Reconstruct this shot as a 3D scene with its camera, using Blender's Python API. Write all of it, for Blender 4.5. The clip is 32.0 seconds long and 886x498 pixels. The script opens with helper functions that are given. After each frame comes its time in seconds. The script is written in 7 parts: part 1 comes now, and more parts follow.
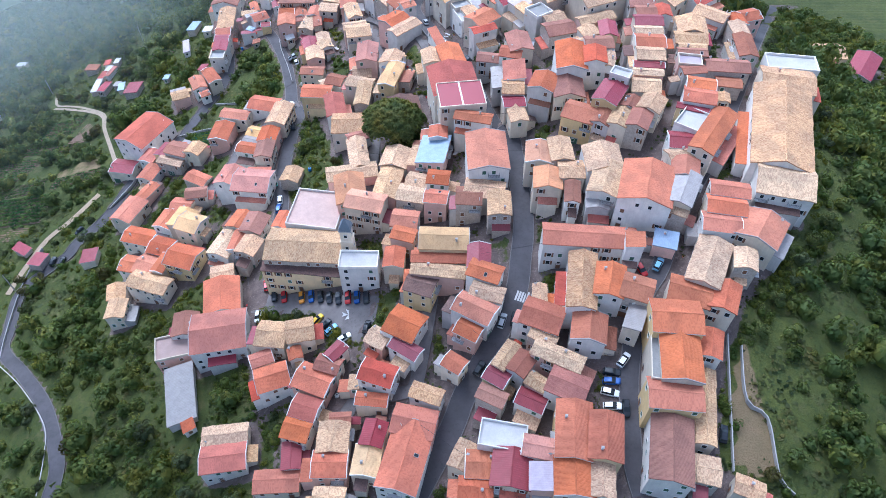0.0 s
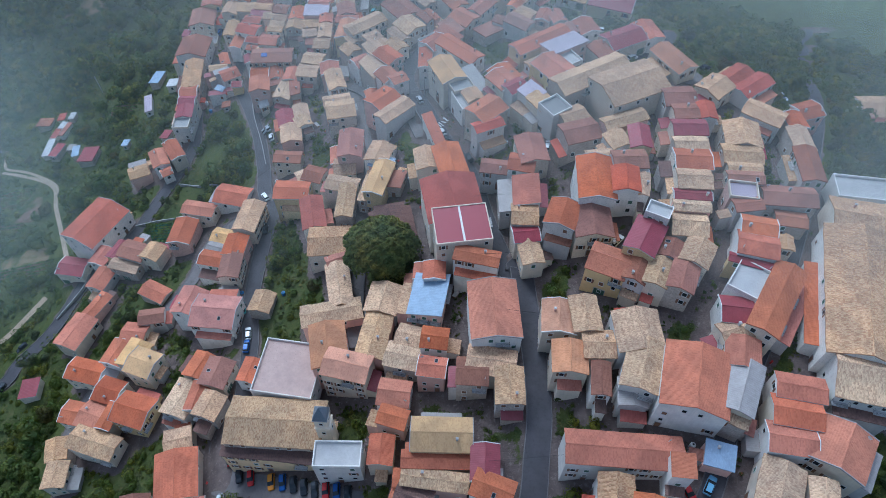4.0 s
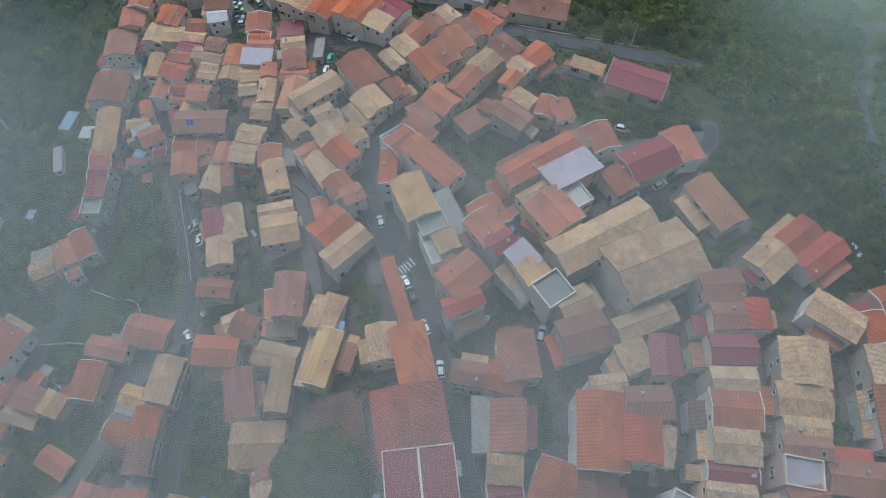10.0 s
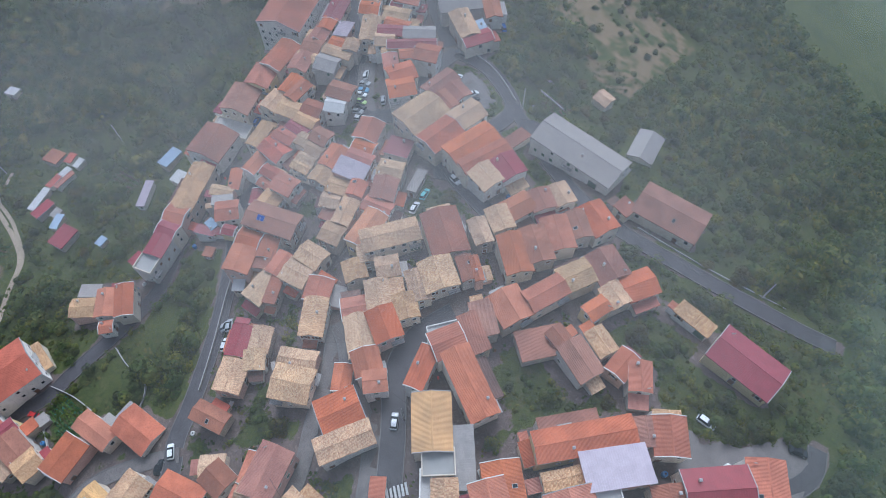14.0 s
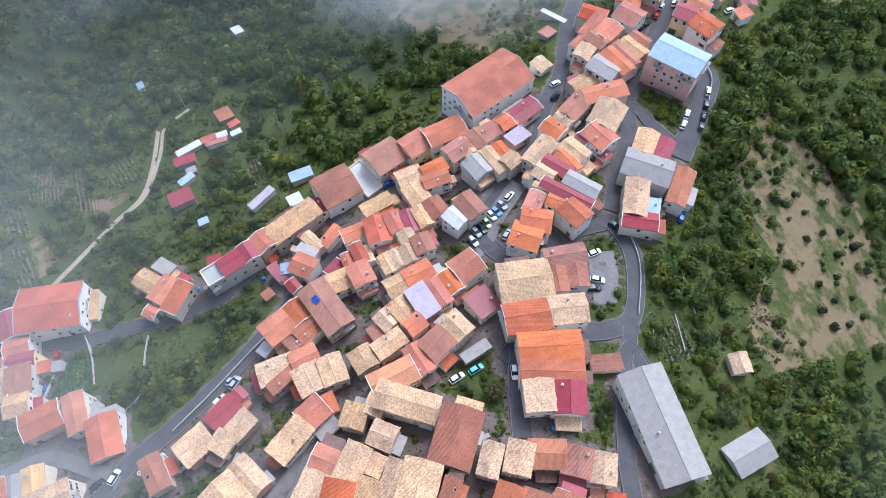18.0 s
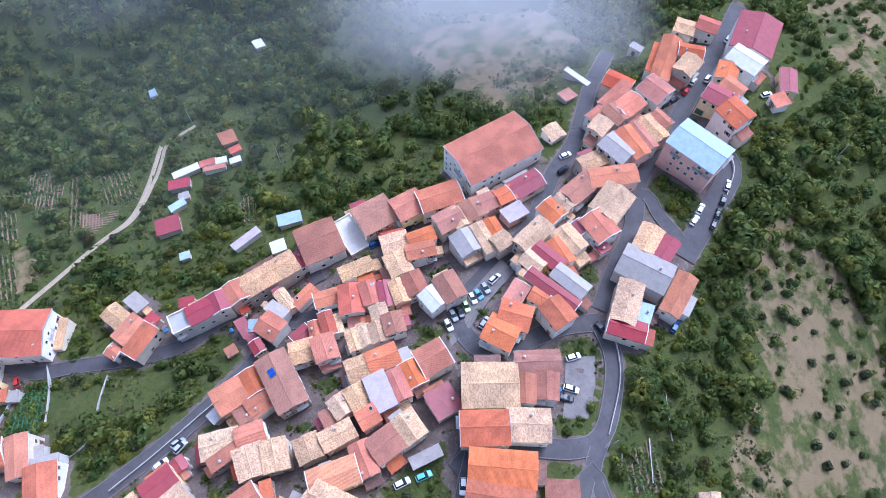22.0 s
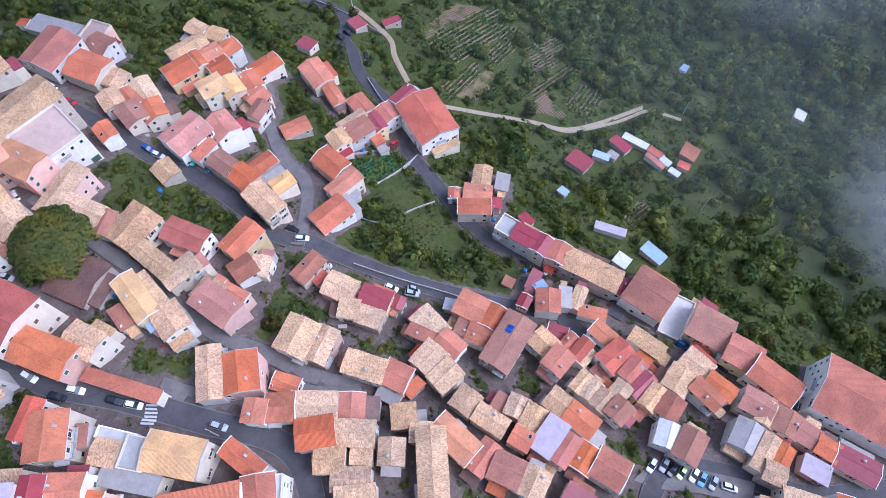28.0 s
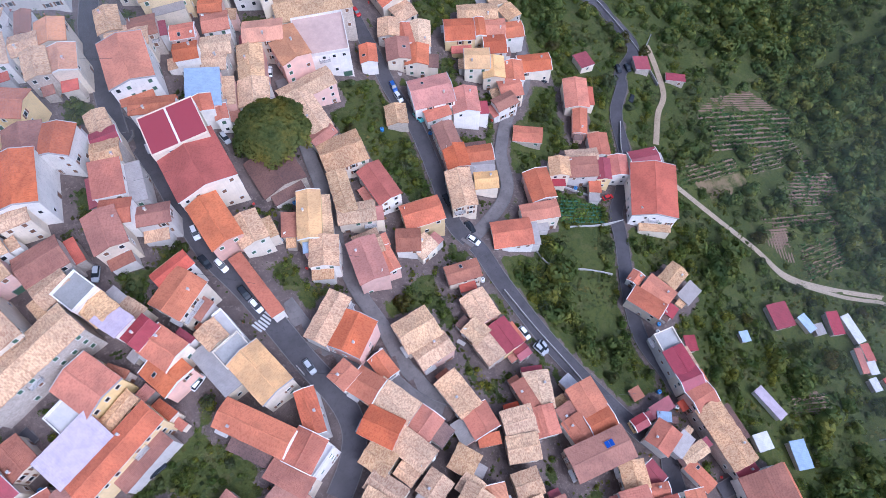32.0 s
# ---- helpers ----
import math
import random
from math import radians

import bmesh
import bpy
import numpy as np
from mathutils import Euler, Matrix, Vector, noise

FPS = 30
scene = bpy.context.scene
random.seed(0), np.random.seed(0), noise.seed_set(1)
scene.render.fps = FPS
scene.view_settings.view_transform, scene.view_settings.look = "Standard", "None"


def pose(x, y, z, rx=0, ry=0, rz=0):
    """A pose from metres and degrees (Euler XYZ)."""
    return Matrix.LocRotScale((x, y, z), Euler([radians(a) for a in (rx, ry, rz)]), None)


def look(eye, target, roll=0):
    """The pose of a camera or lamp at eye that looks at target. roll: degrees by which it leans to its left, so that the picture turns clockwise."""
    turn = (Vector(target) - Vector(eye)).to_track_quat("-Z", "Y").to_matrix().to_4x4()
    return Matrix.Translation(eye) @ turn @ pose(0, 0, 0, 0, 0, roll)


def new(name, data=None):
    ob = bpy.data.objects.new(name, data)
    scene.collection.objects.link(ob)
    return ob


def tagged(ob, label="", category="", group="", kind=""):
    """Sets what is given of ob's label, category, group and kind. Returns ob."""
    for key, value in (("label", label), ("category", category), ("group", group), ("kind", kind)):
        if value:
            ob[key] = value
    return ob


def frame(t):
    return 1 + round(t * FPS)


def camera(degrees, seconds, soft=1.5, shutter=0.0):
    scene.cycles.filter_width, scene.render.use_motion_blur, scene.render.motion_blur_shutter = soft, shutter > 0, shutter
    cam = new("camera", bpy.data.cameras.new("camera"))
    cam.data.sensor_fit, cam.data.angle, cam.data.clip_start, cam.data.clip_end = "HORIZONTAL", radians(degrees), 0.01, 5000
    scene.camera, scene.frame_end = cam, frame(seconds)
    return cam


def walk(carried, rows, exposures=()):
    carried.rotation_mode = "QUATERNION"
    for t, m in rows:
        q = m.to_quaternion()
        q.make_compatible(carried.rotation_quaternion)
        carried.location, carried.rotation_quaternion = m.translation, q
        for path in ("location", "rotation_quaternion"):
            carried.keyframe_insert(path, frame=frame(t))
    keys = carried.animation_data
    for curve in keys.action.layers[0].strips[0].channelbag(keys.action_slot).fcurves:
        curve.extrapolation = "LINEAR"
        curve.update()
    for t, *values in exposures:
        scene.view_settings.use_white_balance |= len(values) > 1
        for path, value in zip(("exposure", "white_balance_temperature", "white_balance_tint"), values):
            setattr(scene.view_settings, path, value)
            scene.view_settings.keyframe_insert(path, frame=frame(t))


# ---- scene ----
cam = camera(66.9, 32.0, soft=0.75)
PATH = [
    (0, (-0.38, -2.87, 158.21), (-0.20, 60.51, 80.87), 0.03),
    (0.5, (-1.02, 4.48, 158.86), (-0.73, 67.74, 81.42), 0.02),
    (1, (-1.43, 12.05, 159.61), (-1.00, 74.92, 81.85), 0.06),
    (1.5, (-1.34, 20.17, 160.37), (-0.91, 82.65, 82.29), -0.06),
    (2, (-0.80, 27.87, 161.00), (-0.64, 90.10, 82.72), -0.33),
    (2.5, (0.01, 35.65, 161.44), (-0.16, 97.52, 82.88), -0.56),
    (3, (0.39, 42.96, 161.77), (0.18, 104.12, 82.65), -0.61),
    (3.5, (0.36, 50.11, 162.10), (0.46, 110.58, 82.46), -0.34),
    (5.5, (3.12, 77.94, 161.87), (2.91, 130.41, 76.74), -0.57),
    (6, (3.63, 83.92, 161.72), (3.46, 134.66, 75.56), -0.54),
    (6.5, (4.11, 90.61, 161.39), (4.02, 139.66, 74.25), -0.38),
    (7, (4.70, 97.54, 161.06), (4.67, 143.85, 72.44), -0.20),
    (7.5, (5.67, 105.30, 161.11), (5.53, 151.20, 72.27), -0.03),
    (8, (6.59, 113.23, 161.56), (6.36, 158.67, 72.48), -0.00),
    (8.5, (7.39, 120.59, 162.10), (7.15, 165.85, 72.93), 0.17),
    (9, (8.06, 127.61, 162.51), (7.84, 172.67, 73.23), 0.29),
    (9.5, (8.79, 135.08, 162.66), (8.57, 179.93, 73.29), 0.27),
    (10, (9.48, 142.18, 162.65), (9.26, 186.96, 73.24), 0.19),
    (10.5, (10.67, 148.01, 162.66), (9.68, 193.37, 73.54), 0.14),
    (11, (11.43, 154.42, 162.69), (9.39, 199.82, 73.61), 0.18),
    (11.5, (12.32, 161.08, 162.78), (8.78, 206.51, 73.76), 0.21),
    (12, (13.13, 167.52, 162.78), (8.01, 213.09, 73.91), 0.26),
    (12.5, (13.87, 173.85, 162.67), (6.31, 219.51, 74.02), 0.42),
    (13, (14.94, 179.65, 162.64), (3.96, 225.07, 74.23), 0.44),
    (13.5, (15.80, 186.71, 162.72), (1.45, 231.23, 74.33), 0.30),
    (14, (16.63, 194.33, 163.19), (-1.03, 237.31, 74.65), -0.33),
    (14.5, (16.56, 202.18, 163.65), (-3.92, 243.38, 74.87), -0.43),
    (16.5, (13.16, 231.71, 165.37), (-17.17, 264.65, 75.96), -0.39),
    (17, (12.09, 237.92, 165.49), (-20.57, 268.81, 76.16), -0.48),
    (17.5, (10.38, 244.19, 165.52), (-24.43, 272.67, 76.21), -0.39),
    (18, (8.38, 249.86, 165.49), (-28.29, 275.81, 76.14), -0.25),
    (18.5, (6.04, 255.29, 165.48), (-32.13, 278.47, 76.01), -0.11),
    (19, (3.62, 260.26, 165.82), (-34.52, 282.77, 76.16), -0.17),
    (19.5, (0.73, 265.02, 166.26), (-36.99, 287.36, 76.38), -0.11),
    (20, (-1.79, 269.14, 166.60), (-39.26, 291.40, 76.60), -0.03),
    (20.5, (-3.83, 272.29, 166.87), (-41.07, 294.58, 76.78), 0.12),
    (21, (-5.18, 274.44, 167.16), (-42.32, 296.54, 76.98), 0.30),
    (21.5, (-6.17, 276.31, 167.47), (-43.61, 297.50, 77.19), 0.38),
    (22, (-6.80, 277.88, 167.57), (-44.60, 298.13, 77.23), 0.36),
    (22.5, (-7.18, 279.17, 167.56), (-45.39, 298.44, 77.17), 0.27),
    (23, (-7.50, 279.90, 167.49), (-46.02, 298.36, 77.07), 0.30),
    (23.5, (-7.80, 280.26, 167.63), (-47.15, 296.33, 77.11), 0.39),
    (24, (-8.50, 280.34, 167.79), (-48.99, 291.39, 77.02), 0.38),
    (24.5, (-9.21, 280.23, 167.88), (-50.27, 286.32, 76.90), 0.32),
    (25, (-9.87, 279.86, 167.92), (-50.99, 281.38, 76.78), 0.22),
    (25.5, (-10.57, 279.61, 167.52), (-51.39, 276.46, 76.28), 0.06),
    (26, (-11.08, 279.19, 166.71), (-51.21, 271.40, 75.45), -0.17),
    (26.5, (-11.78, 278.52, 165.95), (-50.66, 266.16, 74.65), -0.38),
    (28.5, (-14.59, 275.60, 166.18), (-46.20, 249.57, 74.95), -0.40),
    (29, (-15.26, 274.49, 166.23), (-44.90, 246.45, 74.94), -0.29),
    (29.5, (-15.89, 273.20, 166.31), (-43.34, 243.15, 74.97), -0.06),
    (30, (-16.75, 271.64, 166.26), (-41.77, 239.90, 74.79), 0.08),
    (30.5, (-18.01, 270.02, 166.18), (-40.30, 236.73, 74.56), 0.16),
    (31, (-19.17, 268.36, 166.19), (-39.00, 234.01, 74.39), 0.17),
    (31.5, (-20.53, 266.54, 166.19), (-37.43, 231.08, 74.22), 0.04),
    (32, (-21.92, 265.06, 166.36), (-35.97, 228.65, 74.28), -0.36),
]
EXPOSURES = [(0.0, 0.95, 4790, 8), (1.5, 0.78, 4680, 5), (3.0, 0.37, 4560, 0), (6.0, -0.2, 5050, 3), (8.0, -0.2, 5400, 3), (10.0, -0.14, 5300, -2), (11.5, 0.14, 5060, -7), (13.0, 0.34, 4950, -4), (14.5, 0.15, 5150, 6), (17.0, 0.55, 5200, 6), (18.5, 0.9, 5080, 8), (20.0, 0.92, 4900, 10), (23.0, 0.94, 4750, 17), (26.0, 0.68, 4850, 18), (29.0, 0.62, 4780, 17), (32.0, 0.54, 4850, 18)]
walk(cam, [(t, look(eye, target, roll)) for t, eye, target, roll in PATH], EXPOSURES)

# ---- daylight: soft sky after rain, veiled sun ----
SUN_EL, SUN_AZ = 54.0, 338.0
w = bpy.data.worlds.new("sky")
scene.world = w
w.use_nodes = True
wt = w.node_tree
sky = wt.nodes.new("ShaderNodeTexSky")
sky.sky_type = "NISHITA"
sky.sun_disc = False
sky.sun_elevation = radians(SUN_EL)
sky.sun_rotation = radians(SUN_AZ)
sky.air_density, sky.dust_density, sky.ozone_density = 1.0, 4.0, 1.0
veil = wt.nodes.new("ShaderNodeHueSaturation")
veil.inputs["Saturation"].default_value = 0.6
wt.links.new(sky.outputs[0], veil.inputs["Color"])
wt.links.new(veil.outputs[0], wt.nodes["Background"].inputs[0])
wt.nodes["Background"].inputs[1].default_value = 0.15
sun_data = bpy.data.lights.new("sun", "SUN")
sun_data.energy, sun_data.angle, sun_data.color = 1.3, radians(28), (1.0, 0.93, 0.86)
sun = new("sun", sun_data)
az, el = radians(SUN_AZ), radians(SUN_EL)
sun_from = Vector((math.sin(az) * math.cos(el), math.cos(az) * math.cos(el), math.sin(el)))
sun.matrix_world = look(sun_from * 400, (0, 0, 0))

# ---- terrain: a spline over a coarse grid of heights ----
TERRAIN = []
TERRAIN.append((-120, -93, -67, -40, -15, 2, 7, -2, -20, -39))
TERRAIN.append((-106, -84, -62, -39, -13, 9, 18, 7, -20, -48))
TERRAIN.append((-97, -76, -55, -34, -10, 12, 29, 21, -15, -55))
TERRAIN.append((-91, -70, -49, -29, -8, 13, 34, 39, -3, -60))
TERRAIN.append((-87, -67, -46, -28, -9, 15, 38, 43, -6, -66))
TERRAIN.append((-86, -67, -47, -32, -12, 18, 36, 28, -16, -69))
TERRAIN.append((-91, -70, -49, -30, -7, 15, 18, 1, -34, -76))
TERRAIN.append((-98, -72, -47, -22, 0, 1, -12, -30, -57, -87))
TERRAIN.append((-93, -69, -45, -18, 2, -13, -39, -60, -80, -103))
TERRAIN.append((-79, -60, -40, -18, -1, -24, -56, -82, -103, -124))
TERRAIN.append((-55, -44, -32, -21, -16, -38, -69, -98, -123, -148))
TERRAIN.append((-26, -25, -24, -26, -36, -54, -80, -110, -141, -171))
TX, TY, TD = -310.5, -69.0, 59.8
TH = np.array(TERRAIN, float)


def spline_weights(u):
    return np.stack([(1 - u) ** 3, 3 * u**3 - 6 * u**2 + 4, -3 * u**3 + 3 * u**2 + 3 * u + 1, u**3]) / 6


def hills(x, y):
    """Height of the bare hillside; x and y may be arrays."""
    x, y = np.asarray(x, float), np.asarray(y, float)
    fx, fy = (x - TX) / TD, (y - TY) / TD
    ny, nx = TH.shape
    ix = np.clip(np.floor(fx), 1, nx - 3).astype(int)
    iy = np.clip(np.floor(fy), 1, ny - 3).astype(int)
    wx, wy = spline_weights(np.clip(fx - ix, 0, 1)), spline_weights(np.clip(fy - iy, 0, 1))
    z = np.zeros_like(fx)
    for a in range(4):
        for b in range(4):
            z = z + wx[a] * wy[b] * TH[iy - 1 + b, ix - 1 + a]
    return z + 0.3 * np.maximum(0, -236 - x)


def gz(x, y):
    return float(hills(x, y))


# ---- materials ----
class Nodes:
    """A small helper round a material's node tree."""

    def __init__(self, name):
        self.m = bpy.data.materials.new(name)
        self.m.use_nodes = True
        self.t = self.m.node_tree
        self.bsdf = self.t.nodes["Principled BSDF"]

    def add(self, kind, **values):
        n = self.t.nodes.new(kind)
        for key, v in values.items():
            n.inputs[key].default_value = v
        return n

    def link(self, a, b):
        self.t.links.new(a, b)

    def coords(self, which="Object"):
        return self.t.nodes.new("ShaderNodeTexCoord").outputs[which]

    def noise(self, vec, scale, detail=4.0, rough=0.6):
        n = self.add("ShaderNodeTexNoise", Scale=scale, Detail=detail, Roughness=rough)
        self.link(vec, n.inputs["Vector"])
        return n.outputs["Fac"]

    def ramp(self, fac, stops):
        r = self.t.nodes.new("ShaderNodeValToRGB")
        e = r.color_ramp.elements
        while len(e) < len(stops):
            e.new(0.5)
        for k, (p, c) in zip(e, stops):
            k.position, k.color = p, (*c, 1) if len(c) == 3 else c
        self.link(fac, r.inputs[0])
        return r.outputs[0]

    def mix(self, fac, a, b, blend="MIX"):
        n = self.t.nodes.new("ShaderNodeMix")
        n.data_type, n.blend_type = "RGBA", blend
        for sock, v in ((n.inputs[0], fac), (n.inputs[6], a), (n.inputs[7], b)):
            if hasattr(v, "links"):
                self.link(v, sock)
            else:
                sock.default_value = v if isinstance(v, float) else (*v, 1)
        return n.outputs[2]

    def calc(self, op, a, b=0.0):
        n = self.t.nodes.new("ShaderNodeMath")
        n.operation = op
        for sock, v in ((n.inputs[0], a), (n.inputs[1], b)):
            if hasattr(v, "links"):
                self.link(v, sock)
            else:
                sock.default_value = v
        return n.outputs[0]

    def bump(self, height, strength, distance):
        n = self.add("ShaderNodeBump", Strength=strength, Distance=distance)
        self.link(height, n.inputs["Height"])
        self.link(n.outputs[0], self.bsdf.inputs["Normal"])

    def done(self, colour, rough=0.8, metal=0.0):
        if hasattr(colour, "links"):
            self.link(colour, self.bsdf.inputs["Base Color"])
        else:
            self.bsdf.inputs["Base Color"].default_value = (*colour, 1)
        self.bsdf.inputs["Roughness"].default_value = rough
        self.bsdf.inputs["Metallic"].default_value = metal
        self.bsdf.inputs["Specular IOR Level"].default_value = 0.3
        return self.m


def shade(c, f):
    return tuple(min(1.0, v * f) for v in c)


def random_tint(n, colour, amount=0.25):
    """Darkens or lightens a colour from one object to the next."""
    r = n.t.nodes.new("ShaderNodeObjectInfo").outputs["Random"]
    hsv = n.t.nodes.new("ShaderNodeHueSaturation")
    n.link(colour, hsv.inputs["Color"])
    n.link(n.calc("ADD", n.calc("MULTIPLY", r, amount * 2), 1 - amount), hsv.inputs["Value"])
    r2 = n.calc("FRACT", n.calc("MULTIPLY", r, 7.31))
    n.link(n.calc("ADD", n.calc("MULTIPLY", r2, 0.008), 0.4955), hsv.inputs["Hue"])
    r3 = n.calc("FRACT", n.calc("MULTIPLY", r, 13.7))
    n.link(n.calc("ADD", n.calc("MULTIPLY", r3, 0.18), 0.84), hsv.inputs["Saturation"])
    return hsv.outputs[0]


def tile_roof(name, base, second, dirt, mottle, stain=0.5, grain=1.0):
    """Clay tiles: channels down the slope, courses across it, single tiles of other hue, lichen and stains."""
    n = Nodes(name)
    uv = n.coords("UV")
    sep = n.t.nodes.new("ShaderNodeSeparateXYZ")
    n.link(uv, sep.inputs[0])
    u, v = sep.outputs[0], sep.outputs[1]
    cell = n.t.nodes.new("ShaderNodeCombineXYZ")
    n.link(n.calc("FLOOR", n.calc("MULTIPLY", u, 4.2 * grain)), cell.inputs[0])
    n.link(n.calc("FLOOR", n.calc("MULTIPLY", v, 2.6 * grain)), cell.inputs[1])
    wn = n.t.nodes.new("ShaderNodeTexWhiteNoise")
    wn.noise_dimensions = "3D"
    oi = n.t.nodes.new("ShaderNodeObjectInfo")
    n.link(n.calc("MULTIPLY", oi.outputs["Random"], 50.0), cell.inputs[2])
    n.link(cell.outputs[0], wn.inputs["Vector"])
    shift = n.t.nodes.new("ShaderNodeVectorMath")
    shift.operation = "ADD"
    n.link(uv, shift.inputs[0])
    n.link(cell.outputs[0], shift.inputs[1])
    place = n.t.nodes.new("ShaderNodeVectorMath")
    place.operation = "ADD"
    n.link(uv, place.inputs[0])
    cz = n.t.nodes.new("ShaderNodeCombineXYZ")
    n.link(n.calc("MULTIPLY", oi.outputs["Random"], 90.0), cz.inputs[2])
    n.link(cz.outputs[0], place.inputs[1])
    p = place.outputs[0]
    col = n.mix(n.ramp(wn.outputs["Value"], [(0.62 - mottle * 0.42, (0, 0, 0)), (0.95, (1, 1, 1))]), base, second)
    col = n.mix(n.calc("MULTIPLY", n.ramp(n.noise(p, 2.6, 4.0, 0.8), [(0.5, (0, 0, 0)), (0.66, (1, 1, 1))]), 0.14 + 0.22 * mottle), col, second)
    col = n.mix(n.calc("MULTIPLY", n.ramp(n.noise(p, 0.4, 5.0, 0.65), [(0.45, (0, 0, 0)), (0.75, (1, 1, 1))]), stain * 0.6), col, n.mix(0.5, col, dirt))
    run = n.t.nodes.new("ShaderNodeMapping")
    run.inputs["Scale"].default_value = (6.0, 1.9, 1.0)
    n.link(p, run.inputs[0])
    col = n.mix(n.calc("MULTIPLY", n.ramp(n.noise(run.outputs[0], 1.0, 3.0, 0.8), [(0.54, (0, 0, 0)), (0.66, (1, 1, 1))]), stain), col, dirt)
    patch = n.ramp(n.noise(p, 0.16, 2.0, 0.5), [(0.42, (0.86, 0.86, 0.88)), (0.58, (1.1, 1.08, 1.05))])
    col = n.mix(1.0, col, patch, "MULTIPLY")
    chan = n.calc("ABSOLUTE", n.calc("SUBTRACT", n.calc("FRACT", n.calc("MULTIPLY", u, 4.2)), 0.5))
    course = n.calc("FRACT", n.calc("MULTIPLY", v, 2.6))
    height = n.calc("ADD", n.calc("MULTIPLY", chan, -1.6), n.calc("ADD", n.calc("MULTIPLY", course, 0.35), n.calc("MULTIPLY", wn.outputs["Value"], 0.35 * mottle)))
    n.bump(height, 0.7, 0.09)
    return n.done(random_tint(n, col, 0.16), 0.85)


def sheet_roof(name, base, dirt, period=2.2, rough=0.45, metal=0.0):
    """Ribbed metal or fibre sheets."""
    n = Nodes(name)
    uv = n.coords("UV")
    sep = n.t.nodes.new("ShaderNodeSeparateXYZ")
    n.link(uv, sep.inputs[0])
    rib = n.calc("FRACT", n.calc("MULTIPLY", sep.outputs[0], period))
    edge = n.ramp(rib, [(0.0, (1, 1, 1)), (0.14, (0, 0, 0))])
    col = n.mix(n.ramp(n.noise(uv, 0.5, 5.0, 0.7), [(0.4, (0, 0, 0)), (0.75, (1, 1, 1))]), base, shade(base, 0.72))
    col = n.mix(n.calc("MULTIPLY", n.ramp(n.noise(uv, 2.4, 4.0, 0.7), [(0.5, (0, 0, 0)), (0.75, (1, 1, 1))]), 0.45), col, dirt)
    col = n.mix(n.calc("MULTIPLY", edge, 0.35), col, shade(base, 1.25))
    n.bump(edge, 0.6, 0.06)
    return n.done(random_tint(n, col, 0.12), rough, metal)


def plaster(name, base, dirt, stain=0.4, stone=0.0):
    n = Nodes(name)
    p = n.coords("Object")
    col = n.mix(n.ramp(n.noise(p, 0.35, 5.0, 0.65), [(0.35, (0, 0, 0)), (0.7, (1, 1, 1))]), base, shade(base, 0.8))
    streak = n.t.nodes.new("ShaderNodeMapping")
    streak.inputs["Scale"].default_value = (2.2, 2.2, 0.25)
    n.link(p, streak.inputs[0])
    col = n.mix(n.calc("MULTIPLY", n.ramp(n.noise(streak.outputs[0], 1.0, 5.0, 0.7), [(0.48, (0, 0, 0)), (0.72, (1, 1, 1))]), stain), col, dirt)
    if stone:
        v = n.t.nodes.new("ShaderNodeTexVoronoi")
        v.inputs["Scale"].default_value = 2.6
        n.link(p, v.inputs["Vector"])
        sepc = n.t.nodes.new("ShaderNodeSeparateColor")
        n.link(v.outputs["Color"], sepc.inputs[0])
        col = n.mix(n.calc("MULTIPLY", sepc.outputs[0], stone), col, shade(base, 0.5))
        n.bump(v.outputs["Distance"], 0.6, 0.08)
    else:
        n.bump(n.noise(p, 9.0, 4.0, 0.7), 0.2, 0.03)
    return n.done(random_tint(n, col, 0.14), 0.9)


def plain(name, base, rough=0.6, metal=0.0, vary=0.2, scale=3.0):
    n = Nodes(name)
    p = n.coords("Object")
    col = n.mix(n.noise(p, scale, 4.0, 0.6), shade(base, 1 - vary), shade(base, 1 + vary))
    return n.done(col, rough, metal)


ROOF = {
    "o": tile_roof("orange_tiles", (0.52, 0.150, 0.060), (0.44, 0.115, 0.045), (0.30, 0.105, 0.062), 0.3, 0.3),
    "t": tile_roof("straw_tiles", (0.66, 0.425, 0.225), (0.45, 0.245, 0.122), (0.27, 0.145, 0.085), 0.8, 0.62),
    "r": tile_roof("red_tiles", (0.47, 0.088, 0.042), (0.40, 0.072, 0.035), (0.27, 0.07, 0.045), 0.25, 0.25),
    "b": tile_roof("brown_tiles", (0.36, 0.142, 0.085), (0.30, 0.112, 0.066), (0.21, 0.098, 0.070), 0.4, 0.35),
    "p": tile_roof("peach_tiles", (0.60, 0.275, 0.14), (0.52, 0.22, 0.11), (0.38, 0.18, 0.105), 0.3, 0.3),
    "y": tile_roof("yellow_tiles", (0.68, 0.40, 0.155), (0.60, 0.33, 0.125), (0.43, 0.26, 0.135), 0.25, 0.3),
    "d": tile_roof("dark_tiles", (0.20, 0.11, 0.085), (0.15, 0.085, 0.068), (0.10, 0.07, 0.06), 0.6, 0.5),
    "k": tile_roof("pink_tiles", (0.49, 0.178, 0.118), (0.42, 0.140, 0.090), (0.32, 0.135, 0.105), 0.25, 0.25),
    "m": sheet_roof("maroon_sheets", (0.30, 0.040, 0.052), (0.19, 0.042, 0.045)),
    "l": sheet_roof("lilac_sheets", (0.47, 0.38, 0.43), (0.36, 0.23, 0.24)),
    "g": sheet_roof("grey_sheets", (0.35, 0.305, 0.28), (0.22, 0.185, 0.175)),
    "w": sheet_roof("white_sheets", (0.58, 0.55, 0.53), (0.40, 0.35, 0.32)),
    "u": sheet_roof("blue_sheets", (0.33, 0.41, 0.53), (0.28, 0.28, 0.31)),
}
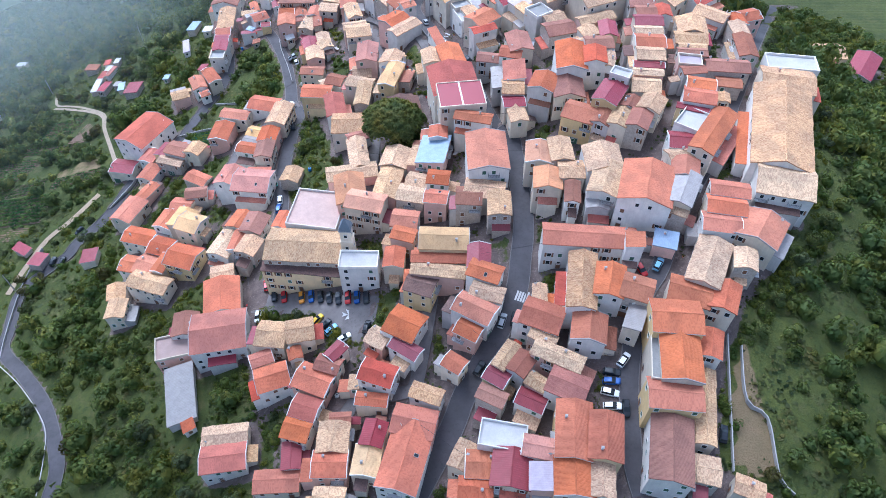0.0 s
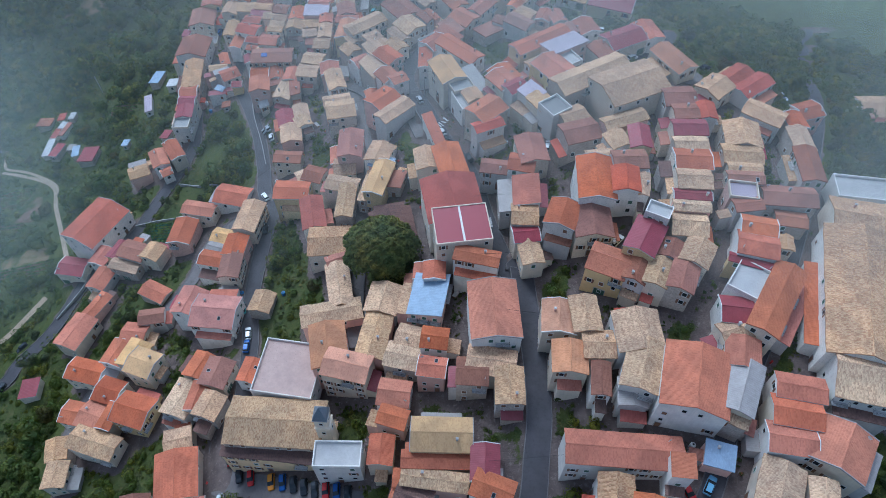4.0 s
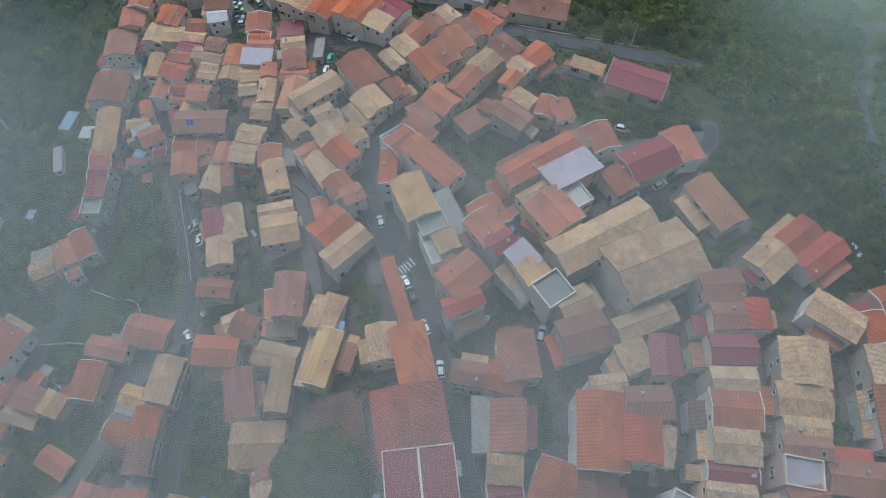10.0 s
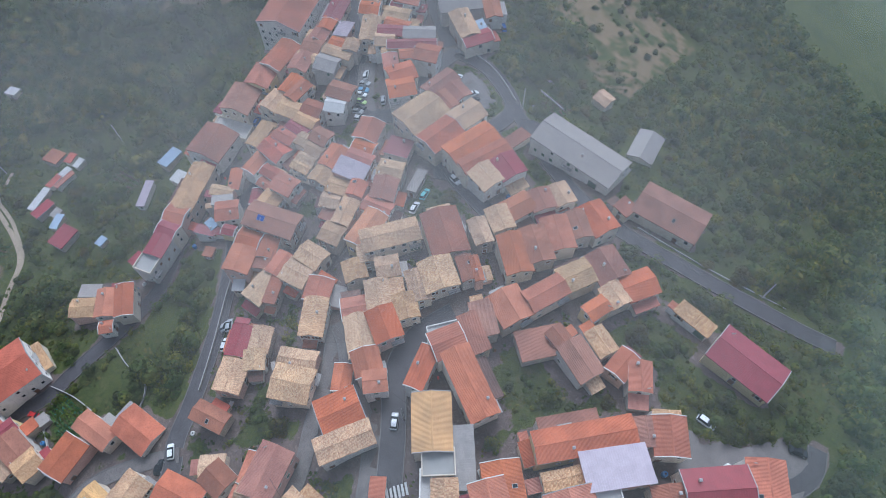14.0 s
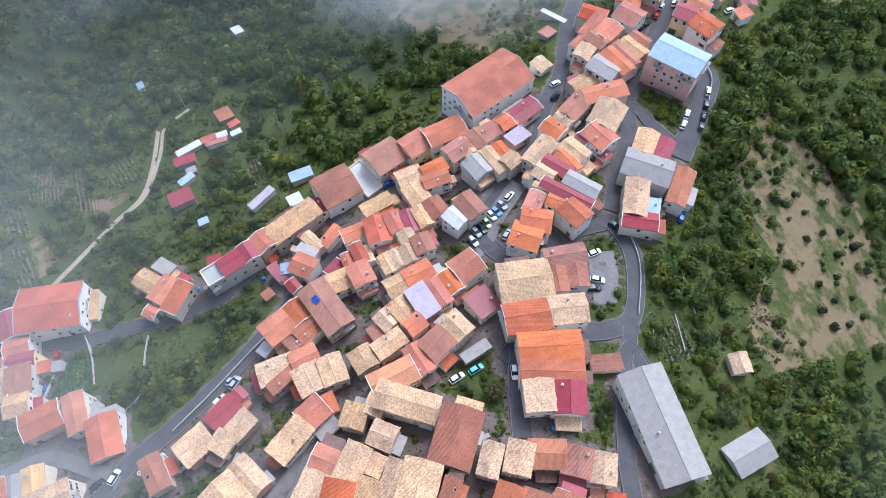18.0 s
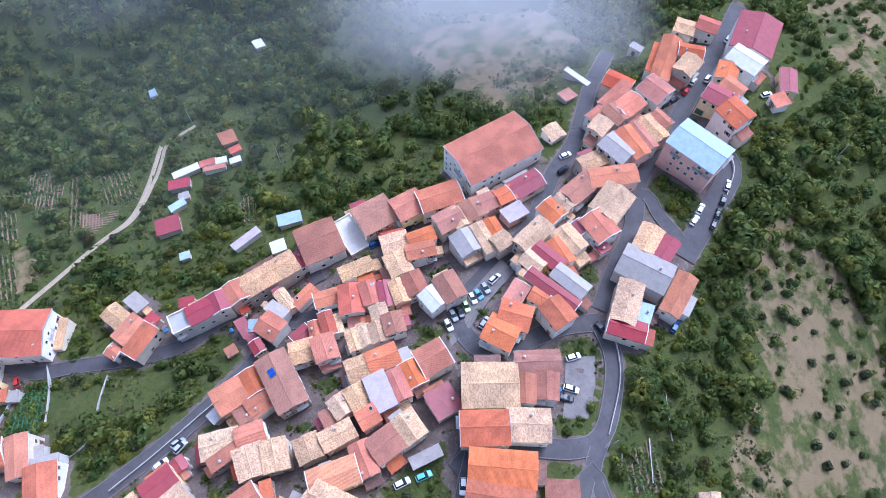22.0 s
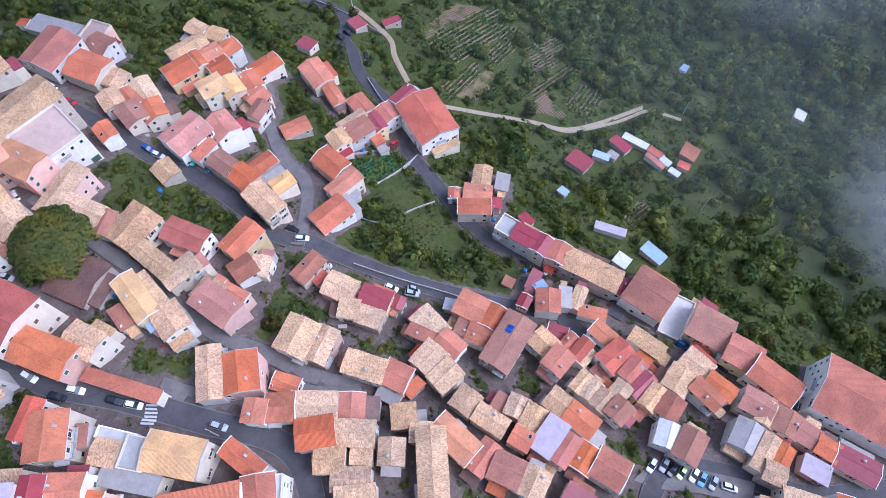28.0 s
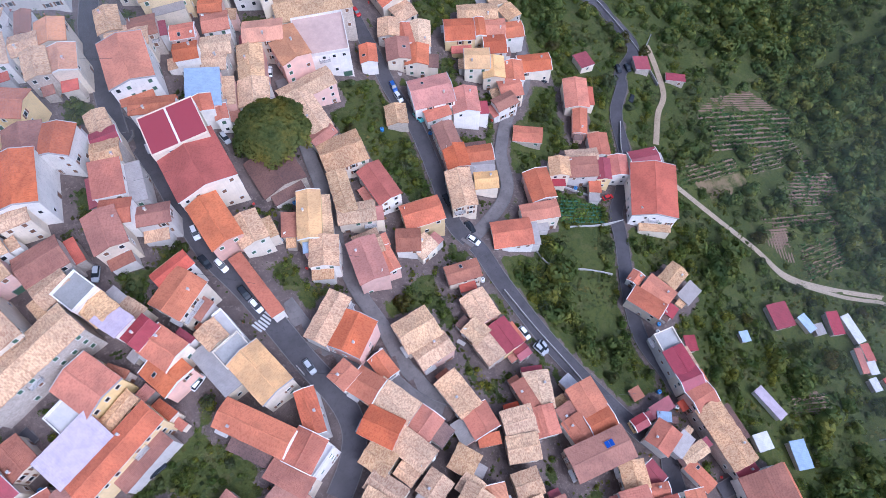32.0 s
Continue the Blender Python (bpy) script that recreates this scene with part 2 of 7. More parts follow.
TERRACE = {
    "k": plaster("pink_screed", (0.50, 0.35, 0.30), (0.36, 0.27, 0.24), 0.5),
    "m": ROOF["m"],
    "g": plaster("grey_screed", (0.36, 0.34, 0.32), (0.24, 0.22, 0.21), 0.6),
    "w": plaster("pale_screed", (0.54, 0.50, 0.47), (0.38, 0.34, 0.31), 0.5),
    "l": plaster("lilac_screed", (0.42, 0.34, 0.38), (0.31, 0.25, 0.27), 0.5),
}
WALL = {
    "white": plaster("white_plaster", (0.84, 0.78, 0.71), (0.60, 0.52, 0.47), 0.35),
    "cream": plaster("cream_plaster", (0.78, 0.66, 0.51), (0.54, 0.43, 0.34), 0.35),
    "yellow": plaster("yellow_plaster", (0.78, 0.58, 0.28), (0.55, 0.42, 0.24), 0.3),
    "pink": plaster("pink_plaster", (0.78, 0.47, 0.37), (0.54, 0.36, 0.31), 0.3),
    "stone": plaster("rubble_stone", (0.60, 0.50, 0.415), (0.38, 0.30, 0.245), 0.4, 0.5),
    "grey": plaster("grey_render", (0.58, 0.53, 0.49), (0.38, 0.34, 0.31), 0.45),
}
GLASS = Nodes("window_glass").done((0.025, 0.03, 0.035), 0.12)
FRAME_W = plain("painted_frame", (0.72, 0.70, 0.66), 0.5)
FRAME_B = plain("wooden_shutter", (0.20, 0.10, 0.055), 0.6)
FRAME_G = plain("green_shutter", (0.07, 0.13, 0.085), 0.6)
IRON = plain("dark_iron", (0.06, 0.06, 0.065), 0.5, 0.6)
KERB = plaster("kerb_stone", (0.17, 0.155, 0.15), (0.11, 0.10, 0.095), 0.5)
CONCRETE = plaster("concrete", (0.46, 0.43, 0.41), (0.30, 0.27, 0.26), 0.5)
LINE_W = plain("road_paint", (0.50, 0.49, 0.48), 0.7, 0.0, 0.12, 4.0)


def asphalt(name, base):
    n = Nodes(name)
    p = n.coords("Object")
    col = n.mix(n.ramp(n.noise(p, 0.22, 5.0, 0.65), [(0.35, (0, 0, 0)), (0.7, (1, 1, 1))]), base, shade(base, 1.5))
    col = n.mix(n.calc("MULTIPLY", n.ramp(n.noise(p, 1.3, 5.0, 0.7), [(0.52, (0, 0, 0)), (0.7, (1, 1, 1))]), 0.5), col, shade(base, 0.6))
    n.bump(n.noise(p, 20.0, 3.0, 0.6), 0.3, 0.02)
    return n.done(col, 0.75)


ASPHALT = asphalt("asphalt", (0.062, 0.056, 0.060))
PAVED = asphalt("paved_yard", (0.135, 0.118, 0.113))
DIRT = plaster("dirt_track", (0.36, 0.27, 0.18), (0.16, 0.125, 0.07), 0.9)


def ground_material():
    """Meadow, bare soil and village paving, told apart by an attribute of the sheet."""
    n = Nodes("hillside")
    p = n.coords("Object")
    att = n.t.nodes.new("ShaderNodeAttribute")
    att.attribute_name = "paved"
    dry = n.t.nodes.new("ShaderNodeAttribute")
    dry.attribute_name = "dry"
    grass = n.mix(n.ramp(n.noise(p, 0.06, 6.0, 0.65), [(0.35, (0, 0, 0)), (0.65, (1, 1, 1))]), (0.050, 0.062, 0.012), (0.094, 0.102, 0.021))
    grass = n.mix(n.ramp(n.noise(p, 0.7, 5.0, 0.7), [(0.45, (0, 0, 0)), (0.7, (1, 1, 1))]), grass, (0.030, 0.048, 0.013))
    grass = n.mix(n.calc("MULTIPLY", n.ramp(n.noise(p, 0.2, 6.0, 0.7), [(0.54, (0, 0, 0)), (0.68, (1, 1, 1))]), 0.7), grass, (0.125, 0.110, 0.046))
    grass = n.mix(n.ramp(n.noise(p, 2.2, 4.0, 0.75), [(0.5, (0, 0, 0)), (0.64, (1, 1, 1))]), grass, (0.072, 0.088, 0.024))
    straw = n.mix(n.noise(p, 0.5, 6.0, 0.7), (0.28, 0.185, 0.108), (0.14, 0.118, 0.055))
    k = n.calc("ADD", dry.outputs["Fac"], n.calc("MULTIPLY", n.calc("SUBTRACT", n.noise(p, 0.13, 5.0, 0.65), 0.5), 1.4))
    grass = n.mix(n.ramp(k, [(0.45, (0, 0, 0)), (0.62, (1, 1, 1))]), grass, straw)
    pave = n.mix(n.ramp(n.noise(p, 0.25, 6.0, 0.7), [(0.35, (0, 0, 0)), (0.68, (1, 1, 1))]), (0.175, 0.132, 0.118), (0.098, 0.075, 0.068))
    pave = n.mix(n.ramp(n.noise(p, 1.2, 5.0, 0.7), [(0.55, (0, 0, 0)), (0.7, (1, 1, 1))]), pave, (0.25, 0.20, 0.18))
    edge = n.calc("ADD", att.outputs["Fac"], n.calc("MULTIPLY", n.calc("SUBTRACT", n.noise(p, 0.45, 5.0, 0.7), 0.5), 0.9))
    col = n.mix(n.ramp(edge, [(0.47, (0, 0, 0)), (0.55, (1, 1, 1))]), grass, pave)
    n.bump(n.noise(p, 2.0, 6.0, 0.75), 0.8, 0.5)
    return n.done(col, 0.95)


def leaves(name, dark, light, scale=0.5):
    n = Nodes(name)
    geo = n.t.nodes.new("ShaderNodeNewGeometry")
    p = n.coords("Object")
    col = n.mix(geo.outputs["Random Per Island"], dark, light)
    hue = n.ramp(n.noise(p, 0.17, 3.0, 0.6), [(0.34, (0.55, 0.72, 0.85)), (0.5, (0.95, 0.95, 0.9)), (0.66, (1.75, 1.32, 0.9))])
    col = n.mix(1.0, col, hue, "MULTIPLY")
    col = n.mix(n.ramp(n.noise(p, 0.045, 3.0, 0.6), [(0.35, (0, 0, 0)), (0.65, (1, 1, 1))]), col, n.mix(0.5, col, shade(dark, 0.8)))
    tint = random_tint(n, col, 0.3)
    n.done(tint, 0.65)
    thin = n.t.nodes.new("ShaderNodeBsdfTranslucent")
    n.link(tint, thin.inputs["Color"])
    both = n.t.nodes.new("ShaderNodeMixShader")
    both.inputs[0].default_value = 0.45
    n.link(n.bsdf.outputs[0], both.inputs[1])
    n.link(thin.outputs[0], both.inputs[2])
    n.link(both.outputs[0], n.t.nodes["Material Output"].inputs["Surface"])
    return n.m


LEAF_A = leaves("broad_leaves", (0.070, 0.096, 0.015), (0.165, 0.190, 0.032))
LEAF_B = leaves("olive_leaves", (0.075, 0.096, 0.034), (0.160, 0.182, 0.066))
LEAF_C = leaves("yellow_leaves", (0.080, 0.076, 0.014), (0.165, 0.140, 0.030))
LEAF_G = leaves("grass_blades", (0.050, 0.066, 0.015), (0.115, 0.118, 0.034))
LEAF_P = leaves("pine_needles", (0.105, 0.120, 0.026), (0.185, 0.190, 0.048))
LEAF_W = leaves("wood_leaves", (0.064, 0.090, 0.016), (0.150, 0.178, 0.034))
BARK = plain("bark", (0.10, 0.075, 0.055), 0.9)


# ---- mesh helpers ----
def mesh_of(name, verts, faces, mats, index=None, uvs=None):
    me = bpy.data.meshes.new(name)
    me.from_pydata([tuple(v) for v in verts], [], [tuple(f) for f in faces])
    for m in mats:
        me.materials.append(m)
    if index is not None:
        me.polygons.foreach_set("material_index", index)
    if uvs is not None:
        me.uv_layers.new(name="UVMap").data.foreach_set("uv", np.asarray(uvs, "f").ravel())
    return me


def part(name, me, parent, m=None, label=""):
    ob = new(name, me)
    ob.parent = parent
    if m is not None:
        ob.matrix_basis = m
    if label:
        ob["label"] = label
    return ob


def boxes_mesh(name, boxes, mats):
    """Boxes of (x0, y0, z0, x1, y1, z1, material number) joined into one mesh."""
    v, f, k = [], [], []
    for x0, y0, z0, x1, y1, z1, mi in boxes:
        o = len(v)
        v += [(x0, y0, z0), (x1, y0, z0), (x1, y1, z0), (x0, y1, z0), (x0, y0, z1), (x1, y0, z1), (x1, y1, z1), (x0, y1, z1)]
        f += [(o, o + 3, o + 2, o + 1), (o + 4, o + 5, o + 6, o + 7), (o, o + 1, o + 5, o + 4), (o + 1, o + 2, o + 6, o + 5), (o + 2, o + 3, o + 7, o + 6), (o + 3, o, o + 4, o + 7)]
        k += [mi] * 6
    return mesh_of(name, v, f, mats, k)


# ---- roads ----
ROAD_PTS = []
PAVED_TO = []
ROADS = []


def resample(pts, step=2.0):
    """A smooth line through the points, at even steps."""
    p = np.array([pts[0], *pts, pts[-1]], float)
    fine = []
    for i in range(1, len(p) - 2):
        for u in np.linspace(0, 1, 12, endpoint=False):
            a, b, c, d = p[i - 1], p[i], p[i + 1], p[i + 2]
            fine.append(0.5 * (2 * b + (c - a) * u + (2 * a - 5 * b + 4 * c - d) * u * u + (3 * b - a - 3 * c + d) * u**3))
    fine = np.array(fine + [p[-1]])
    s = np.r_[0, np.cumsum(np.hypot(*np.diff(fine, axis=0).T))]
    at = np.linspace(0, s[-1], max(3, int(s[-1] / step)))
    return np.stack([np.interp(at, s, fine[:, 0]), np.interp(at, s, fine[:, 1])], 1)


def ribbon(line, offsets, z, lift):
    """Vertices and faces of a strip along a line; offsets across it, lift for each offset."""
    d = np.gradient(line, axis=0)
    d /= np.hypot(*d.T)[:, None] + 1e-9
    side = np.stack([-d[:, 1], d[:, 0]], 1)
    v = [(*(line[i] + side[i] * o), z[i] + l) for i in range(len(line)) for o, l in zip(offsets, lift)]
    k = len(offsets)
    f = [(i * k + j, i * k + j + 1, (i + 1) * k + j + 1, (i + 1) * k + j) for i in range(len(line) - 1) for j in range(k - 1)]
    return v, [q[::-1] for q in f]


def road(width, name, pts):
    line = resample(pts)
    z = hills(line[:, 0], line[:, 1])
    for _ in range(6):
        z[1:-1] = (z[:-2] + 2 * z[1:-1] + z[2:]) / 4
    ROADS.append((width, name, line, z))
    for (x, y), h in zip(line, z):
        ROAD_PTS.append((x, y, h, width / 2))
    PAVED_TO.append(len(ROAD_PTS))


def build_roads():
    for n, (width, name, line, z) in enumerate(ROADS):
        h = width / 2
        lift = 0.10 + 0.012 * n
        v, f = ribbon(line, [-h, -h / 2, 0, h / 2, h], z, [lift, lift + 0.03, lift + 0.05, lift + 0.03, lift])
        old = name in ("lane", "stair", "side", "alley")
        ob = new("road", mesh_of("road", v, f, [PAVED if old else ASPHALT]))
        tagged(ob, "worn lilac-grey paved lane between the houses" if old else "dark grey patched asphalt road between the houses", "road", kind="structure")
        for s in (-1, 1):
            v, f = ribbon(line, [s * h, s * h, s * (h + 0.2), s * (h + 0.24)][:: -s], z, [lift - 0.3, lift + 0.13, lift + 0.13, lift - 0.6][:: -s])
            part("kerb", mesh_of("kerb", v, f, [KERB]), ob)


def track(width, pts):
    line = resample(pts)
    z = hills(line[:, 0], line[:, 1]) + 0.12
    v, f = ribbon(line, [-width / 2, 0, width / 2], z, [0, 0.06, 0])
    for (x, y), h in zip(line, z):
        ROAD_PTS.append((x, y, h - 0.12, width / 2))
    tagged(new("dirt_track", mesh_of("dirt_track", v, f, [DIRT])), "pale bare earth track through the gardens", "track", kind="structure")


def low_wall(height, pts):
    line = resample(pts, 1.6)
    z = hills(line[:, 0], line[:, 1])
    t = 0.11
    v, f = ribbon(line, [-t, -t, t, t], z, [-0.8, height + 0.25, height + 0.25, -0.8])
    tagged(new("garden_wall", mesh_of("garden_wall", v, f, [CONCRETE])), "low pale grey concrete parapet wall along the road edge", "wall", kind="structure")


PLAZAS, FIELDS = [], []


def plaza(pts):
    PLAZAS.append(np.array(pts))


def field(kind, pts):
    FIELDS.append((kind, np.array(pts)))


def inside(poly, x, y):
    x, y = np.asarray(x, float), np.asarray(y, float)
    c = np.zeros(x.shape, bool)
    for (x0, y0), (x1, y1) in zip(poly, np.roll(poly, -1, 0)):
        c ^= ((y0 > y) != (y1 > y)) & (x < (x1 - x0) * (y - y0) / (y1 - y0 + 1e-12) + x0)
    return c


road(5.2, "main", [(-6.3, 47.4), (1.5, 61.2), (5.1, 69.8), (11.7, 81.4), (17.9, 94.1), (20.0, 105.1), (21.3, 114.1), (21.4, 124.6), (20.7, 137.7), (19.7, 153.9), (17.8, 149.0), (12.9, 164.2), (9.4, 180.5), (6.6, 190.1), (2.1, 199.4), (-1.2, 207.7), (-5.7, 219.9), (-10.1, 230.4), (-11.1, 237.9), (-8.5, 244.6), (-3.7, 250.6)])
road(3.8, "west", [(-105.8, 59.8), (-107.3, 69.7), (-118.3, 87.1), (-132.5, 100.9), (-144.5, 111.2), (-146.3, 120.2), (-148.0, 135.9), (-135.4, 147.7), (-132.7, 153.5), (-124.4, 164.1), (-118.4, 181.8), (-111.1, 192.2), (-105.0, 199.3), (-101.5, 209.4), (-95.2, 225.3), (-91.9, 237.8), (-93.8, 250.0), (-95.6, 259.6), (-98.4, 269.2), (-99.3, 280.0), (-90.3, 281.7)])
road(4.2, "middle", [(-50.0, 111.4), (-51.4, 131.1), (-52.1, 145.0), (-54.4, 158.4), (-54.2, 177.6), (-53.2, 192.9), (-57.1, 201.6), (-59.1, 211.6), (-63.3, 227.6), (-67.2, 238.7), (-73.0, 252.3), (-78.1, 262.3), (-83.2, 270.1), (-81.4, 269.6), (-78.9, 279.3)])
road(3.4, "lane", [(-105.8, 119.9), (-97.6, 145.5), (-85.8, 158.2), (-77.1, 171.6), (-73.3, 184.8), (-63.5, 193.5), (-54.1, 199.2)])
road(4.0, "east", [(204.8, 374.3), (102.6, 189.2), (89.7, 163.7), (77.2, 140.6), (69.4, 126.8), (63.4, 117.1), (58.6, 109.2), (52.2, 95.9), (46.4, 87.2), (41.7, 72.4), (39.9, 61.2), (39.1, 50.9), (39.9, 44.1)])
road(5.0, "north", [(-120.3, 460.7), (-107.6, 440.9), (-93.6, 417.6), (-83.6, 400.9), (-75.2, 384.9), (-70.0, 376.7), (-58.4, 366.9), (-51.2, 356.8), (-41.5, 344.1)])
road(6.5, "parking", [(-70.0, 407.5), (-61.5, 405.0), (-56.4, 397.3), (-49.1, 383.7), (-44.4, 374.1)])
road(3.6, "loop", [(-67.6, 375.2), (-64.9, 377.3), (-58.3, 376.2), (-49.3, 376.7)])
road(4.6, "bend", [(-38.7, 342.1), (-42.4, 331.7), (-43.3, 320.2), (-45.8, 311.3), (-53.6, 309.2), (-61.2, 312.7), (-65.6, 321.6), (-69.6, 331.7), (-74.0, 343.1), (-86.6, 358.4), (-93.7, 370.4), (-103.5, 381.0), (-114.6, 392.7), (-125.5, 407.5)])
road(4.4, "edge", [(-39.0, 341.6), (-30.1, 339.8), (-22.3, 334.6), (-14.1, 325.3), (-14.5, 316.9), (-21.4, 305.2), (-24.6, 296.6), (-22.2, 289.4), (-25.8, 297.0), (-16.6, 289.1), (-5.5, 281.3)])
road(3.6, "outer", [(-13.9, 325.6), (-7.8, 318.0), (1.0, 316.2), (-8.4, 317.7), (3.4, 304.8), (14.2, 295.3), (26.8, 288.1), (44.2, 283.0), (58.3, 280.1), (72.6, 278.3), (82.6, 278.4)])
road(3.6, "upper", [(76.4, 247.9), (74.1, 239.7), (60.3, 227.3), (46.8, 218.6)])
road(3.0, "stair", [(-1.5, 110.7), (-6.1, 76.5), (-9.6, 72.2), (-22.7, 70.5), (-24.6, 50.7)])
road(3.5, "side", [(-5.5, 205.4), (-9.3, 216.2), (-13.8, 221.4), (-17.8, 225.4), (-21.3, 228.3), (-25.9, 235.9), (-31.0, 240.8)])
road(3.2, "alley", [(-22.2, 137.7), (-22.3, 163.7), (-22.5, 183.5), (-21.2, 194.2), (-22.1, 206.4), (-25.0, 217.6), (-26.4, 227.0), (-29.2, 234.6), (-31.3, 240.0)])
track(2.0, [(-154.4, 135.7), (-151.9, 147.0), (-147.9, 159.2), (-140.8, 166.7), (-133.0, 178.4)])
track(1.6, [(-130.5, 193.2), (-138.1, 206.8), (-147.1, 222.7), (-152.4, 234.0), (-165.0, 242.4), (-185.0, 251.5)])
track(1.3, [(-148.6, 226.1), (-152.3, 235.4), (-167.0, 245.5), (-175.8, 249.8), (-184.2, 254.0), (-188.7, 265.8)])
plaza([(-59.2, 119.1), (-44.2, 109.0), (-16.9, 101.6), (-18.0, 94.1), (-22.2, 88.2), (-30.0, 93.9), (-36.1, 100.1), (-55.3, 105.2)])
plaza([(-35.0, 328.7), (-31.4, 335.2), (-25.3, 331.1), (-18.9, 324.4), (-21.9, 319.0)])
plaza([(48.5, 240.7), (60.7, 240.9), (69.8, 247.5), (75.7, 242.9), (72.3, 233.1), (60.3, 225.7), (46.8, 217.9), (46.0, 219.9)])
plaza([(69.4, 230.7), (74.9, 223.0), (78.3, 214.1), (72.7, 209.9), (67.1, 212.8), (63.4, 225.0)])
plaza([(-59.4, 306.8), (-66.4, 318.3), (-68.0, 329.4), (-62.7, 330.3), (-58.2, 319.3), (-53.0, 310.0), (-51.3, 304.3)])
plaza([(35.5, 73.0), (41.0, 74.3), (39.2, 62.1), (34.5, 62.5)])
field("vines", [(-155.6, 169.1), (-166.0, 169.6), (-199.3, 175.9), (-187.6, 189.5), (-152.9, 185.4), (-156.3, 176.1)])
field("soil", [(-158.7, 164.4), (-186.6, 162.1), (-194.0, 173.6), (-158.0, 168.2)])
field("rows", [(-181.1, 199.3), (-197.2, 202.5), (-200.3, 211.6), (-195.3, 217.0), (-171.8, 211.6)])
field("soil", [(-154.4, 217.3), (-164.4, 219.0), (-160.8, 226.2), (-154.3, 224.5)])
field("soil", [(-129.1, 267.7), (-138.5, 269.0), (-139.3, 272.9), (-128.9, 271.8)])
field("grass", [(-78.8, 213.8), (-91.4, 219.9), (-85.0, 238.2), (-77.2, 236.0), (-76.1, 224.0)])
field("net", [(-88.9, 189.8), (-101.2, 195.7), (-99.7, 202.3), (-84.3, 199.0)])
field("grass", [(-84.0, 200.9), (-97.2, 203.1), (-99.0, 208.8), (-79.4, 212.6)])
field("bare", [(63.9, 71.2), (67.0, 75.6), (68.2, 59.5), (67.6, 47.3), (59.3, 48.7)])
field("garden", [(-8.6, 327.6), (-7.8, 337.0), (3.8, 332.0), (-0.3, 320.8)])
low_wall(0.9, [(-124.0, 167.6), (-118.3, 178.8), (-118.1, 185.5)])
low_wall(0.8, [(-88.6, 184.9), (-95.2, 189.7), (-102.2, 193.9)])
low_wall(0.8, [(-147.9, 154.6), (-148.8, 137.7), (-146.5, 118.7), (-144.4, 108.5)])
low_wall(0.9, [(-143.4, 105.6), (-130.0, 95.3), (-115.7, 80.9), (-111.6, 70.3), (-109.7, 60.3)])
low_wall(0.9, [(-37.7, 343.8), (-32.3, 342.3), (-23.2, 337.1), (-13.4, 326.6)])
low_wall(0.7, [(-58.9, 214.8), (-62.7, 227.1), (-67.7, 241.1), (-70.1, 249.8)])
low_wall(1.0, [(30.5, 290.6), (44.2, 286.4), (53.7, 284.4), (69.2, 282.7)])
low_wall(1.0, [(63.6, 77.4), (61.0, 62.8), (58.4, 48.0)])
low_wall(1.0, [(66.1, 74.7), (64.5, 62.7), (68.0, 58.7), (67.6, 47.3), (69.8, 43.7)])
low_wall(0.5, [(-16.0, 346.5), (-10.0, 343.0), (-4.6, 340.1)])
low_wall(0.5, [(-8.2, 335.3), (-3.9, 332.6), (0.6, 329.8)])
low_wall(0.5, [(-9.9, 328.2), (-4.2, 323.7)])
low_wall(0.6, [(-106.2, 202.3), (-96.7, 202.1), (-87.3, 200.6)])
low_wall(0.6, [(-93.2, 218.1), (-85.9, 214.8), (-75.7, 211.3), (-72.7, 203.1)])
low_wall(1.0, [(-68.6, 408.5), (-61.2, 405.7), (-54.7, 397.7)])
low_wall(0.6, [(26.3, 135.9), (24.8, 129.2)])
field("dry", [(-119.7, 485.1), (-94.5, 468.0), (-65.7, 466.1), (-48.6, 488.0), (-106.8, 546.7), (-137.0, 502.0)])
field("dry", [(-43.5, 394.3), (-43.6, 413.5), (-29.7, 416.9), (-6.2, 421.3), (37.2, 408.2), (17.3, 343.9), (-0.1, 355.1), (-6.7, 376.2), (-27.0, 382.5)])
field("dry", [(-197.7, 363.0), (-179.8, 377.8), (-155.5, 363.4), (-165.2, 351.3)])
field("dry", [(-156.6, 365.8), (-135.2, 381.9), (-123.0, 378.1), (-140.5, 364.3)])
field("meadow", [(-247.6, 202.5), (-241.5, 216.8), (-197.4, 234.4), (-182.7, 230.3), (-153.9, 233.0), (-148.8, 221.6), (-167.1, 194.6)])
field("meadow", [(-208.7, 280.9), (-209.3, 308.4), (-169.9, 326.8), (-137.4, 309.1), (-151.2, 287.6), (-184.1, 277.0)])
field("meadow", [(-262.6, 274.9), (-247.0, 311.1), (-222.7, 302.3), (-240.9, 269.4)])
field("soil", [(-195.6, 202.5), (-196.1, 215.3), (-169.9, 213.1), (-177.0, 201.4)])
field("soil", [(-185.7, 219.5), (-185.1, 221.9), (-170.0, 219.2), (-171.4, 217.1)])
field("soil", [(-163.4, 219.5), (-159.3, 231.4), (-150.2, 229.6), (-153.3, 217.8)])
field("garden", [(-141.5, 270.4), (-139.2, 276.1), (-124.8, 272.5), (-129.0, 267.1)])
field("dry", [(-181.5, 351.7), (-186.4, 384.9), (-167.9, 410.4), (-139.0, 406.0), (-114.3, 378.1), (-122.7, 359.5), (-154.6, 353.8)])
field("meadow", [(-156.2, 422.9), (-145.5, 448.0), (-120.8, 423.2), (-125.4, 405.7)])
field("meadow", [(-60.8, 404.8), (-55.7, 422.5), (-42.3, 417.0), (-45.0, 395.3)])
field("meadow", [(-19.3, 330.8), (-18.3, 347.6), (-3.2, 347.9), (5.0, 340.1), (-3.9, 320.0)])
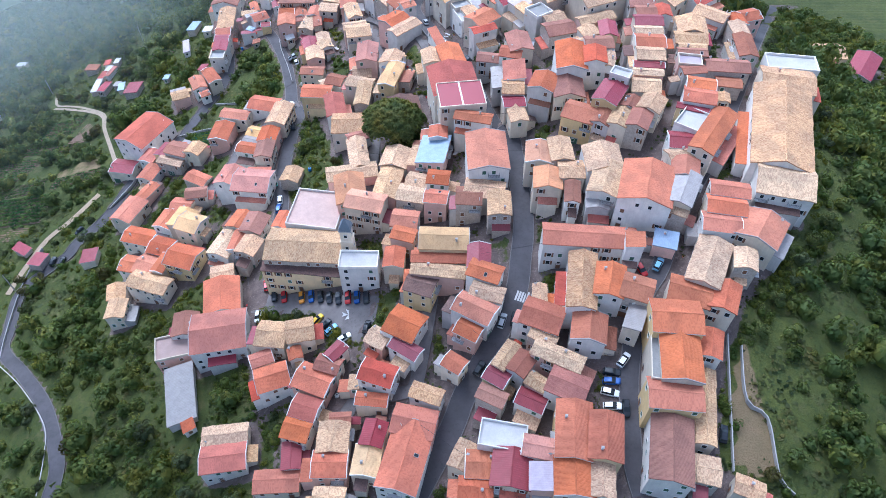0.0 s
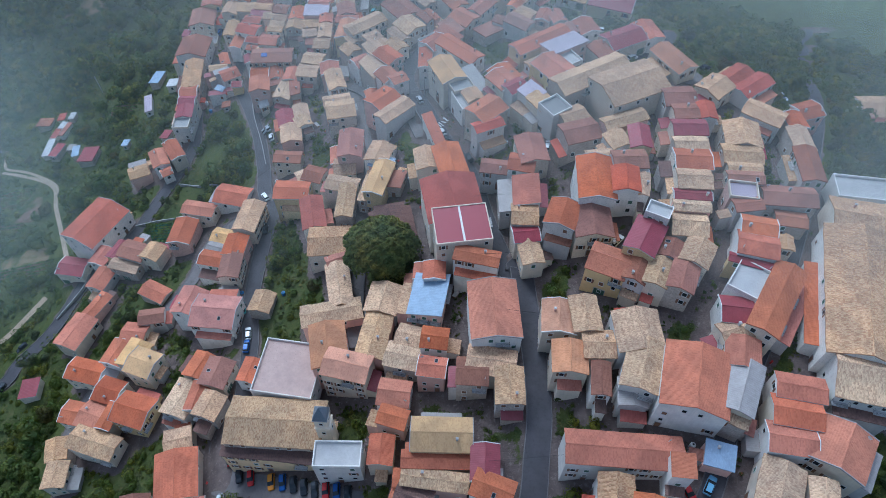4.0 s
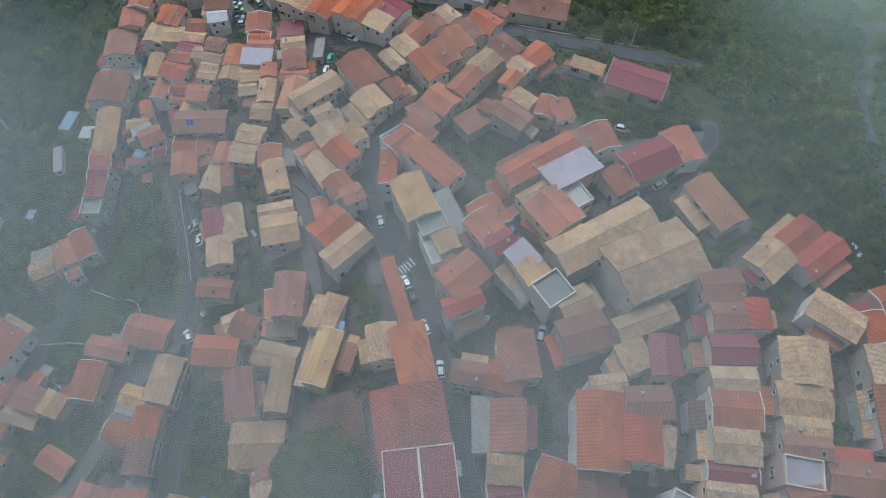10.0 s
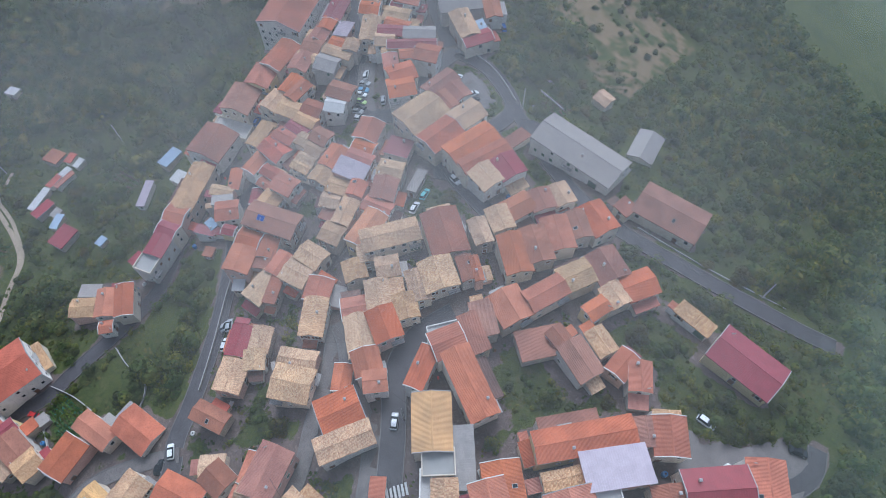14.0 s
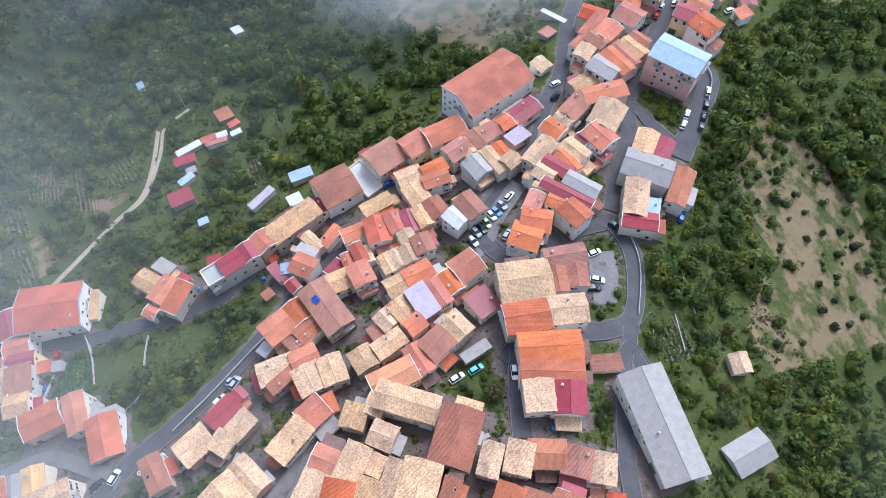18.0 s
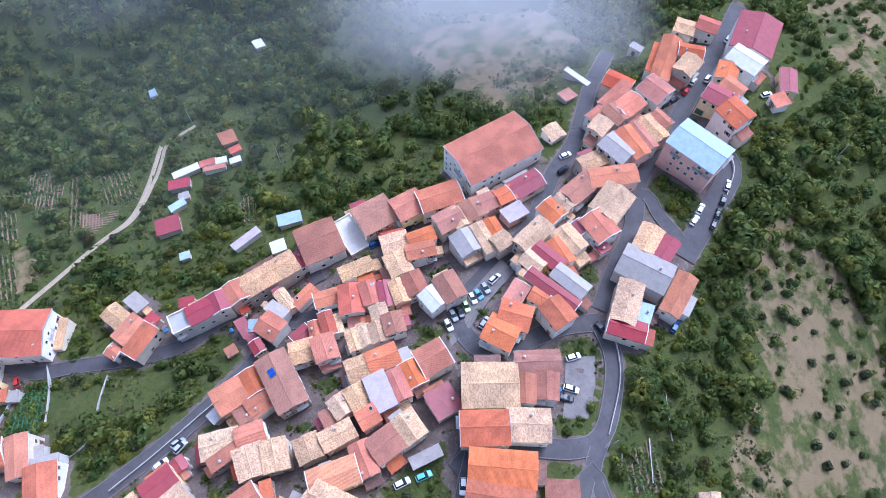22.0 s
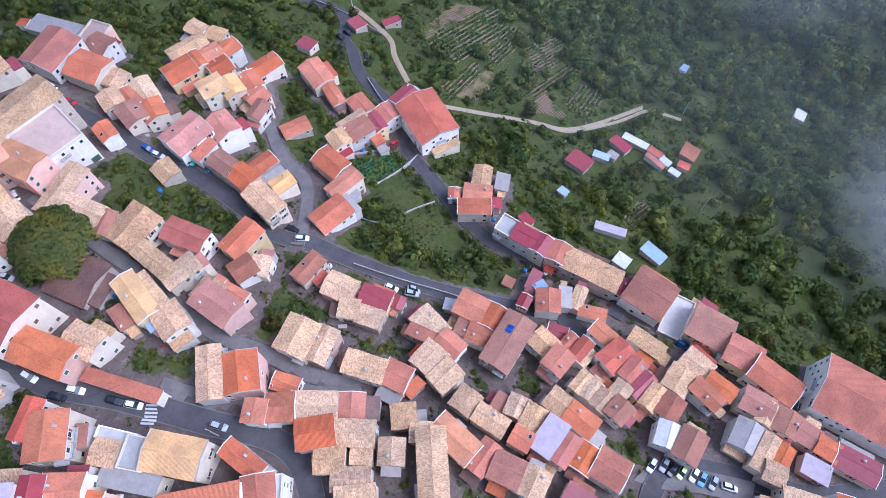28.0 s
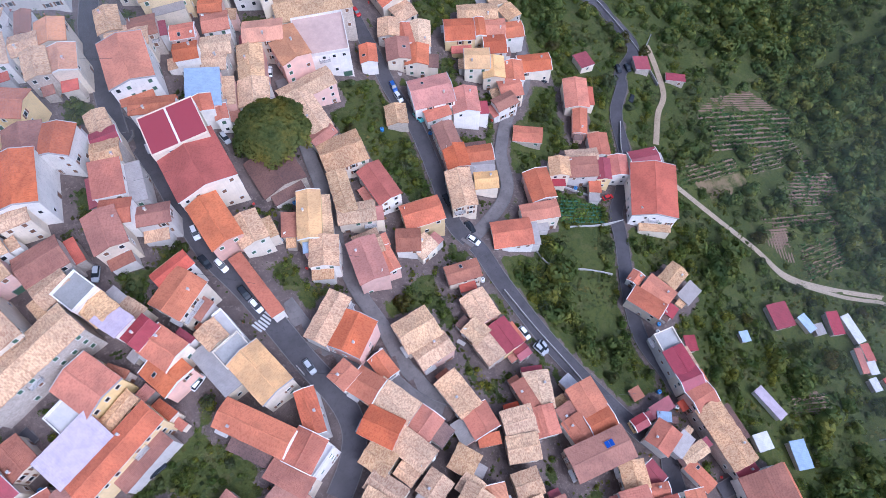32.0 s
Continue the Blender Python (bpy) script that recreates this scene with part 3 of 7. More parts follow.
field("garden", [(-191.4, 188.1), (-192.5, 197.7), (-163.9, 198.0), (-163.1, 189.0)])
field("garden", [(-160.6, 188.2), (-160.0, 194.5), (-133.3, 195.4), (-134.5, 188.6)])
field("garden", [(-188.2, 217.2), (-186.4, 223.4), (-156.6, 216.6), (-155.9, 212.7)])
field("garden", [(-183.1, 226.2), (-180.1, 237.4), (-159.5, 238.6), (-164.0, 225.1)])
field("dry", [(-160.2, 194.2), (-161.8, 201.7), (-142.1, 202.7), (-138.2, 195.5)])
field("meadow", [(-101.0, 441.9), (-103.2, 471.4), (-60.5, 461.6), (-29.0, 445.3), (-54.4, 425.9), (-74.2, 420.4)])
HOUSES = []


def house(x, y, length, width, turn, height, colour, kind):
    HOUSES.append((x, y, length * 1.11 + 0.3, width * 1.12 + 0.35, turn, height, colour, kind))


house(27.4, 122.5, 6.8, 6.6, 85, 8.0, "p", "g")
house(26.1, 132.2, 7.5, 6.6, 84, 8.0, "p", "g")
house(31.7, 132.3, 8.1, 5.4, 92, 7.5, "t", "g")
house(14.8, 118.5, 7.8, 5.5, 89, 6.9, "t", "g")
house(11.2, 124.6, 9.7, 6.0, 169, 6.9, "t", "g")
house(12.2, 135.8, 13.7, 10.0, 92, 9.8, "o", "g")
house(7.0, 122.5, 6.3, 5.8, 176, 8.0, "b", "g")
house(-1.9, 125.1, 5.8, 4.4, 171, 8.0, "o", "g")
house(-1.3, 132.2, 5.6, 4.9, 172, 8.0, "o", "g")
house(-10.6, 115.0, 5.9, 4.1, 163, 7.5, "o", "g")
house(-10.5, 120.8, 6.6, 5.7, 172, 6.9, "o", "g")
house(-8.8, 129.6, 7.3, 5.6, 167, 6.9, "t", "g")
house(-7.1, 134.7, 6.0, 5.0, 163, 6.3, "t", "g")
house(-2.8, 144.5, 10.6, 7.5, 79, 6.9, "u", "s")
house(-15.9, 137.0, 11.9, 6.1, 79, 6.9, "t", "g")
house(-14.2, 146.7, 7.8, 7.3, 78, 6.3, "t", "g")
house(-21.9, 128.1, 9.9, 6.4, 166, 10.3, "p", "g")
house(-27.0, 134.2, 10.6, 7.7, 100, 10.9, "p", "g")
house(-36.7, 130.2, 13.1, 12.4, 171, 9.8, "k", "f")
house(-27.9, 145.9, 14.0, 5.7, 11, 6.3, "t", "g")
house(-26.7, 154.5, 12.2, 5.4, 101, 5.8, "t", "g")
house(-27.3, 162.4, 6.4, 3.9, 23, 5.8, "b", "g")
house(-30.6, 169.0, 10.4, 8.6, 3, 6.9, "t", "g")
house(-12.9, 170.8, 10.6, 10.4, 102, 4.0, "d", "g")
house(5.4, 159.7, 12.1, 9.9, 7, 12.1, "m", "f")
house(8.9, 151.0, 9.9, 4.0, 166, 9.8, "o", "g")
house(-1.4, 150.6, 4.8, 4.8, 88, 8.0, "o", "g")
house(-5.0, 152.5, 4.3, 2.9, 87, 6.3, "o", "g")
house(3.2, 170.1, 13.7, 12.9, 100, 10.3, "r", "g")
house(3.0, 184.9, 11.8, 6.9, 104, 8.0, "o", "g")
house(-3.5, 188.4, 7.3, 6.0, 99, 8.0, "t", "g")
house(21.5, 178.3, 6.2, 5.2, 167, 8.0, "o", "g")
house(24.2, 182.6, 8.9, 6.6, 98, 8.0, "b", "g")
house(14.7, 180.1, 6.7, 4.4, 171, 6.9, "b", "g")
house(-26.8, 181.7, 11.1, 4.4, 87, 7.5, "t", "g")
house(-36.8, 180.5, 10.5, 5.9, 102, 7.5, "r", "g")
house(-28.4, 188.4, 8.5, 4.9, 168, 7.5, "t", "g")
house(-17.3, 186.9, 11.7, 5.1, 75, 7.5, "y", "g")
house(-21.0, 186.9, 10.5, 2.4, 78, 5.2, "t", "s")
house(-17.1, 194.4, 6.6, 3.4, 167, 5.2, "u", "s")
house(-12.5, 187.3, 5.8, 4.0, 75, 4.0, "b", "s")
house(-44.6, 191.5, 9.4, 6.3, 178, 8.0, "o", "g")
house(-28.5, 196.7, 5.9, 5.7, 2, 5.8, "t", "g")
house(-38.5, 197.6, 5.6, 5.5, 162, 5.8, "b", "g")
house(-49.7, 156.2, 6.0, 5.5, 78, 3.4, "t", "g")
house(-61.8, 152.7, 11.0, 9.1, 174, 8.6, "k", "g")
house(-70.7, 157.6, 7.9, 7.1, 76, 9.2, "k", "g")
house(-61.3, 158.4, 6.9, 4.8, 0, 6.3, "o", "g")
house(-60.6, 168.2, 7.5, 5.3, 88, 8.0, "b", "g")
house(-60.5, 175.6, 6.8, 5.7, 83, 8.0, "o", "g")
house(-57.9, 185.9, 10.4, 6.1, 80, 8.0, "t", "g")
house(-80.9, 127.9, 8.8, 7.7, 163, 6.9, "o", "g")
house(-88.1, 127.3, 6.8, 3.6, 74, 6.9, "o", "g")
house(-93.3, 128.0, 6.7, 6.7, 159, 6.9, "o", "g")
house(-90.6, 134.9, 6.6, 6.3, 163, 6.9, "o", "g")
house(-81.5, 141.2, 7.2, 6.9, 160, 8.0, "y", "g")
house(-85.7, 144.9, 7.4, 6.1, 71, 7.5, "y", "g")
house(-91.9, 146.7, 7.1, 5.8, 73, 6.9, "o", "g")
house(-88.3, 152.5, 6.3, 6.1, 173, 6.3, "o", "g")
house(-84.2, 157.4, 6.4, 4.4, 9, 6.3, "b", "g")
house(-101.5, 143.2, 9.6, 6.1, 166, 5.8, "o", "g")
house(-90.5, 120.4, 12.0, 5.7, 163, 6.9, "t", "g")
house(-58.2, 125.6, 6.2, 5.8, 71, 6.9, "t", "g")
house(-62.2, 128.7, 7.4, 4.3, 82, 6.9, "o", "g")
house(-58.1, 134.5, 7.2, 6.4, 76, 6.9, "b", "g")
house(-66.8, 128.8, 8.8, 6.5, 71, 6.9, "t", "g")
house(-63.1, 137.2, 6.7, 6.3, 69, 6.9, "o", "g")
house(-48.9, 134.2, 6.0, 4.5, 76, 5.2, "o", "g")
house(-68.3, 174.4, 7.3, 4.7, 168, 5.8, "o", "g")
house(-67.7, 178.4, 6.1, 4.6, 162, 5.2, "g", "g")
house(-66.9, 183.1, 6.0, 4.7, 164, 5.2, "y", "g")
house(-81.8, 188.3, 9.0, 6.5, 84, 6.9, "o", "g")
house(-77.9, 196.5, 9.7, 4.8, 169, 6.9, "o", "g")
house(-67.3, 200.6, 9.9, 7.1, 167, 4.6, "o", "g")
house(-87.4, 168.7, 8.0, 4.9, 153, 3.4, "o", "g")
house(-110.2, 157.6, 10.1, 6.9, 70, 6.3, "o", "g")
house(-107.2, 167.1, 8.7, 4.0, 64, 4.6, "o", "g")
house(-108.9, 177.4, 7.2, 5.5, 73, 5.2, "o", "g")
house(-100.9, 180.2, 8.9, 3.4, 164, 5.8, "t", "g")
house(-98.5, 184.9, 8.1, 6.0, 162, 6.9, "b", "g")
house(-105.1, 186.9, 6.5, 3.9, 69, 6.9, "m", "g")
house(-111.2, 186.4, 6.5, 5.1, 72, 6.3, "k", "g")
house(-91.3, 183.1, 5.6, 5.4, 70, 6.3, "t", "g")
house(-101.0, 189.8, 5.5, 3.2, 69, 4.0, "o", "s")
house(-116.4, 198.9, 16.3, 12.3, 64, 10.3, "r", "g")
house(-122.3, 185.4, 8.4, 6.3, 171, 5.2, "m", "g")
house(-122.0, 142.2, 5.4, 4.8, 96, 3.2, "m", "s")
house(-144.5, 146.4, 5.1, 4.8, 75, 3.2, "m", "s")
house(-155.2, 154.3, 6.1, 3.1, 151, 2.9, "m", "s")
house(31.4, 195.7, 5.6, 5.4, 34, 8.6, "g", "f")
house(28.4, 200.0, 6.1, 5.3, 122, 8.0, "t", "g")
house(25.9, 203.7, 5.8, 4.6, 127, 8.6, "l", "s")
house(21.7, 207.8, 5.5, 4.3, 35, 8.6, "m", "g")
house(18.5, 212.1, 7.3, 6.1, 126, 8.6, "o", "g")
house(13.4, 201.1, 8.7, 7.2, 41, 8.6, "o", "g")
house(13.5, 195.2, 7.7, 3.8, 23, 8.0, "r", "g")
house(9.8, 211.1, 4.7, 4.6, 114, 6.3, "t", "g")
house(6.3, 210.1, 7.4, 1.9, 112, 5.8, "w", "f")
house(10.8, 218.7, 10.9, 3.5, 114, 5.8, "g", "s")
house(6.5, 216.0, 5.7, 4.4, 24, 6.9, "g", "f")
house(2.4, 222.6, 10.6, 7.0, 114, 9.2, "y", "g")
house(6.5, 233.0, 14.3, 5.6, 135, 8.0, "o", "g")
house(-4.4, 233.3, 8.9, 3.7, 89, 8.0, "o", "g")
house(-1.3, 240.4, 6.7, 6.0, 44, 8.0, "o", "g")
house(-3.4, 243.0, 6.2, 1.9, 36, 8.0, "w", "f")
house(-1.1, 201.1, 16.2, 2.7, 108, 4.0, "o", "s")
house(-17.8, 197.1, 7.0, 6.2, 73, 6.9, "t", "g")
house(-26.8, 202.4, 10.0, 6.5, 90, 9.2, "k", "g")
house(-31.7, 202.1, 6.3, 3.2, 97, 6.3, "o", "g")
house(-13.8, 213.7, 11.0, 4.9, 44, 6.9, "t", "g")
house(-17.5, 218.9, 8.4, 7.7, 46, 8.0, "o", "g")
house(-21.8, 227.2, 5.7, 3.7, 108, 4.0, "o", "g")
house(-13.1, 227.6, 4.7, 4.4, 29, 7.5, "o", "g")
house(-16.9, 231.2, 5.8, 5.5, 128, 7.5, "o", "g")
house(-21.1, 236.8, 9.2, 6.1, 124, 8.0, "t", "g")
house(-17.0, 240.8, 7.5, 5.9, 134, 8.0, "o", "g")
house(-26.1, 243.0, 5.5, 5.1, 33, 7.5, "k", "g")
house(-21.8, 247.3, 8.0, 5.1, 122, 7.5, "t", "g")
house(-14.3, 246.7, 5.8, 5.0, 126, 6.9, "t", "g")
house(-18.8, 251.3, 4.2, 3.1, 123, 5.8, "t", "g")
house(-31.9, 221.8, 8.3, 7.2, 11, 7.5, "t", "g")
house(-33.8, 227.5, 8.1, 4.7, 13, 6.9, "t", "g")
house(3.1, 244.4, 8.5, 3.8, 133, 6.9, "b", "s")
house(-48.9, 209.2, 7.9, 4.4, 176, 5.8, "b", "g")
house(-49.2, 219.6, 7.4, 6.0, 100, 6.3, "t", "g")
house(-45.9, 225.1, 4.7, 4.7, 116, 5.2, "t", "g")
house(-52.3, 228.4, 7.3, 5.0, 104, 6.3, "m", "g")
house(-47.2, 230.4, 6.2, 4.5, 105, 5.2, "t", "g")
house(-55.3, 233.2, 3.2, 2.8, 13, 4.6, "m", "g")
house(-35.5, 238.8, 9.0, 5.3, 107, 6.9, "t", "g")
house(-38.1, 246.0, 5.9, 5.7, 99, 6.9, "o", "g")
house(-38.7, 250.4, 4.5, 2.4, 170, 3.4, "o", "s")
house(-46.6, 249.3, 6.6, 6.0, 174, 6.9, "t", "g")
house(-45.1, 255.0, 6.6, 5.3, 168, 6.9, "t", "g")
house(-42.8, 262.4, 5.3, 5.2, 177, 6.9, "t", "g")
house(-31.3, 253.2, 5.1, 5.0, 130, 6.9, "t", "g")
house(-30.5, 258.5, 4.5, 4.0, 122, 6.9, "t", "g")
house(-109.6, 224.9, 6.3, 5.2, 25, 5.8, "t", "g")
house(-112.6, 230.8, 5.6, 3.8, 24, 4.0, "g", "s")
house(-101.9, 228.1, 7.8, 5.1, 117, 6.9, "o", "g")
house(-96.4, 230.4, 9.1, 4.6, 123, 6.9, "o", "g")
house(-98.0, 222.1, 3.5, 3.3, 31, 4.6, "o", "g")
house(-103.7, 234.2, 3.2, 2.5, 31, 4.0, "m", "s")
house(-95.7, 242.5, 5.1, 5.0, 1, 8.0, "g", "f")
house(-95.7, 248.3, 6.4, 5.3, 93, 8.6, "m", "g")
house(-95.9, 253.9, 5.6, 4.5, 180, 8.6, "m", "g")
house(-96.5, 259.1, 5.9, 5.2, 7, 8.6, "o", "g")
house(-97.5, 269.7, 15.3, 6.4, 96, 8.0, "t", "g")
house(-104.5, 244.5, 3.9, 2.8, 76, 3.4, "m", "s")
house(-85.1, 257.7, 5.6, 2.7, 8, 4.6, "m", "s")
house(-84.5, 260.0, 3.1, 2.1, 154, 4.6, "u", "s")
house(-80.7, 264.5, 6.1, 5.9, 30, 6.3, "o", "g")
house(-84.7, 267.7, 5.5, 3.1, 28, 6.3, "g", "s")
house(-86.8, 270.8, 6.3, 3.1, 11, 6.3, "t", "g")
house(-85.4, 276.0, 6.8, 3.1, 110, 5.2, "o", "g")
house(-77.2, 259.2, 3.5, 2.9, 8, 4.6, "m", "g")
house(-80.9, 252.1, 2.7, 2.7, 97, 2.5, "b", "s")
house(-73.7, 271.1, 4.8, 3.6, 106, 5.2, "m", "g")
house(-68.4, 269.7, 5.9, 5.4, 79, 6.3, "t", "g")
house(-65.6, 275.2, 6.2, 5.5, 173, 7.5, "o", "g")
house(-72.7, 274.9, 4.1, 2.7, 167, 6.9, "o", "g")
house(-72.2, 278.5, 6.0, 3.4, 172, 7.5, "r", "g")
house(-80.2, 281.9, 7.4, 4.1, 80, 6.9, "o", "g")
house(-76.0, 286.8, 7.7, 5.9, 161, 7.5, "r", "g")
house(-75.0, 292.0, 6.1, 4.3, 171, 7.5, "k", "g")
house(-85.0, 292.1, 8.7, 4.0, 87, 6.9, "t", "g")
house(-81.7, 293.4, 3.9, 2.4, 76, 4.6, "o", "s")
house(-79.8, 302.8, 6.4, 5.6, 178, 6.9, "t", "g")
house(-71.4, 303.7, 5.8, 5.2, 179, 6.9, "b", "g")
house(-72.5, 295.6, 6.6, 3.2, 165, 6.9, "m", "g")
house(-71.3, 299.2, 6.3, 3.9, 172, 6.9, "t", "g")
house(-67.9, 291.7, 4.3, 4.1, 173, 6.9, "t", "g")
house(-63.0, 293.6, 5.2, 4.9, 169, 6.9, "b", "g")
house(-64.2, 282.7, 5.4, 3.2, 172, 6.3, "t", "g")
house(-63.8, 285.8, 5.1, 3.4, 175, 6.3, "t", "g")
house(-63.0, 289.1, 5.0, 3.9, 171, 6.3, "t", "g")
house(-64.9, 311.1, 7.2, 5.7, 2, 7.5, "b", "g")
house(-64.4, 305.9, 5.6, 5.0, 12, 6.9, "w", "g")
house(-61.9, 262.4, 13.5, 7.1, 2, 9.2, "b", "g")
house(-65.2, 249.4, 7.1, 6.4, 97, 8.6, "o", "g")
house(-66.0, 255.8, 6.0, 5.8, 4, 8.6, "o", "g")
house(-60.1, 255.4, 5.9, 4.8, 102, 6.3, "o", "g")
house(-63.8, 243.8, 2.9, 2.9, 111, 3.4, "w", "s")
house(-54.8, 243.7, 8.2, 5.5, 77, 6.3, "t", "g")
house(-52.8, 251.0, 6.3, 5.3, 83, 6.3, "o", "g")
house(-42.3, 269.6, 7.4, 4.3, 91, 6.9, "t", "g")
house(-47.9, 269.0, 4.0, 2.9, 180, 4.6, "b", "s")
house(-48.9, 272.9, 4.8, 4.5, 9, 6.3, "t", "g")
house(-48.3, 277.3, 6.1, 4.3, 4, 6.9, "t", "g")
house(-42.8, 277.6, 4.5, 4.1, 94, 6.9, "o", "g")
house(-46.9, 282.6, 8.3, 4.8, 177, 8.0, "l", "s")
house(-46.4, 287.0, 7.0, 4.0, 178, 8.0, "k", "g")
house(-55.8, 280.7, 5.6, 5.3, 84, 6.9, "t", "g")
house(-55.2, 287.0, 7.2, 5.2, 85, 6.9, "o", "g")
house(-47.6, 291.6, 6.0, 4.9, 180, 6.9, "o", "g")
house(-48.8, 297.7, 7.0, 6.6, 92, 7.5, "k", "g")
house(-35.7, 284.7, 6.2, 5.6, 9, 7.5, "t", "g")
house(-34.8, 278.4, 6.5, 5.9, 99, 7.5, "b", "g")
house(-34.1, 272.8, 7.2, 4.2, 177, 6.9, "k", "g")
house(-33.7, 265.4, 10.1, 5.6, 82, 7.5, "p", "g")
house(-28.4, 285.4, 6.7, 2.4, 88, 3.4, "g", "s")
house(-100.4, 286.6, 11.0, 10.8, 87, 8.0, "b", "g")
house(-99.9, 296.1, 11.2, 5.7, 6, 2.9, "w", "f")
house(-100.1, 304.7, 10.2, 9.1, 93, 7.5, "b", "g")
house(-108.3, 302.4, 4.2, 2.9, 86, 4.6, "m", "s")
house(-97.4, 314.6, 8.3, 7.5, 92, 7.5, "o", "g")
house(-94.8, 323.8, 11.6, 6.9, 83, 7.5, "o", "g")
house(-86.8, 305.2, 7.1, 6.0, 79, 6.9, "t", "g")
house(-84.6, 312.5, 7.1, 4.2, 84, 6.9, "o", "g")
house(-80.4, 310.2, 7.5, 4.2, 76, 6.9, "o", "g")
house(-85.7, 321.9, 7.2, 5.8, 93, 6.9, "b", "g")
house(-101.1, 345.4, 23.0, 14.4, 93, 9.8, "o", "g")
house(-85.3, 347.4, 9.4, 5.6, 94, 5.2, "m", "g")
house(-84.9, 340.2, 5.0, 4.5, 91, 5.8, "o", "g")
house(-85.5, 335.2, 5.1, 5.0, 89, 5.8, "k", "g")
house(-85.3, 329.8, 5.9, 5.6, 2, 6.3, "b", "g")
house(-84.9, 324.9, 5.8, 3.8, 179, 6.3, "t", "g")
house(-78.7, 339.6, 6.0, 4.6, 93, 4.0, "l", "s")
house(-75.7, 322.2, 6.7, 6.3, 2, 6.9, "g", "g")
house(-74.3, 327.1, 8.8, 3.5, 0, 6.9, "t", "g")
house(-76.1, 330.8, 5.0, 3.9, 0, 6.9, "o", "g")
house(-70.9, 330.5, 4.6, 4.5, 99, 6.9, "t", "g")
house(-68.2, 339.1, 10.0, 5.4, 107, 6.3, "t", "g")
house(-72.3, 347.6, 6.1, 5.3, 14, 6.9, "o", "g")
house(-73.1, 352.0, 5.3, 3.5, 15, 6.9, "t", "g")
house(-74.9, 358.8, 9.7, 5.8, 104, 6.9, "b", "g")
house(-73.7, 369.2, 12.5, 5.5, 71, 6.9, "o", "g")
house(-81.9, 368.4, 8.2, 4.6, 86, 5.8, "t", "g")
house(-66.2, 363.3, 9.7, 8.1, 115, 6.9, "t", "g")
house(-61.4, 355.9, 7.9, 6.8, 5, 6.9, "k", "g")
house(-64.1, 351.6, 3.9, 2.9, 8, 5.8, "m", "g")
house(-61.6, 346.2, 7.6, 5.7, 8, 6.9, "t", "g")
house(-59.7, 342.1, 7.3, 4.2, 1, 6.9, "o", "g")
house(-56.0, 353.9, 3.1, 2.6, 96, 4.0, "m", "s")
house(-81.1, 375.7, 8.5, 6.5, 15, 8.0, "g", "g")
house(-80.6, 380.8, 10.0, 4.9, 180, 8.0, "o", "g")
house(-81.4, 384.9, 9.5, 3.7, 1, 7.5, "k", "g")
house(-82.2, 389.1, 8.4, 4.8, 6, 7.5, "t", "g")
house(-84.3, 394.4, 5.8, 3.5, 10, 6.9, "o", "g")
house(-91.9, 377.6, 5.8, 5.0, 112, 6.9, "t", "g")
house(-93.3, 384.4, 6.5, 4.9, 9, 6.9, "b", "g")
house(-94.5, 390.3, 7.5, 6.2, 103, 6.9, "o", "g")
house(-97.1, 380.1, 5.5, 3.3, 103, 6.3, "o", "g")
house(-100.9, 389.7, 11.5, 3.5, 107, 6.9, "o", "g")
house(-105.7, 394.9, 8.2, 6.1, 31, 5.8, "r", "g")
house(-95.2, 400.5, 7.8, 7.8, 15, 7.5, "k", "g")
house(-105.6, 413.1, 17.1, 5.5, 130, 7.5, "o", "g")
house(-103.7, 421.6, 7.3, 5.0, 48, 7.5, "o", "g")
house(-98.7, 416.1, 7.5, 5.8, 112, 7.5, "t", "g")
house(-115.8, 429.8, 6.1, 5.8, 39, 6.9, "t", "g")
house(-112.1, 436.3, 6.6, 5.7, 35, 6.9, "r", "g")
house(-98.7, 443.8, 15.1, 12.4, 127, 8.0, "m", "g")
house(-90.4, 431.6, 9.7, 7.2, 19, 8.6, "w", "g")
house(-89.7, 423.8, 6.5, 5.8, 129, 7.5, "o", "g")
house(-83.5, 420.7, 6.5, 5.2, 15, 7.5, "o", "g")
house(-82.4, 414.5, 8.4, 6.5, 26, 7.5, "m", "g")
house(-73.9, 412.4, 7.7, 7.6, 8, 9.8, "o", "g")
house(-68.3, 393.9, 14.4, 9.9, 19, 11.5, "u", "g")
house(-79.1, 441.5, 8.3, 4.7, 141, 4.0, "m", "g")
house(-74.3, 433.7, 4.4, 4.1, 168, 3.4, "o", "s")
house(-51.6, 365.0, 7.8, 5.8, 123, 6.9, "t", "g")
house(-47.0, 367.6, 6.7, 4.6, 116, 6.9, "m", "g")
house(-44.6, 358.9, 12.5, 8.4, 32, 6.9, "g", "g")
house(-39.0, 349.0, 10.7, 5.9, 132, 6.9, "t", "g")
house(-33.1, 345.0, 8.8, 4.8, 44, 5.8, "m", "g")
house(-34.8, 352.7, 4.7, 2.9, 130, 4.0, "u", "s")
house(-34.9, 363.2, 11.7, 4.9, 120, 5.8, "b", "g")
house(-46.5, 315.7, 7.4, 6.6, 34, 7.5, "o", "g")
house(-48.8, 321.1, 7.5, 6.3, 44, 8.0, "o", "g")
house(-54.1, 324.8, 6.0, 4.2, 120, 8.0, "k", "g")
house(-50.5, 333.1, 14.0, 3.3, 23, 8.6, "m", "g")
house(-50.3, 338.6, 9.1, 4.3, 21, 8.6, "g", "g")
house(-44.4, 331.0, 6.7, 6.1, 6, 8.0, "o", "g")
house(-50.0, 329.6, 5.3, 3.9, 30, 8.0, "o", "g")
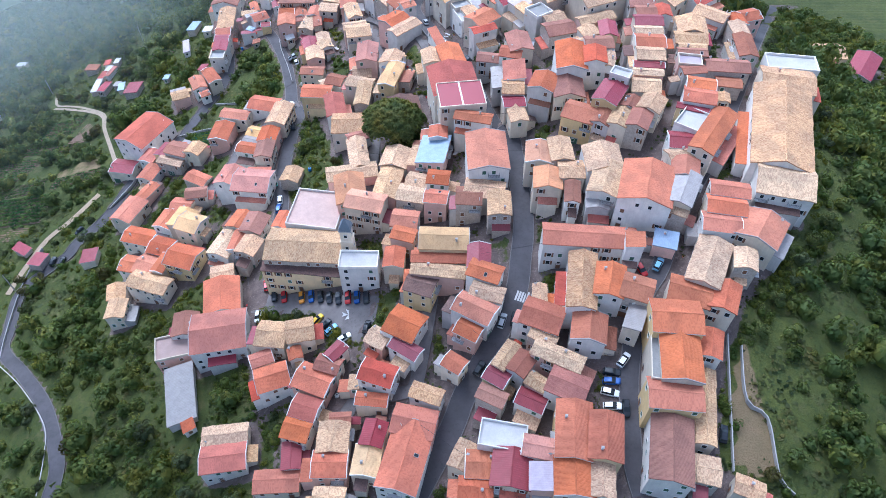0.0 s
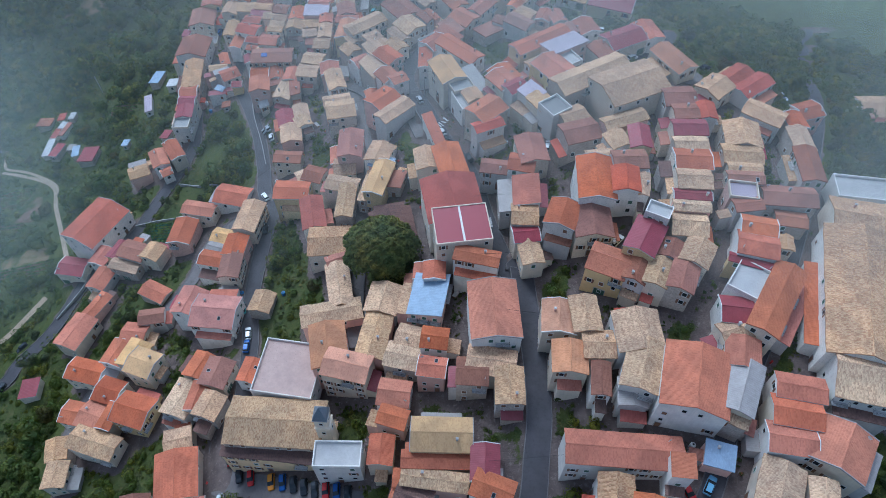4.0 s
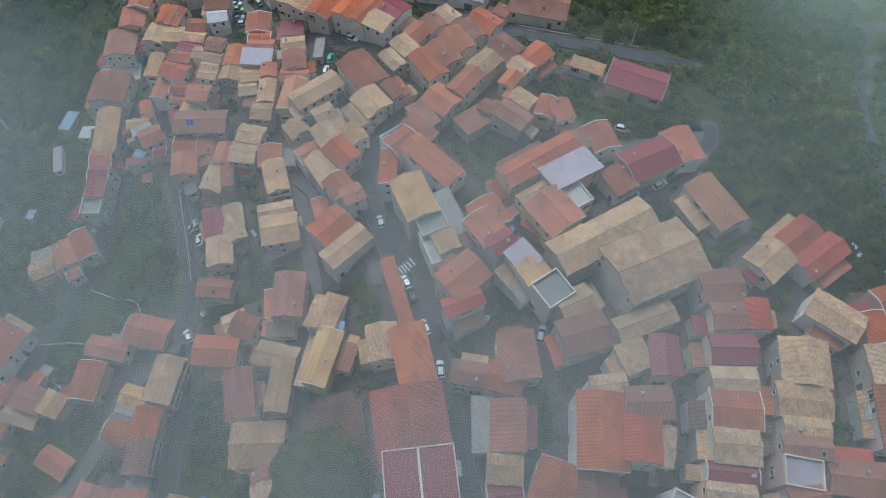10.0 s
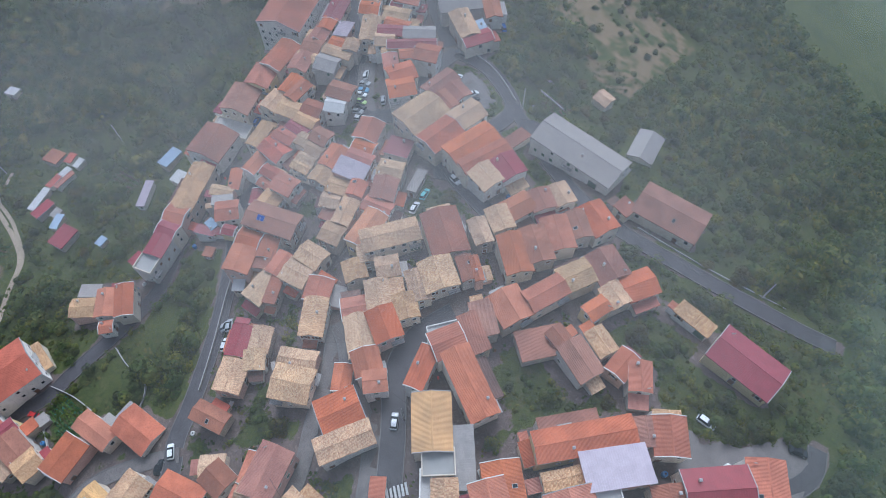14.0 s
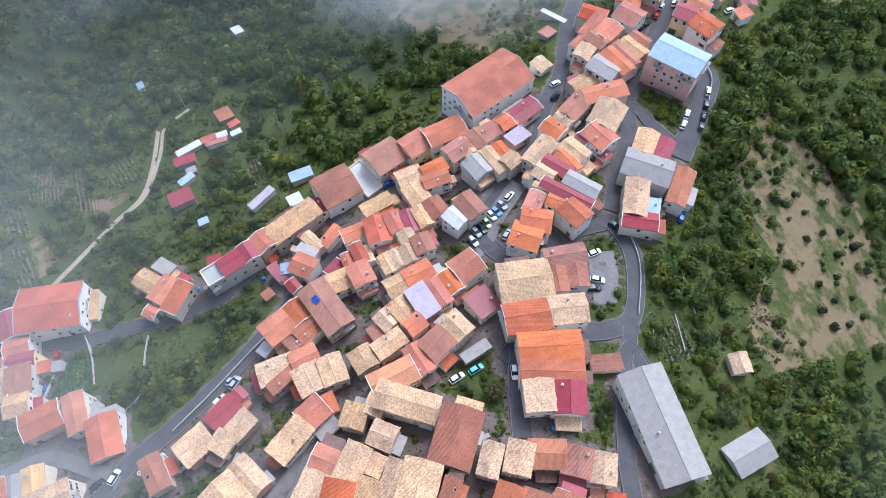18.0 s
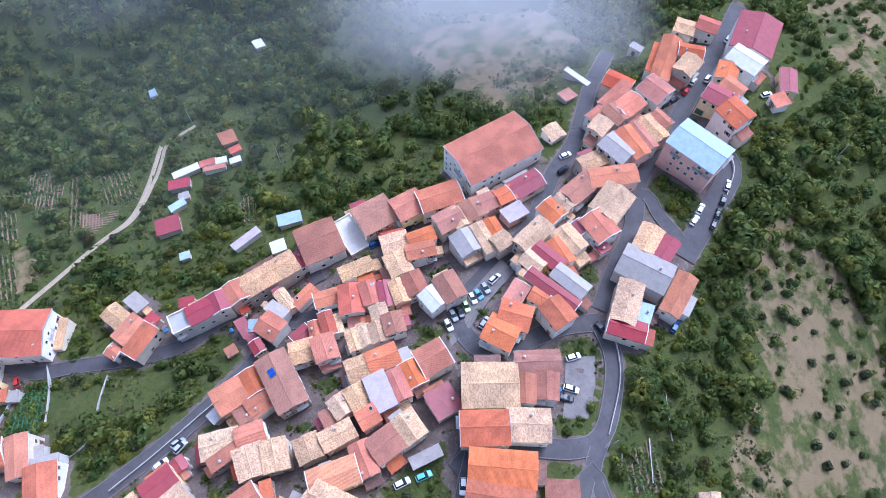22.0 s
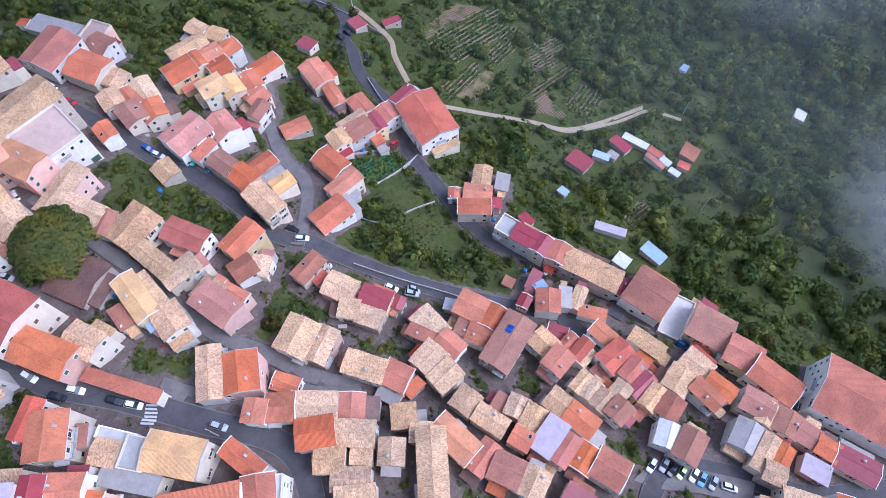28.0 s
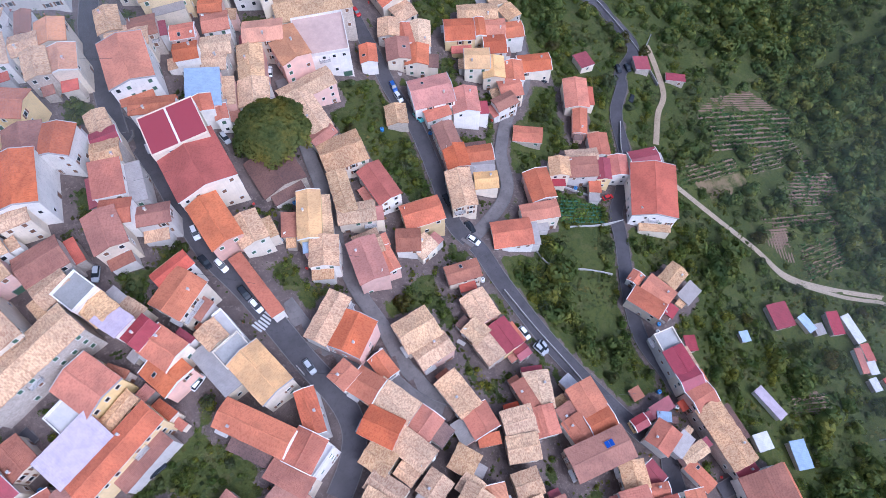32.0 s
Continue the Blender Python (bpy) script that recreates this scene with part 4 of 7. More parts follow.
house(-35.6, 306.1, 12.0, 9.5, 63, 8.6, "t", "g")
house(-35.1, 319.0, 9.8, 5.3, 65, 8.6, "b", "g")
house(-31.1, 312.9, 6.3, 4.6, 150, 8.0, "b", "g")
house(-29.3, 317.8, 6.0, 5.2, 148, 8.0, "b", "g")
house(-27.3, 299.9, 10.1, 7.0, 64, 8.0, "o", "g")
house(-23.3, 309.0, 9.1, 6.7, 60, 8.0, "t", "g")
house(-17.7, 298.8, 13.4, 7.0, 58, 8.0, "o", "g")
house(-12.7, 295.1, 13.1, 4.5, 53, 8.0, "o", "g")
house(-10.1, 289.3, 6.6, 6.2, 148, 6.9, "t", "g")
house(-5.9, 294.4, 6.7, 6.6, 142, 6.9, "m", "g")
house(-8.0, 309.1, 6.8, 3.7, 60, 2.5, "b", "s")
house(10.8, 339.3, 4.6, 4.3, 153, 3.4, "t", "g")
house(10.2, 308.0, 23.0, 9.5, 161, 6.9, "g", "g")
house(37.1, 296.0, 15.5, 9.2, 167, 6.3, "b", "g")
house(26.0, 293.5, 4.0, 3.4, 151, 4.6, "b", "s")
house(26.9, 323.2, 9.4, 6.6, 82, 3.4, "g", "g")
house(-13.4, 268.6, 11.5, 8.2, 128, 7.5, "b", "g")
house(-5.2, 271.4, 6.5, 4.0, 130, 6.9, "t", "g")
house(-2.0, 276.5, 6.2, 5.1, 131, 6.9, "t", "g")
house(0.8, 282.0, 7.2, 5.4, 53, 6.3, "b", "g")
house(5.6, 286.2, 5.6, 5.5, 130, 6.3, "b", "g")
house(9.7, 289.7, 5.8, 5.1, 136, 6.3, "t", "g")
house(20.3, 284.8, 7.9, 6.2, 140, 6.9, "o", "g")
house(16.4, 281.1, 6.9, 4.2, 125, 6.9, "b", "g")
house(12.5, 276.5, 8.2, 6.0, 124, 6.9, "o", "g")
house(8.7, 271.5, 8.6, 5.8, 126, 6.9, "b", "g")
house(4.8, 267.4, 9.6, 5.7, 124, 6.9, "o", "g")
house(-10.3, 256.9, 7.5, 7.2, 130, 6.9, "t", "g")
house(-4.6, 260.5, 5.8, 3.3, 128, 6.3, "b", "g")
house(-2.3, 261.0, 5.9, 1.8, 125, 6.3, "o", "g")
house(8.4, 253.2, 7.4, 6.9, 139, 6.9, "o", "g")
house(14.7, 259.0, 8.7, 4.9, 52, 6.9, "o", "g")
house(19.7, 265.8, 6.9, 5.6, 47, 6.9, "t", "g")
house(25.5, 271.1, 7.3, 7.1, 137, 6.9, "b", "g")
house(26.2, 259.3, 5.0, 3.7, 55, 5.8, "o", "g")
house(29.1, 264.2, 5.2, 4.6, 139, 5.8, "t", "g")
house(33.5, 269.1, 7.0, 5.9, 43, 5.8, "o", "g")
house(47.2, 266.1, 8.0, 3.0, 156, 4.0, "t", "s")
house(20.4, 250.0, 3.9, 3.6, 147, 5.2, "b", "g")
house(26.1, 245.9, 8.0, 5.3, 141, 5.8, "b", "g")
house(29.0, 251.5, 5.6, 4.0, 141, 5.8, "t", "g")
house(34.4, 247.8, 5.6, 4.3, 69, 5.8, "o", "g")
house(38.2, 246.4, 5.8, 4.1, 105, 5.8, "o", "g")
house(58.7, 258.8, 13.3, 8.0, 158, 5.8, "m", "g")
house(30.9, 229.2, 17.6, 5.3, 32, 8.0, "o", "g")
house(41.4, 234.9, 5.1, 4.4, 114, 6.9, "b", "g")
house(45.7, 235.7, 6.9, 5.8, 109, 6.9, "o", "g")
house(37.7, 226.2, 11.3, 6.5, 30, 6.9, "l", "s")
house(22.5, 224.0, 4.3, 3.3, 126, 4.6, "o", "g")
house(33.2, 214.9, 9.0, 8.2, 126, 7.5, "o", "g")
house(29.3, 221.1, 6.8, 2.9, 34, 5.8, "t", "g")
house(38.2, 219.4, 5.4, 4.7, 122, 5.8, "w", "f")
house(29.2, 213.4, 4.3, 2.8, 140, 4.0, "b", "s")
house(48.6, 223.6, 6.3, 5.3, 119, 5.2, "b", "g")
house(55.9, 229.1, 11.3, 7.4, 26, 5.8, "m", "g")
house(64.4, 233.7, 8.5, 6.5, 107, 5.8, "o", "g")
house(68.3, 217.1, 11.7, 6.4, 119, 5.2, "p", "g")
house(42.4, 207.2, 21.0, 7.2, 29, 8.6, "t", "g")
house(51.5, 200.3, 16.2, 11.8, 24, 9.2, "t", "g")
house(35.9, 192.8, 6.5, 5.9, 24, 6.9, "t", "g")
house(37.0, 186.4, 8.7, 6.8, 16, 6.9, "b", "g")
house(48.5, 188.3, 11.1, 4.2, 21, 6.9, "t", "g")
house(76.1, 202.3, 7.4, 6.9, 40, 5.2, "t", "g")
house(83.3, 207.8, 9.5, 5.4, 38, 5.8, "r", "g")
house(87.3, 203.6, 10.3, 5.2, 35, 5.8, "r", "g")
house(63.6, 194.7, 7.6, 6.5, 2, 7.5, "b", "g")
house(63.8, 188.4, 5.7, 4.7, 2, 7.5, "b", "g")
house(69.4, 188.9, 5.6, 4.3, 88, 6.9, "r", "g")
house(85.2, 189.3, 9.2, 5.8, 143, 6.3, "t", "g")
house(93.1, 187.3, 5.8, 4.4, 97, 6.3, "o", "g")
house(99.6, 194.1, 6.0, 5.6, 17, 6.3, "o", "g")
house(45.7, 181.2, 5.4, 5.1, 110, 6.9, "t", "g")
house(51.1, 181.1, 7.1, 4.8, 87, 6.9, "m", "g")
house(91.0, 178.9, 7.4, 4.5, 90, 6.9, "t", "g")
house(89.6, 169.3, 10.2, 4.9, 85, 6.9, "b", "g")
house(63.0, 181.5, 7.7, 5.0, 179, 8.0, "m", "g")
house(62.0, 175.7, 7.4, 4.1, 179, 8.0, "t", "g")
house(61.3, 170.4, 7.9, 6.1, 176, 8.0, "o", "g")
house(60.3, 164.2, 7.2, 5.7, 175, 8.0, "t", "g")
house(59.1, 159.8, 7.8, 2.7, 175, 7.5, "m", "g")
house(58.3, 156.5, 7.6, 3.0, 174, 7.5, "t", "g")
house(56.9, 151.9, 7.2, 6.1, 173, 6.9, "t", "g")
house(75.9, 179.3, 7.9, 7.9, 83, 6.9, "t", "g")
house(73.8, 172.0, 8.4, 5.5, 174, 6.9, "t", "g")
house(73.2, 167.3, 7.2, 3.0, 174, 6.9, "t", "g")
house(72.1, 163.8, 7.6, 3.3, 175, 7.5, "b", "g")
house(70.4, 159.6, 5.6, 4.2, 170, 7.5, "l", "f")
house(70.5, 155.7, 6.0, 3.4, 7, 7.5, "b", "g")
house(81.2, 158.8, 11.0, 5.3, 174, 6.3, "b", "g")
house(80.7, 153.4, 6.3, 3.9, 169, 4.6, "b", "g")
house(71.3, 149.5, 7.0, 4.5, 166, 7.5, "o", "g")
house(69.8, 144.5, 7.7, 5.7, 165, 7.5, "o", "g")
house(77.5, 146.7, 3.6, 3.0, 77, 4.6, "t", "g")
house(68.0, 140.9, 8.6, 2.0, 159, 6.3, "m", "g")
house(38.0, 167.1, 12.5, 8.0, 86, 9.8, "o", "g")
house(44.6, 165.3, 7.0, 5.8, 85, 9.8, "r", "g")
house(46.6, 171.7, 7.5, 5.4, 2, 9.2, "b", "g")
house(49.0, 164.2, 6.4, 2.2, 78, 8.0, "t", "g")
house(40.2, 175.7, 6.0, 3.4, 7, 8.0, "t", "g")
house(36.2, 156.1, 8.6, 7.9, 89, 7.5, "b", "g")
house(29.3, 158.1, 7.5, 6.6, 69, 9.8, "o", "g")
house(49.9, 154.0, 4.7, 3.2, 152, 10.3, "w", "f")
house(46.4, 148.5, 8.9, 6.3, 60, 9.2, "m", "g")
house(38.2, 144.2, 8.1, 7.1, 155, 8.0, "o", "g")
house(44.1, 141.6, 7.0, 4.6, 62, 7.5, "b", "g")
house(52.0, 145.8, 4.8, 4.5, 63, 6.9, "b", "g")
house(57.2, 144.1, 6.5, 5.8, 59, 6.9, "t", "g")
house(48.1, 140.0, 7.0, 4.8, 64, 7.5, "t", "g")
house(52.9, 138.2, 7.1, 5.2, 65, 7.5, "b", "g")
house(21.0, 161.9, 5.9, 5.7, 177, 7.5, "t", "g")
house(21.8, 169.3, 8.8, 5.9, 88, 7.5, "k", "s")
house(17.2, 170.2, 9.6, 3.6, 90, 5.8, "g", "s")
house(21.0, 156.9, 5.8, 4.6, 6, 6.3, "m", "g")
house(21.8, 151.6, 6.2, 4.7, 98, 5.8, "t", "g")
house(96.1, 151.7, 12.7, 9.8, 166, 8.0, "t", "g")
house(88.3, 132.2, 30.2, 13.3, 72, 8.0, "t", "g")
house(83.6, 114.5, 12.1, 11.8, 165, 8.0, "t", "g")
house(101.3, 162.2, 12.6, 6.0, 171, 7.5, "w", "f")
house(182.5, 242.1, 18.6, 9.4, 54, 5.8, "m", "g")
house(176.1, 261.4, 13.5, 10.7, 179, 5.2, "t", "g")
house(70.4, 131.2, 17.2, 5.8, 55, 7.5, "o", "g")
house(66.4, 136.4, 7.4, 6.0, 54, 6.3, "w", "f")
house(62.3, 129.7, 6.3, 5.7, 172, 6.3, "m", "g")
house(60.9, 125.2, 6.2, 4.2, 16, 6.3, "t", "g")
house(41.5, 118.9, 10.7, 6.8, 70, 8.0, "t", "g")
house(50.4, 114.3, 12.8, 11.5, 73, 9.2, "o", "g")
house(59.1, 112.6, 10.6, 5.5, 63, 8.0, "g", "g")
house(56.5, 108.0, 5.7, 4.3, 154, 6.9, "t", "g")
house(39.1, 114.1, 5.4, 5.2, 82, 5.8, "g", "g")
house(33.2, 117.4, 6.8, 3.5, 83, 6.9, "b", "g")
house(33.7, 125.0, 6.1, 5.7, 179, 6.9, "t", "g")
house(35.4, 102.3, 20.3, 6.0, 175, 7.5, "o", "g")
house(44.9, 98.0, 4.1, 3.7, 81, 9.2, "o", "s")
house(70.1, 112.2, 8.4, 4.7, 168, 6.9, "o", "g")
house(68.2, 107.5, 8.3, 5.5, 169, 6.9, "o", "g")
house(65.9, 102.5, 8.1, 5.4, 170, 6.9, "o", "g")
house(74.9, 100.6, 9.0, 8.8, 55, 6.9, "o", "g")
house(53.5, 101.0, 5.0, 4.2, 163, 4.0, "u", "s")
house(-38.1, 116.8, 20.2, 10.3, 176, 10.3, "t", "g")
house(-22.3, 107.2, 9.0, 4.7, 179, 10.3, "w", "f")
house(-98.0, 129.3, 8.9, 5.7, 168, 6.9, "o", "g")
house(-102.6, 120.4, 5.6, 4.9, 105, 6.3, "t", "g")
house(-100.2, 113.5, 6.2, 5.2, 93, 6.3, "t", "g")
house(-63.4, 108.8, 10.8, 9.0, 102, 6.9, "o", "g")
house(-61.2, 95.8, 13.4, 11.4, 10, 8.0, "k", "g")
house(-73.2, 101.4, 7.0, 6.3, 96, 6.9, "b", "g")
house(-75.1, 95.2, 9.3, 6.4, 15, 5.8, "k", "f")
house(-65.5, 117.9, 6.0, 5.8, 14, 5.8, "t", "g")
house(-70.5, 81.2, 15.6, 6.8, 107, 3.4, "g", "s")
house(-66.0, 71.8, 2.9, 2.8, 118, 2.9, "o", "s")
house(-45.1, 91.9, 7.1, 6.9, 174, 6.9, "t", "g")
house(-37.3, 91.3, 6.5, 6.1, 11, 6.9, "t", "g")
house(-47.2, 85.4, 5.2, 3.7, 24, 6.3, "k", "g")
house(-38.0, 85.3, 3.1, 3.1, 109, 5.8, "o", "g")
house(-43.0, 78.9, 7.5, 6.3, 20, 6.9, "o", "g")
house(-31.6, 76.2, 8.3, 6.3, 158, 6.9, "o", "g")
house(-28.3, 79.6, 5.6, 3.9, 162, 6.9, "b", "g")
house(-26.7, 83.0, 4.8, 3.1, 51, 6.9, "m", "g")
house(-32.8, 69.0, 6.0, 5.3, 163, 6.9, "r", "g")
house(-34.2, 64.4, 5.9, 5.8, 166, 6.9, "o", "g")
house(-35.2, 58.5, 5.9, 3.9, 96, 5.2, "m", "g")
house(-25.1, 60.6, 6.5, 6.3, 89, 6.9, "t", "g")
house(-25.3, 54.5, 7.0, 5.5, 180, 6.9, "o", "g")
house(-24.0, 65.5, 4.4, 2.4, 3, 5.8, "b", "g")
house(-38.0, 53.0, 9.2, 4.7, 3, 5.2, "o", "g")
house(-53.4, 66.0, 9.9, 4.7, 7, 5.8, "t", "g")
house(-52.7, 60.3, 9.8, 6.2, 8, 5.8, "r", "g")
house(-5.7, 97.0, 6.8, 5.4, 160, 8.0, "d", "g")
house(-9.4, 86.7, 7.6, 7.5, 152, 7.5, "o", "g")
house(-16.0, 84.8, 4.9, 4.7, 149, 6.3, "t", "g")
house(-9.1, 80.6, 7.1, 3.5, 147, 6.3, "m", "g")
house(-15.4, 74.5, 7.7, 5.2, 161, 7.5, "r", "g")
house(-16.8, 69.2, 6.8, 3.0, 174, 5.2, "o", "g")
house(-21.5, 74.4, 3.4, 2.2, 89, 5.2, "t", "g")
house(-3.8, 67.4, 6.6, 3.5, 160, 7.5, "t", "g")
house(-6.5, 61.2, 8.7, 6.2, 167, 7.5, "k", "g")
house(-8.2, 53.5, 14.1, 7.9, 75, 8.0, "o", "g")
house(-15.7, 60.4, 5.5, 4.6, 78, 6.3, "m", "g")
house(-17.0, 54.5, 6.3, 5.3, 83, 5.8, "y", "g")
house(-24.7, 47.2, 6.2, 3.9, 178, 6.9, "t", "g")
house(-13.0, 108.2, 6.0, 4.8, 86, 6.9, "o", "g")
house(-3.6, 106.1, 6.9, 3.8, 179, 7.5, "o", "g")
house(-3.8, 102.0, 7.4, 4.1, 177, 7.5, "t", "g")
house(10.3, 97.4, 7.5, 4.9, 158, 7.5, "o", "g")
house(10.6, 91.6, 7.4, 4.1, 162, 6.9, "t", "g")
house(7.5, 87.0, 8.9, 5.5, 150, 8.0, "o", "g")
house(6.0, 82.3, 5.5, 4.5, 150, 6.9, "o", "g")
house(2.5, 74.5, 4.6, 3.9, 145, 6.3, "o", "g")
house(22.8, 89.5, 4.8, 2.9, 85, 5.8, "t", "g")
house(22.7, 82.5, 8.4, 6.8, 157, 7.5, "o", "g")
house(22.4, 77.4, 5.7, 2.7, 149, 6.9, "t", "g")
house(25.2, 72.4, 10.4, 3.9, 153, 6.9, "t", "g")
house(14.0, 74.1, 6.9, 3.0, 55, 6.9, "t", "g")
house(17.3, 71.6, 5.4, 4.0, 54, 6.9, "b", "g")
house(11.8, 69.4, 4.9, 3.8, 147, 6.9, "m", "g")
house(10.5, 65.0, 5.8, 3.4, 153, 6.9, "b", "g")
house(18.9, 63.6, 5.8, 3.7, 153, 5.2, "m", "g")
house(20.5, 67.3, 4.3, 3.2, 144, 5.8, "t", "g")
house(26.6, 65.4, 7.7, 6.0, 154, 6.9, "k", "g")
house(26.6, 55.4, 11.4, 6.6, 82, 7.5, "o", "g")
house(32.7, 53.5, 9.3, 6.1, 80, 7.5, "o", "g")
house(31.2, 45.6, 6.8, 4.1, 81, 6.9, "t", "g")
house(25.7, 46.1, 7.3, 7.1, 85, 7.5, "o", "g")
house(12.3, 55.5, 8.6, 5.0, 169, 7.5, "w", "f")
house(13.7, 48.7, 7.3, 7.2, 81, 7.5, "m", "g")
house(19.2, 52.5, 5.7, 4.0, 168, 7.5, "k", "g")
house(19.7, 46.5, 5.1, 4.8, 85, 7.5, "l", "s")
house(7.5, 50.4, 5.5, 5.3, 177, 6.9, "o", "g")
house(4.1, 52.6, 5.8, 4.1, 64, 6.9, "t", "g")
house(6.4, 45.7, 6.3, 3.9, 175, 6.9, "o", "g")
house(32.2, 90.0, 14.6, 6.0, 81, 8.0, "t", "g")
house(38.2, 89.0, 8.4, 6.0, 76, 8.0, "o", "g")
house(44.0, 86.5, 6.3, 6.2, 158, 7.5, "b", "g")
house(42.7, 79.9, 6.4, 3.5, 66, 6.3, "g", "s")
house(32.5, 78.3, 7.0, 6.9, 78, 6.9, "o", "g")
house(61.0, 92.2, 12.9, 6.9, 63, 6.9, "t", "g")
house(55.2, 84.8, 8.3, 6.5, 160, 6.9, "o", "g")
house(62.5, 83.2, 7.4, 5.4, 66, 6.9, "o", "g")
house(69.2, 92.4, 5.5, 4.6, 76, 6.9, "t", "g")
house(50.3, 77.6, 9.7, 7.6, 175, 9.2, "o", "g")
house(49.6, 68.5, 10.8, 7.5, 82, 9.2, "o", "g")
house(45.1, 68.9, 9.1, 2.2, 80, 8.0, "g", "f")
house(47.1, 60.7, 9.8, 6.1, 174, 8.6, "o", "g")
house(44.9, 50.3, 12.5, 7.4, 77, 7.5, "b", "g")
house(54.2, 59.8, 15.5, 3.5, 76, 4.6, "t", "g")
house(57.6, 72.8, 6.6, 4.3, 72, 5.8, "o", "g")
house(51.1, 47.0, 5.4, 5.1, 166, 5.2, "t", "g")
house(59.1, 43.4, 4.9, 3.5, 156, 5.2, "t", "g")
house(-139.5, 245.6, 7.0, 5.8, 84, 2.9, "m", "s")
house(-147.4, 250.4, 5.1, 2.5, 100, 2.5, "u", "s")
house(-150.5, 253.4, 3.1, 2.7, 83, 2.5, "g", "s")
house(-157.1, 253.4, 6.6, 3.5, 77, 2.9, "m", "s")
house(-162.7, 256.9, 8.5, 2.6, 91, 2.5, "w", "s")
house(-162.4, 265.1, 5.1, 2.4, 82, 2.5, "r", "s")
house(-160.6, 269.6, 3.5, 2.4, 79, 2.5, "w", "s")
house(-158.3, 266.5, 7.0, 1.8, 77, 2.5, "k", "s")
house(-157.6, 274.2, 3.5, 2.2, 85, 2.5, "w", "s")
house(-118.7, 267.1, 8.8, 2.5, 105, 2.9, "l", "s")
house(-123.7, 247.7, 2.8, 2.3, 82, 2.3, "u", "s")
house(-109.3, 275.2, 4.0, 3.8, 85, 2.9, "w", "s")
house(-118.3, 282.0, 6.7, 3.8, 79, 2.9, "u", "s")
house(-226.4, 303.7, 4.2, 3.7, 5, 2.9, "w", "s")
house(-218.3, 255.1, 3.2, 2.3, 175, 2.5, "u", "s")
house(-171.5, 275.0, 5.2, 5.1, 1, 2.3, "b", "s")
house(-163.4, 275.7, 3.7, 2.7, 93, 2.3, "r", "s")
house(-118.9, 413.3, 3.9, 2.7, 24, 3.4, "g", "s")
house(-99.7, 367.1, 5.2, 4.8, 5, 3.4, "t", "g")
house(-118.8, 389.3, 8.9, 1.8, 19, 2.3, "w", "s")
house(-112.7, 381.1, 4.1, 4.0, 95, 2.3, "k", "s")
house(-38.6, 111.1, 21.0, 4.1, 174, 8.0, "d", "s")
house(0.2, 108.9, 11.6, 6.6, 178, 9.2, "y", "g")
house(-0.8, 104.2, 13.3, 3.3, 178, 8.0, "o", "g")
house(-1.3, 100.2, 12.5, 3.5, 172, 8.0, "t", "g")
house(9.0, 102.8, 6.9, 5.2, 87, 6.9, "m", "g")
house(-26.5, 264.4, 13.3, 5.8, 38, 8.0, "t", "g")
house(-38.0, 295.0, 6.3, 6.1, 4, 4.6, "m", "s")
house(-59.9, 251.5, 4.9, 4.8, 101, 5.8, "b", "s")
house(-51.2, 244.0, 7.4, 3.1, 99, 5.8, "b", "s")
house(-98.3, 278.6, 5.0, 4.0, 10, 5.8, "m", "s")
house(-60.2, 333.8, 5.6, 5.0, 20, 8.0, "t", "g")
house(-59.6, 337.9, 8.2, 4.1, 19, 8.0, "m", "g")
house(3.9, 248.4, 7.6, 4.4, 124, 6.9, "b", "s")
house(17.2, 247.7, 8.8, 6.3, 34, 3.4, "b", "s")
house(-23.3, 256.0, 5.2, 5.0, 33, 6.9, "t", "g")
house(-13.8, 252.7, 7.4, 4.3, 126, 6.9, "t", "g")
house(19.4, 216.5, 7.1, 6.6, 120, 6.9, "o", "g")
house(-41.8, 199.5, 5.1, 4.5, 26, 4.6, "t", "g")
house(41.9, 126.9, 8.9, 8.7, 92, 6.9, "t", "g")
house(61.0, 119.9, 6.3, 6.2, 74, 6.9, "o", "g")
house(-181.5, 438.7, 22.1, 10.5, 132, 5.8, "o", "g")
HA = np.array([h[:6] for h in HOUSES])
HZ = hills(HA[:, 0], HA[:, 1])


def house_distance(x, y, rows=HA):
    """Distance of points to the nearest house wall (0 inside)."""
    x, y = np.asarray(x, float), np.asarray(y, float)
    best = np.full(x.shape, 1e3)
    for hx, hy, l, wd, turn, _ in rows:
        near = (np.abs(x - hx) < 22) & (np.abs(y - hy) < 22)
        if not near.any():
            continue
        c, s = math.cos(radians(turn)), math.sin(radians(turn))
        dx, dy = x[near] - hx, y[near] - hy
        a = np.maximum(np.abs(dx * c + dy * s) - l / 2, 0)
        b = np.maximum(np.abs(dy * c - dx * s) - wd / 2, 0)
        best[near] = np.minimum(best[near], np.hypot(a, b))
    return best


RP = np.array(ROAD_PTS)


def road_distance(x, y, last=None):
    """Distance to the edge of the nearest road, and that road's height."""
    x, y = np.asarray(x, float).ravel(), np.asarray(y, float).ravel()
    best, z = np.full(x.shape, 1e3), np.zeros(x.shape)
    rows = RP if last is None else RP[:last]
    for i in range(0, len(rows), 400):
        p = rows[i : i + 400]
        for j in range(0, len(x), 4000):
            sl = slice(j, j + 4000)
            d = np.hypot(x[sl, None] - p[None, :, 0], y[sl, None] - p[None, :, 1]) - p[None, :, 3]
            k = d.argmin(1)
            m = d[np.arange(len(k)), k]
            hit = m < best[sl]
            best[sl] = np.where(hit, m, best[sl])
            z[sl] = np.where(hit, p[k, 2], z[sl])
    return best, z


build_roads()


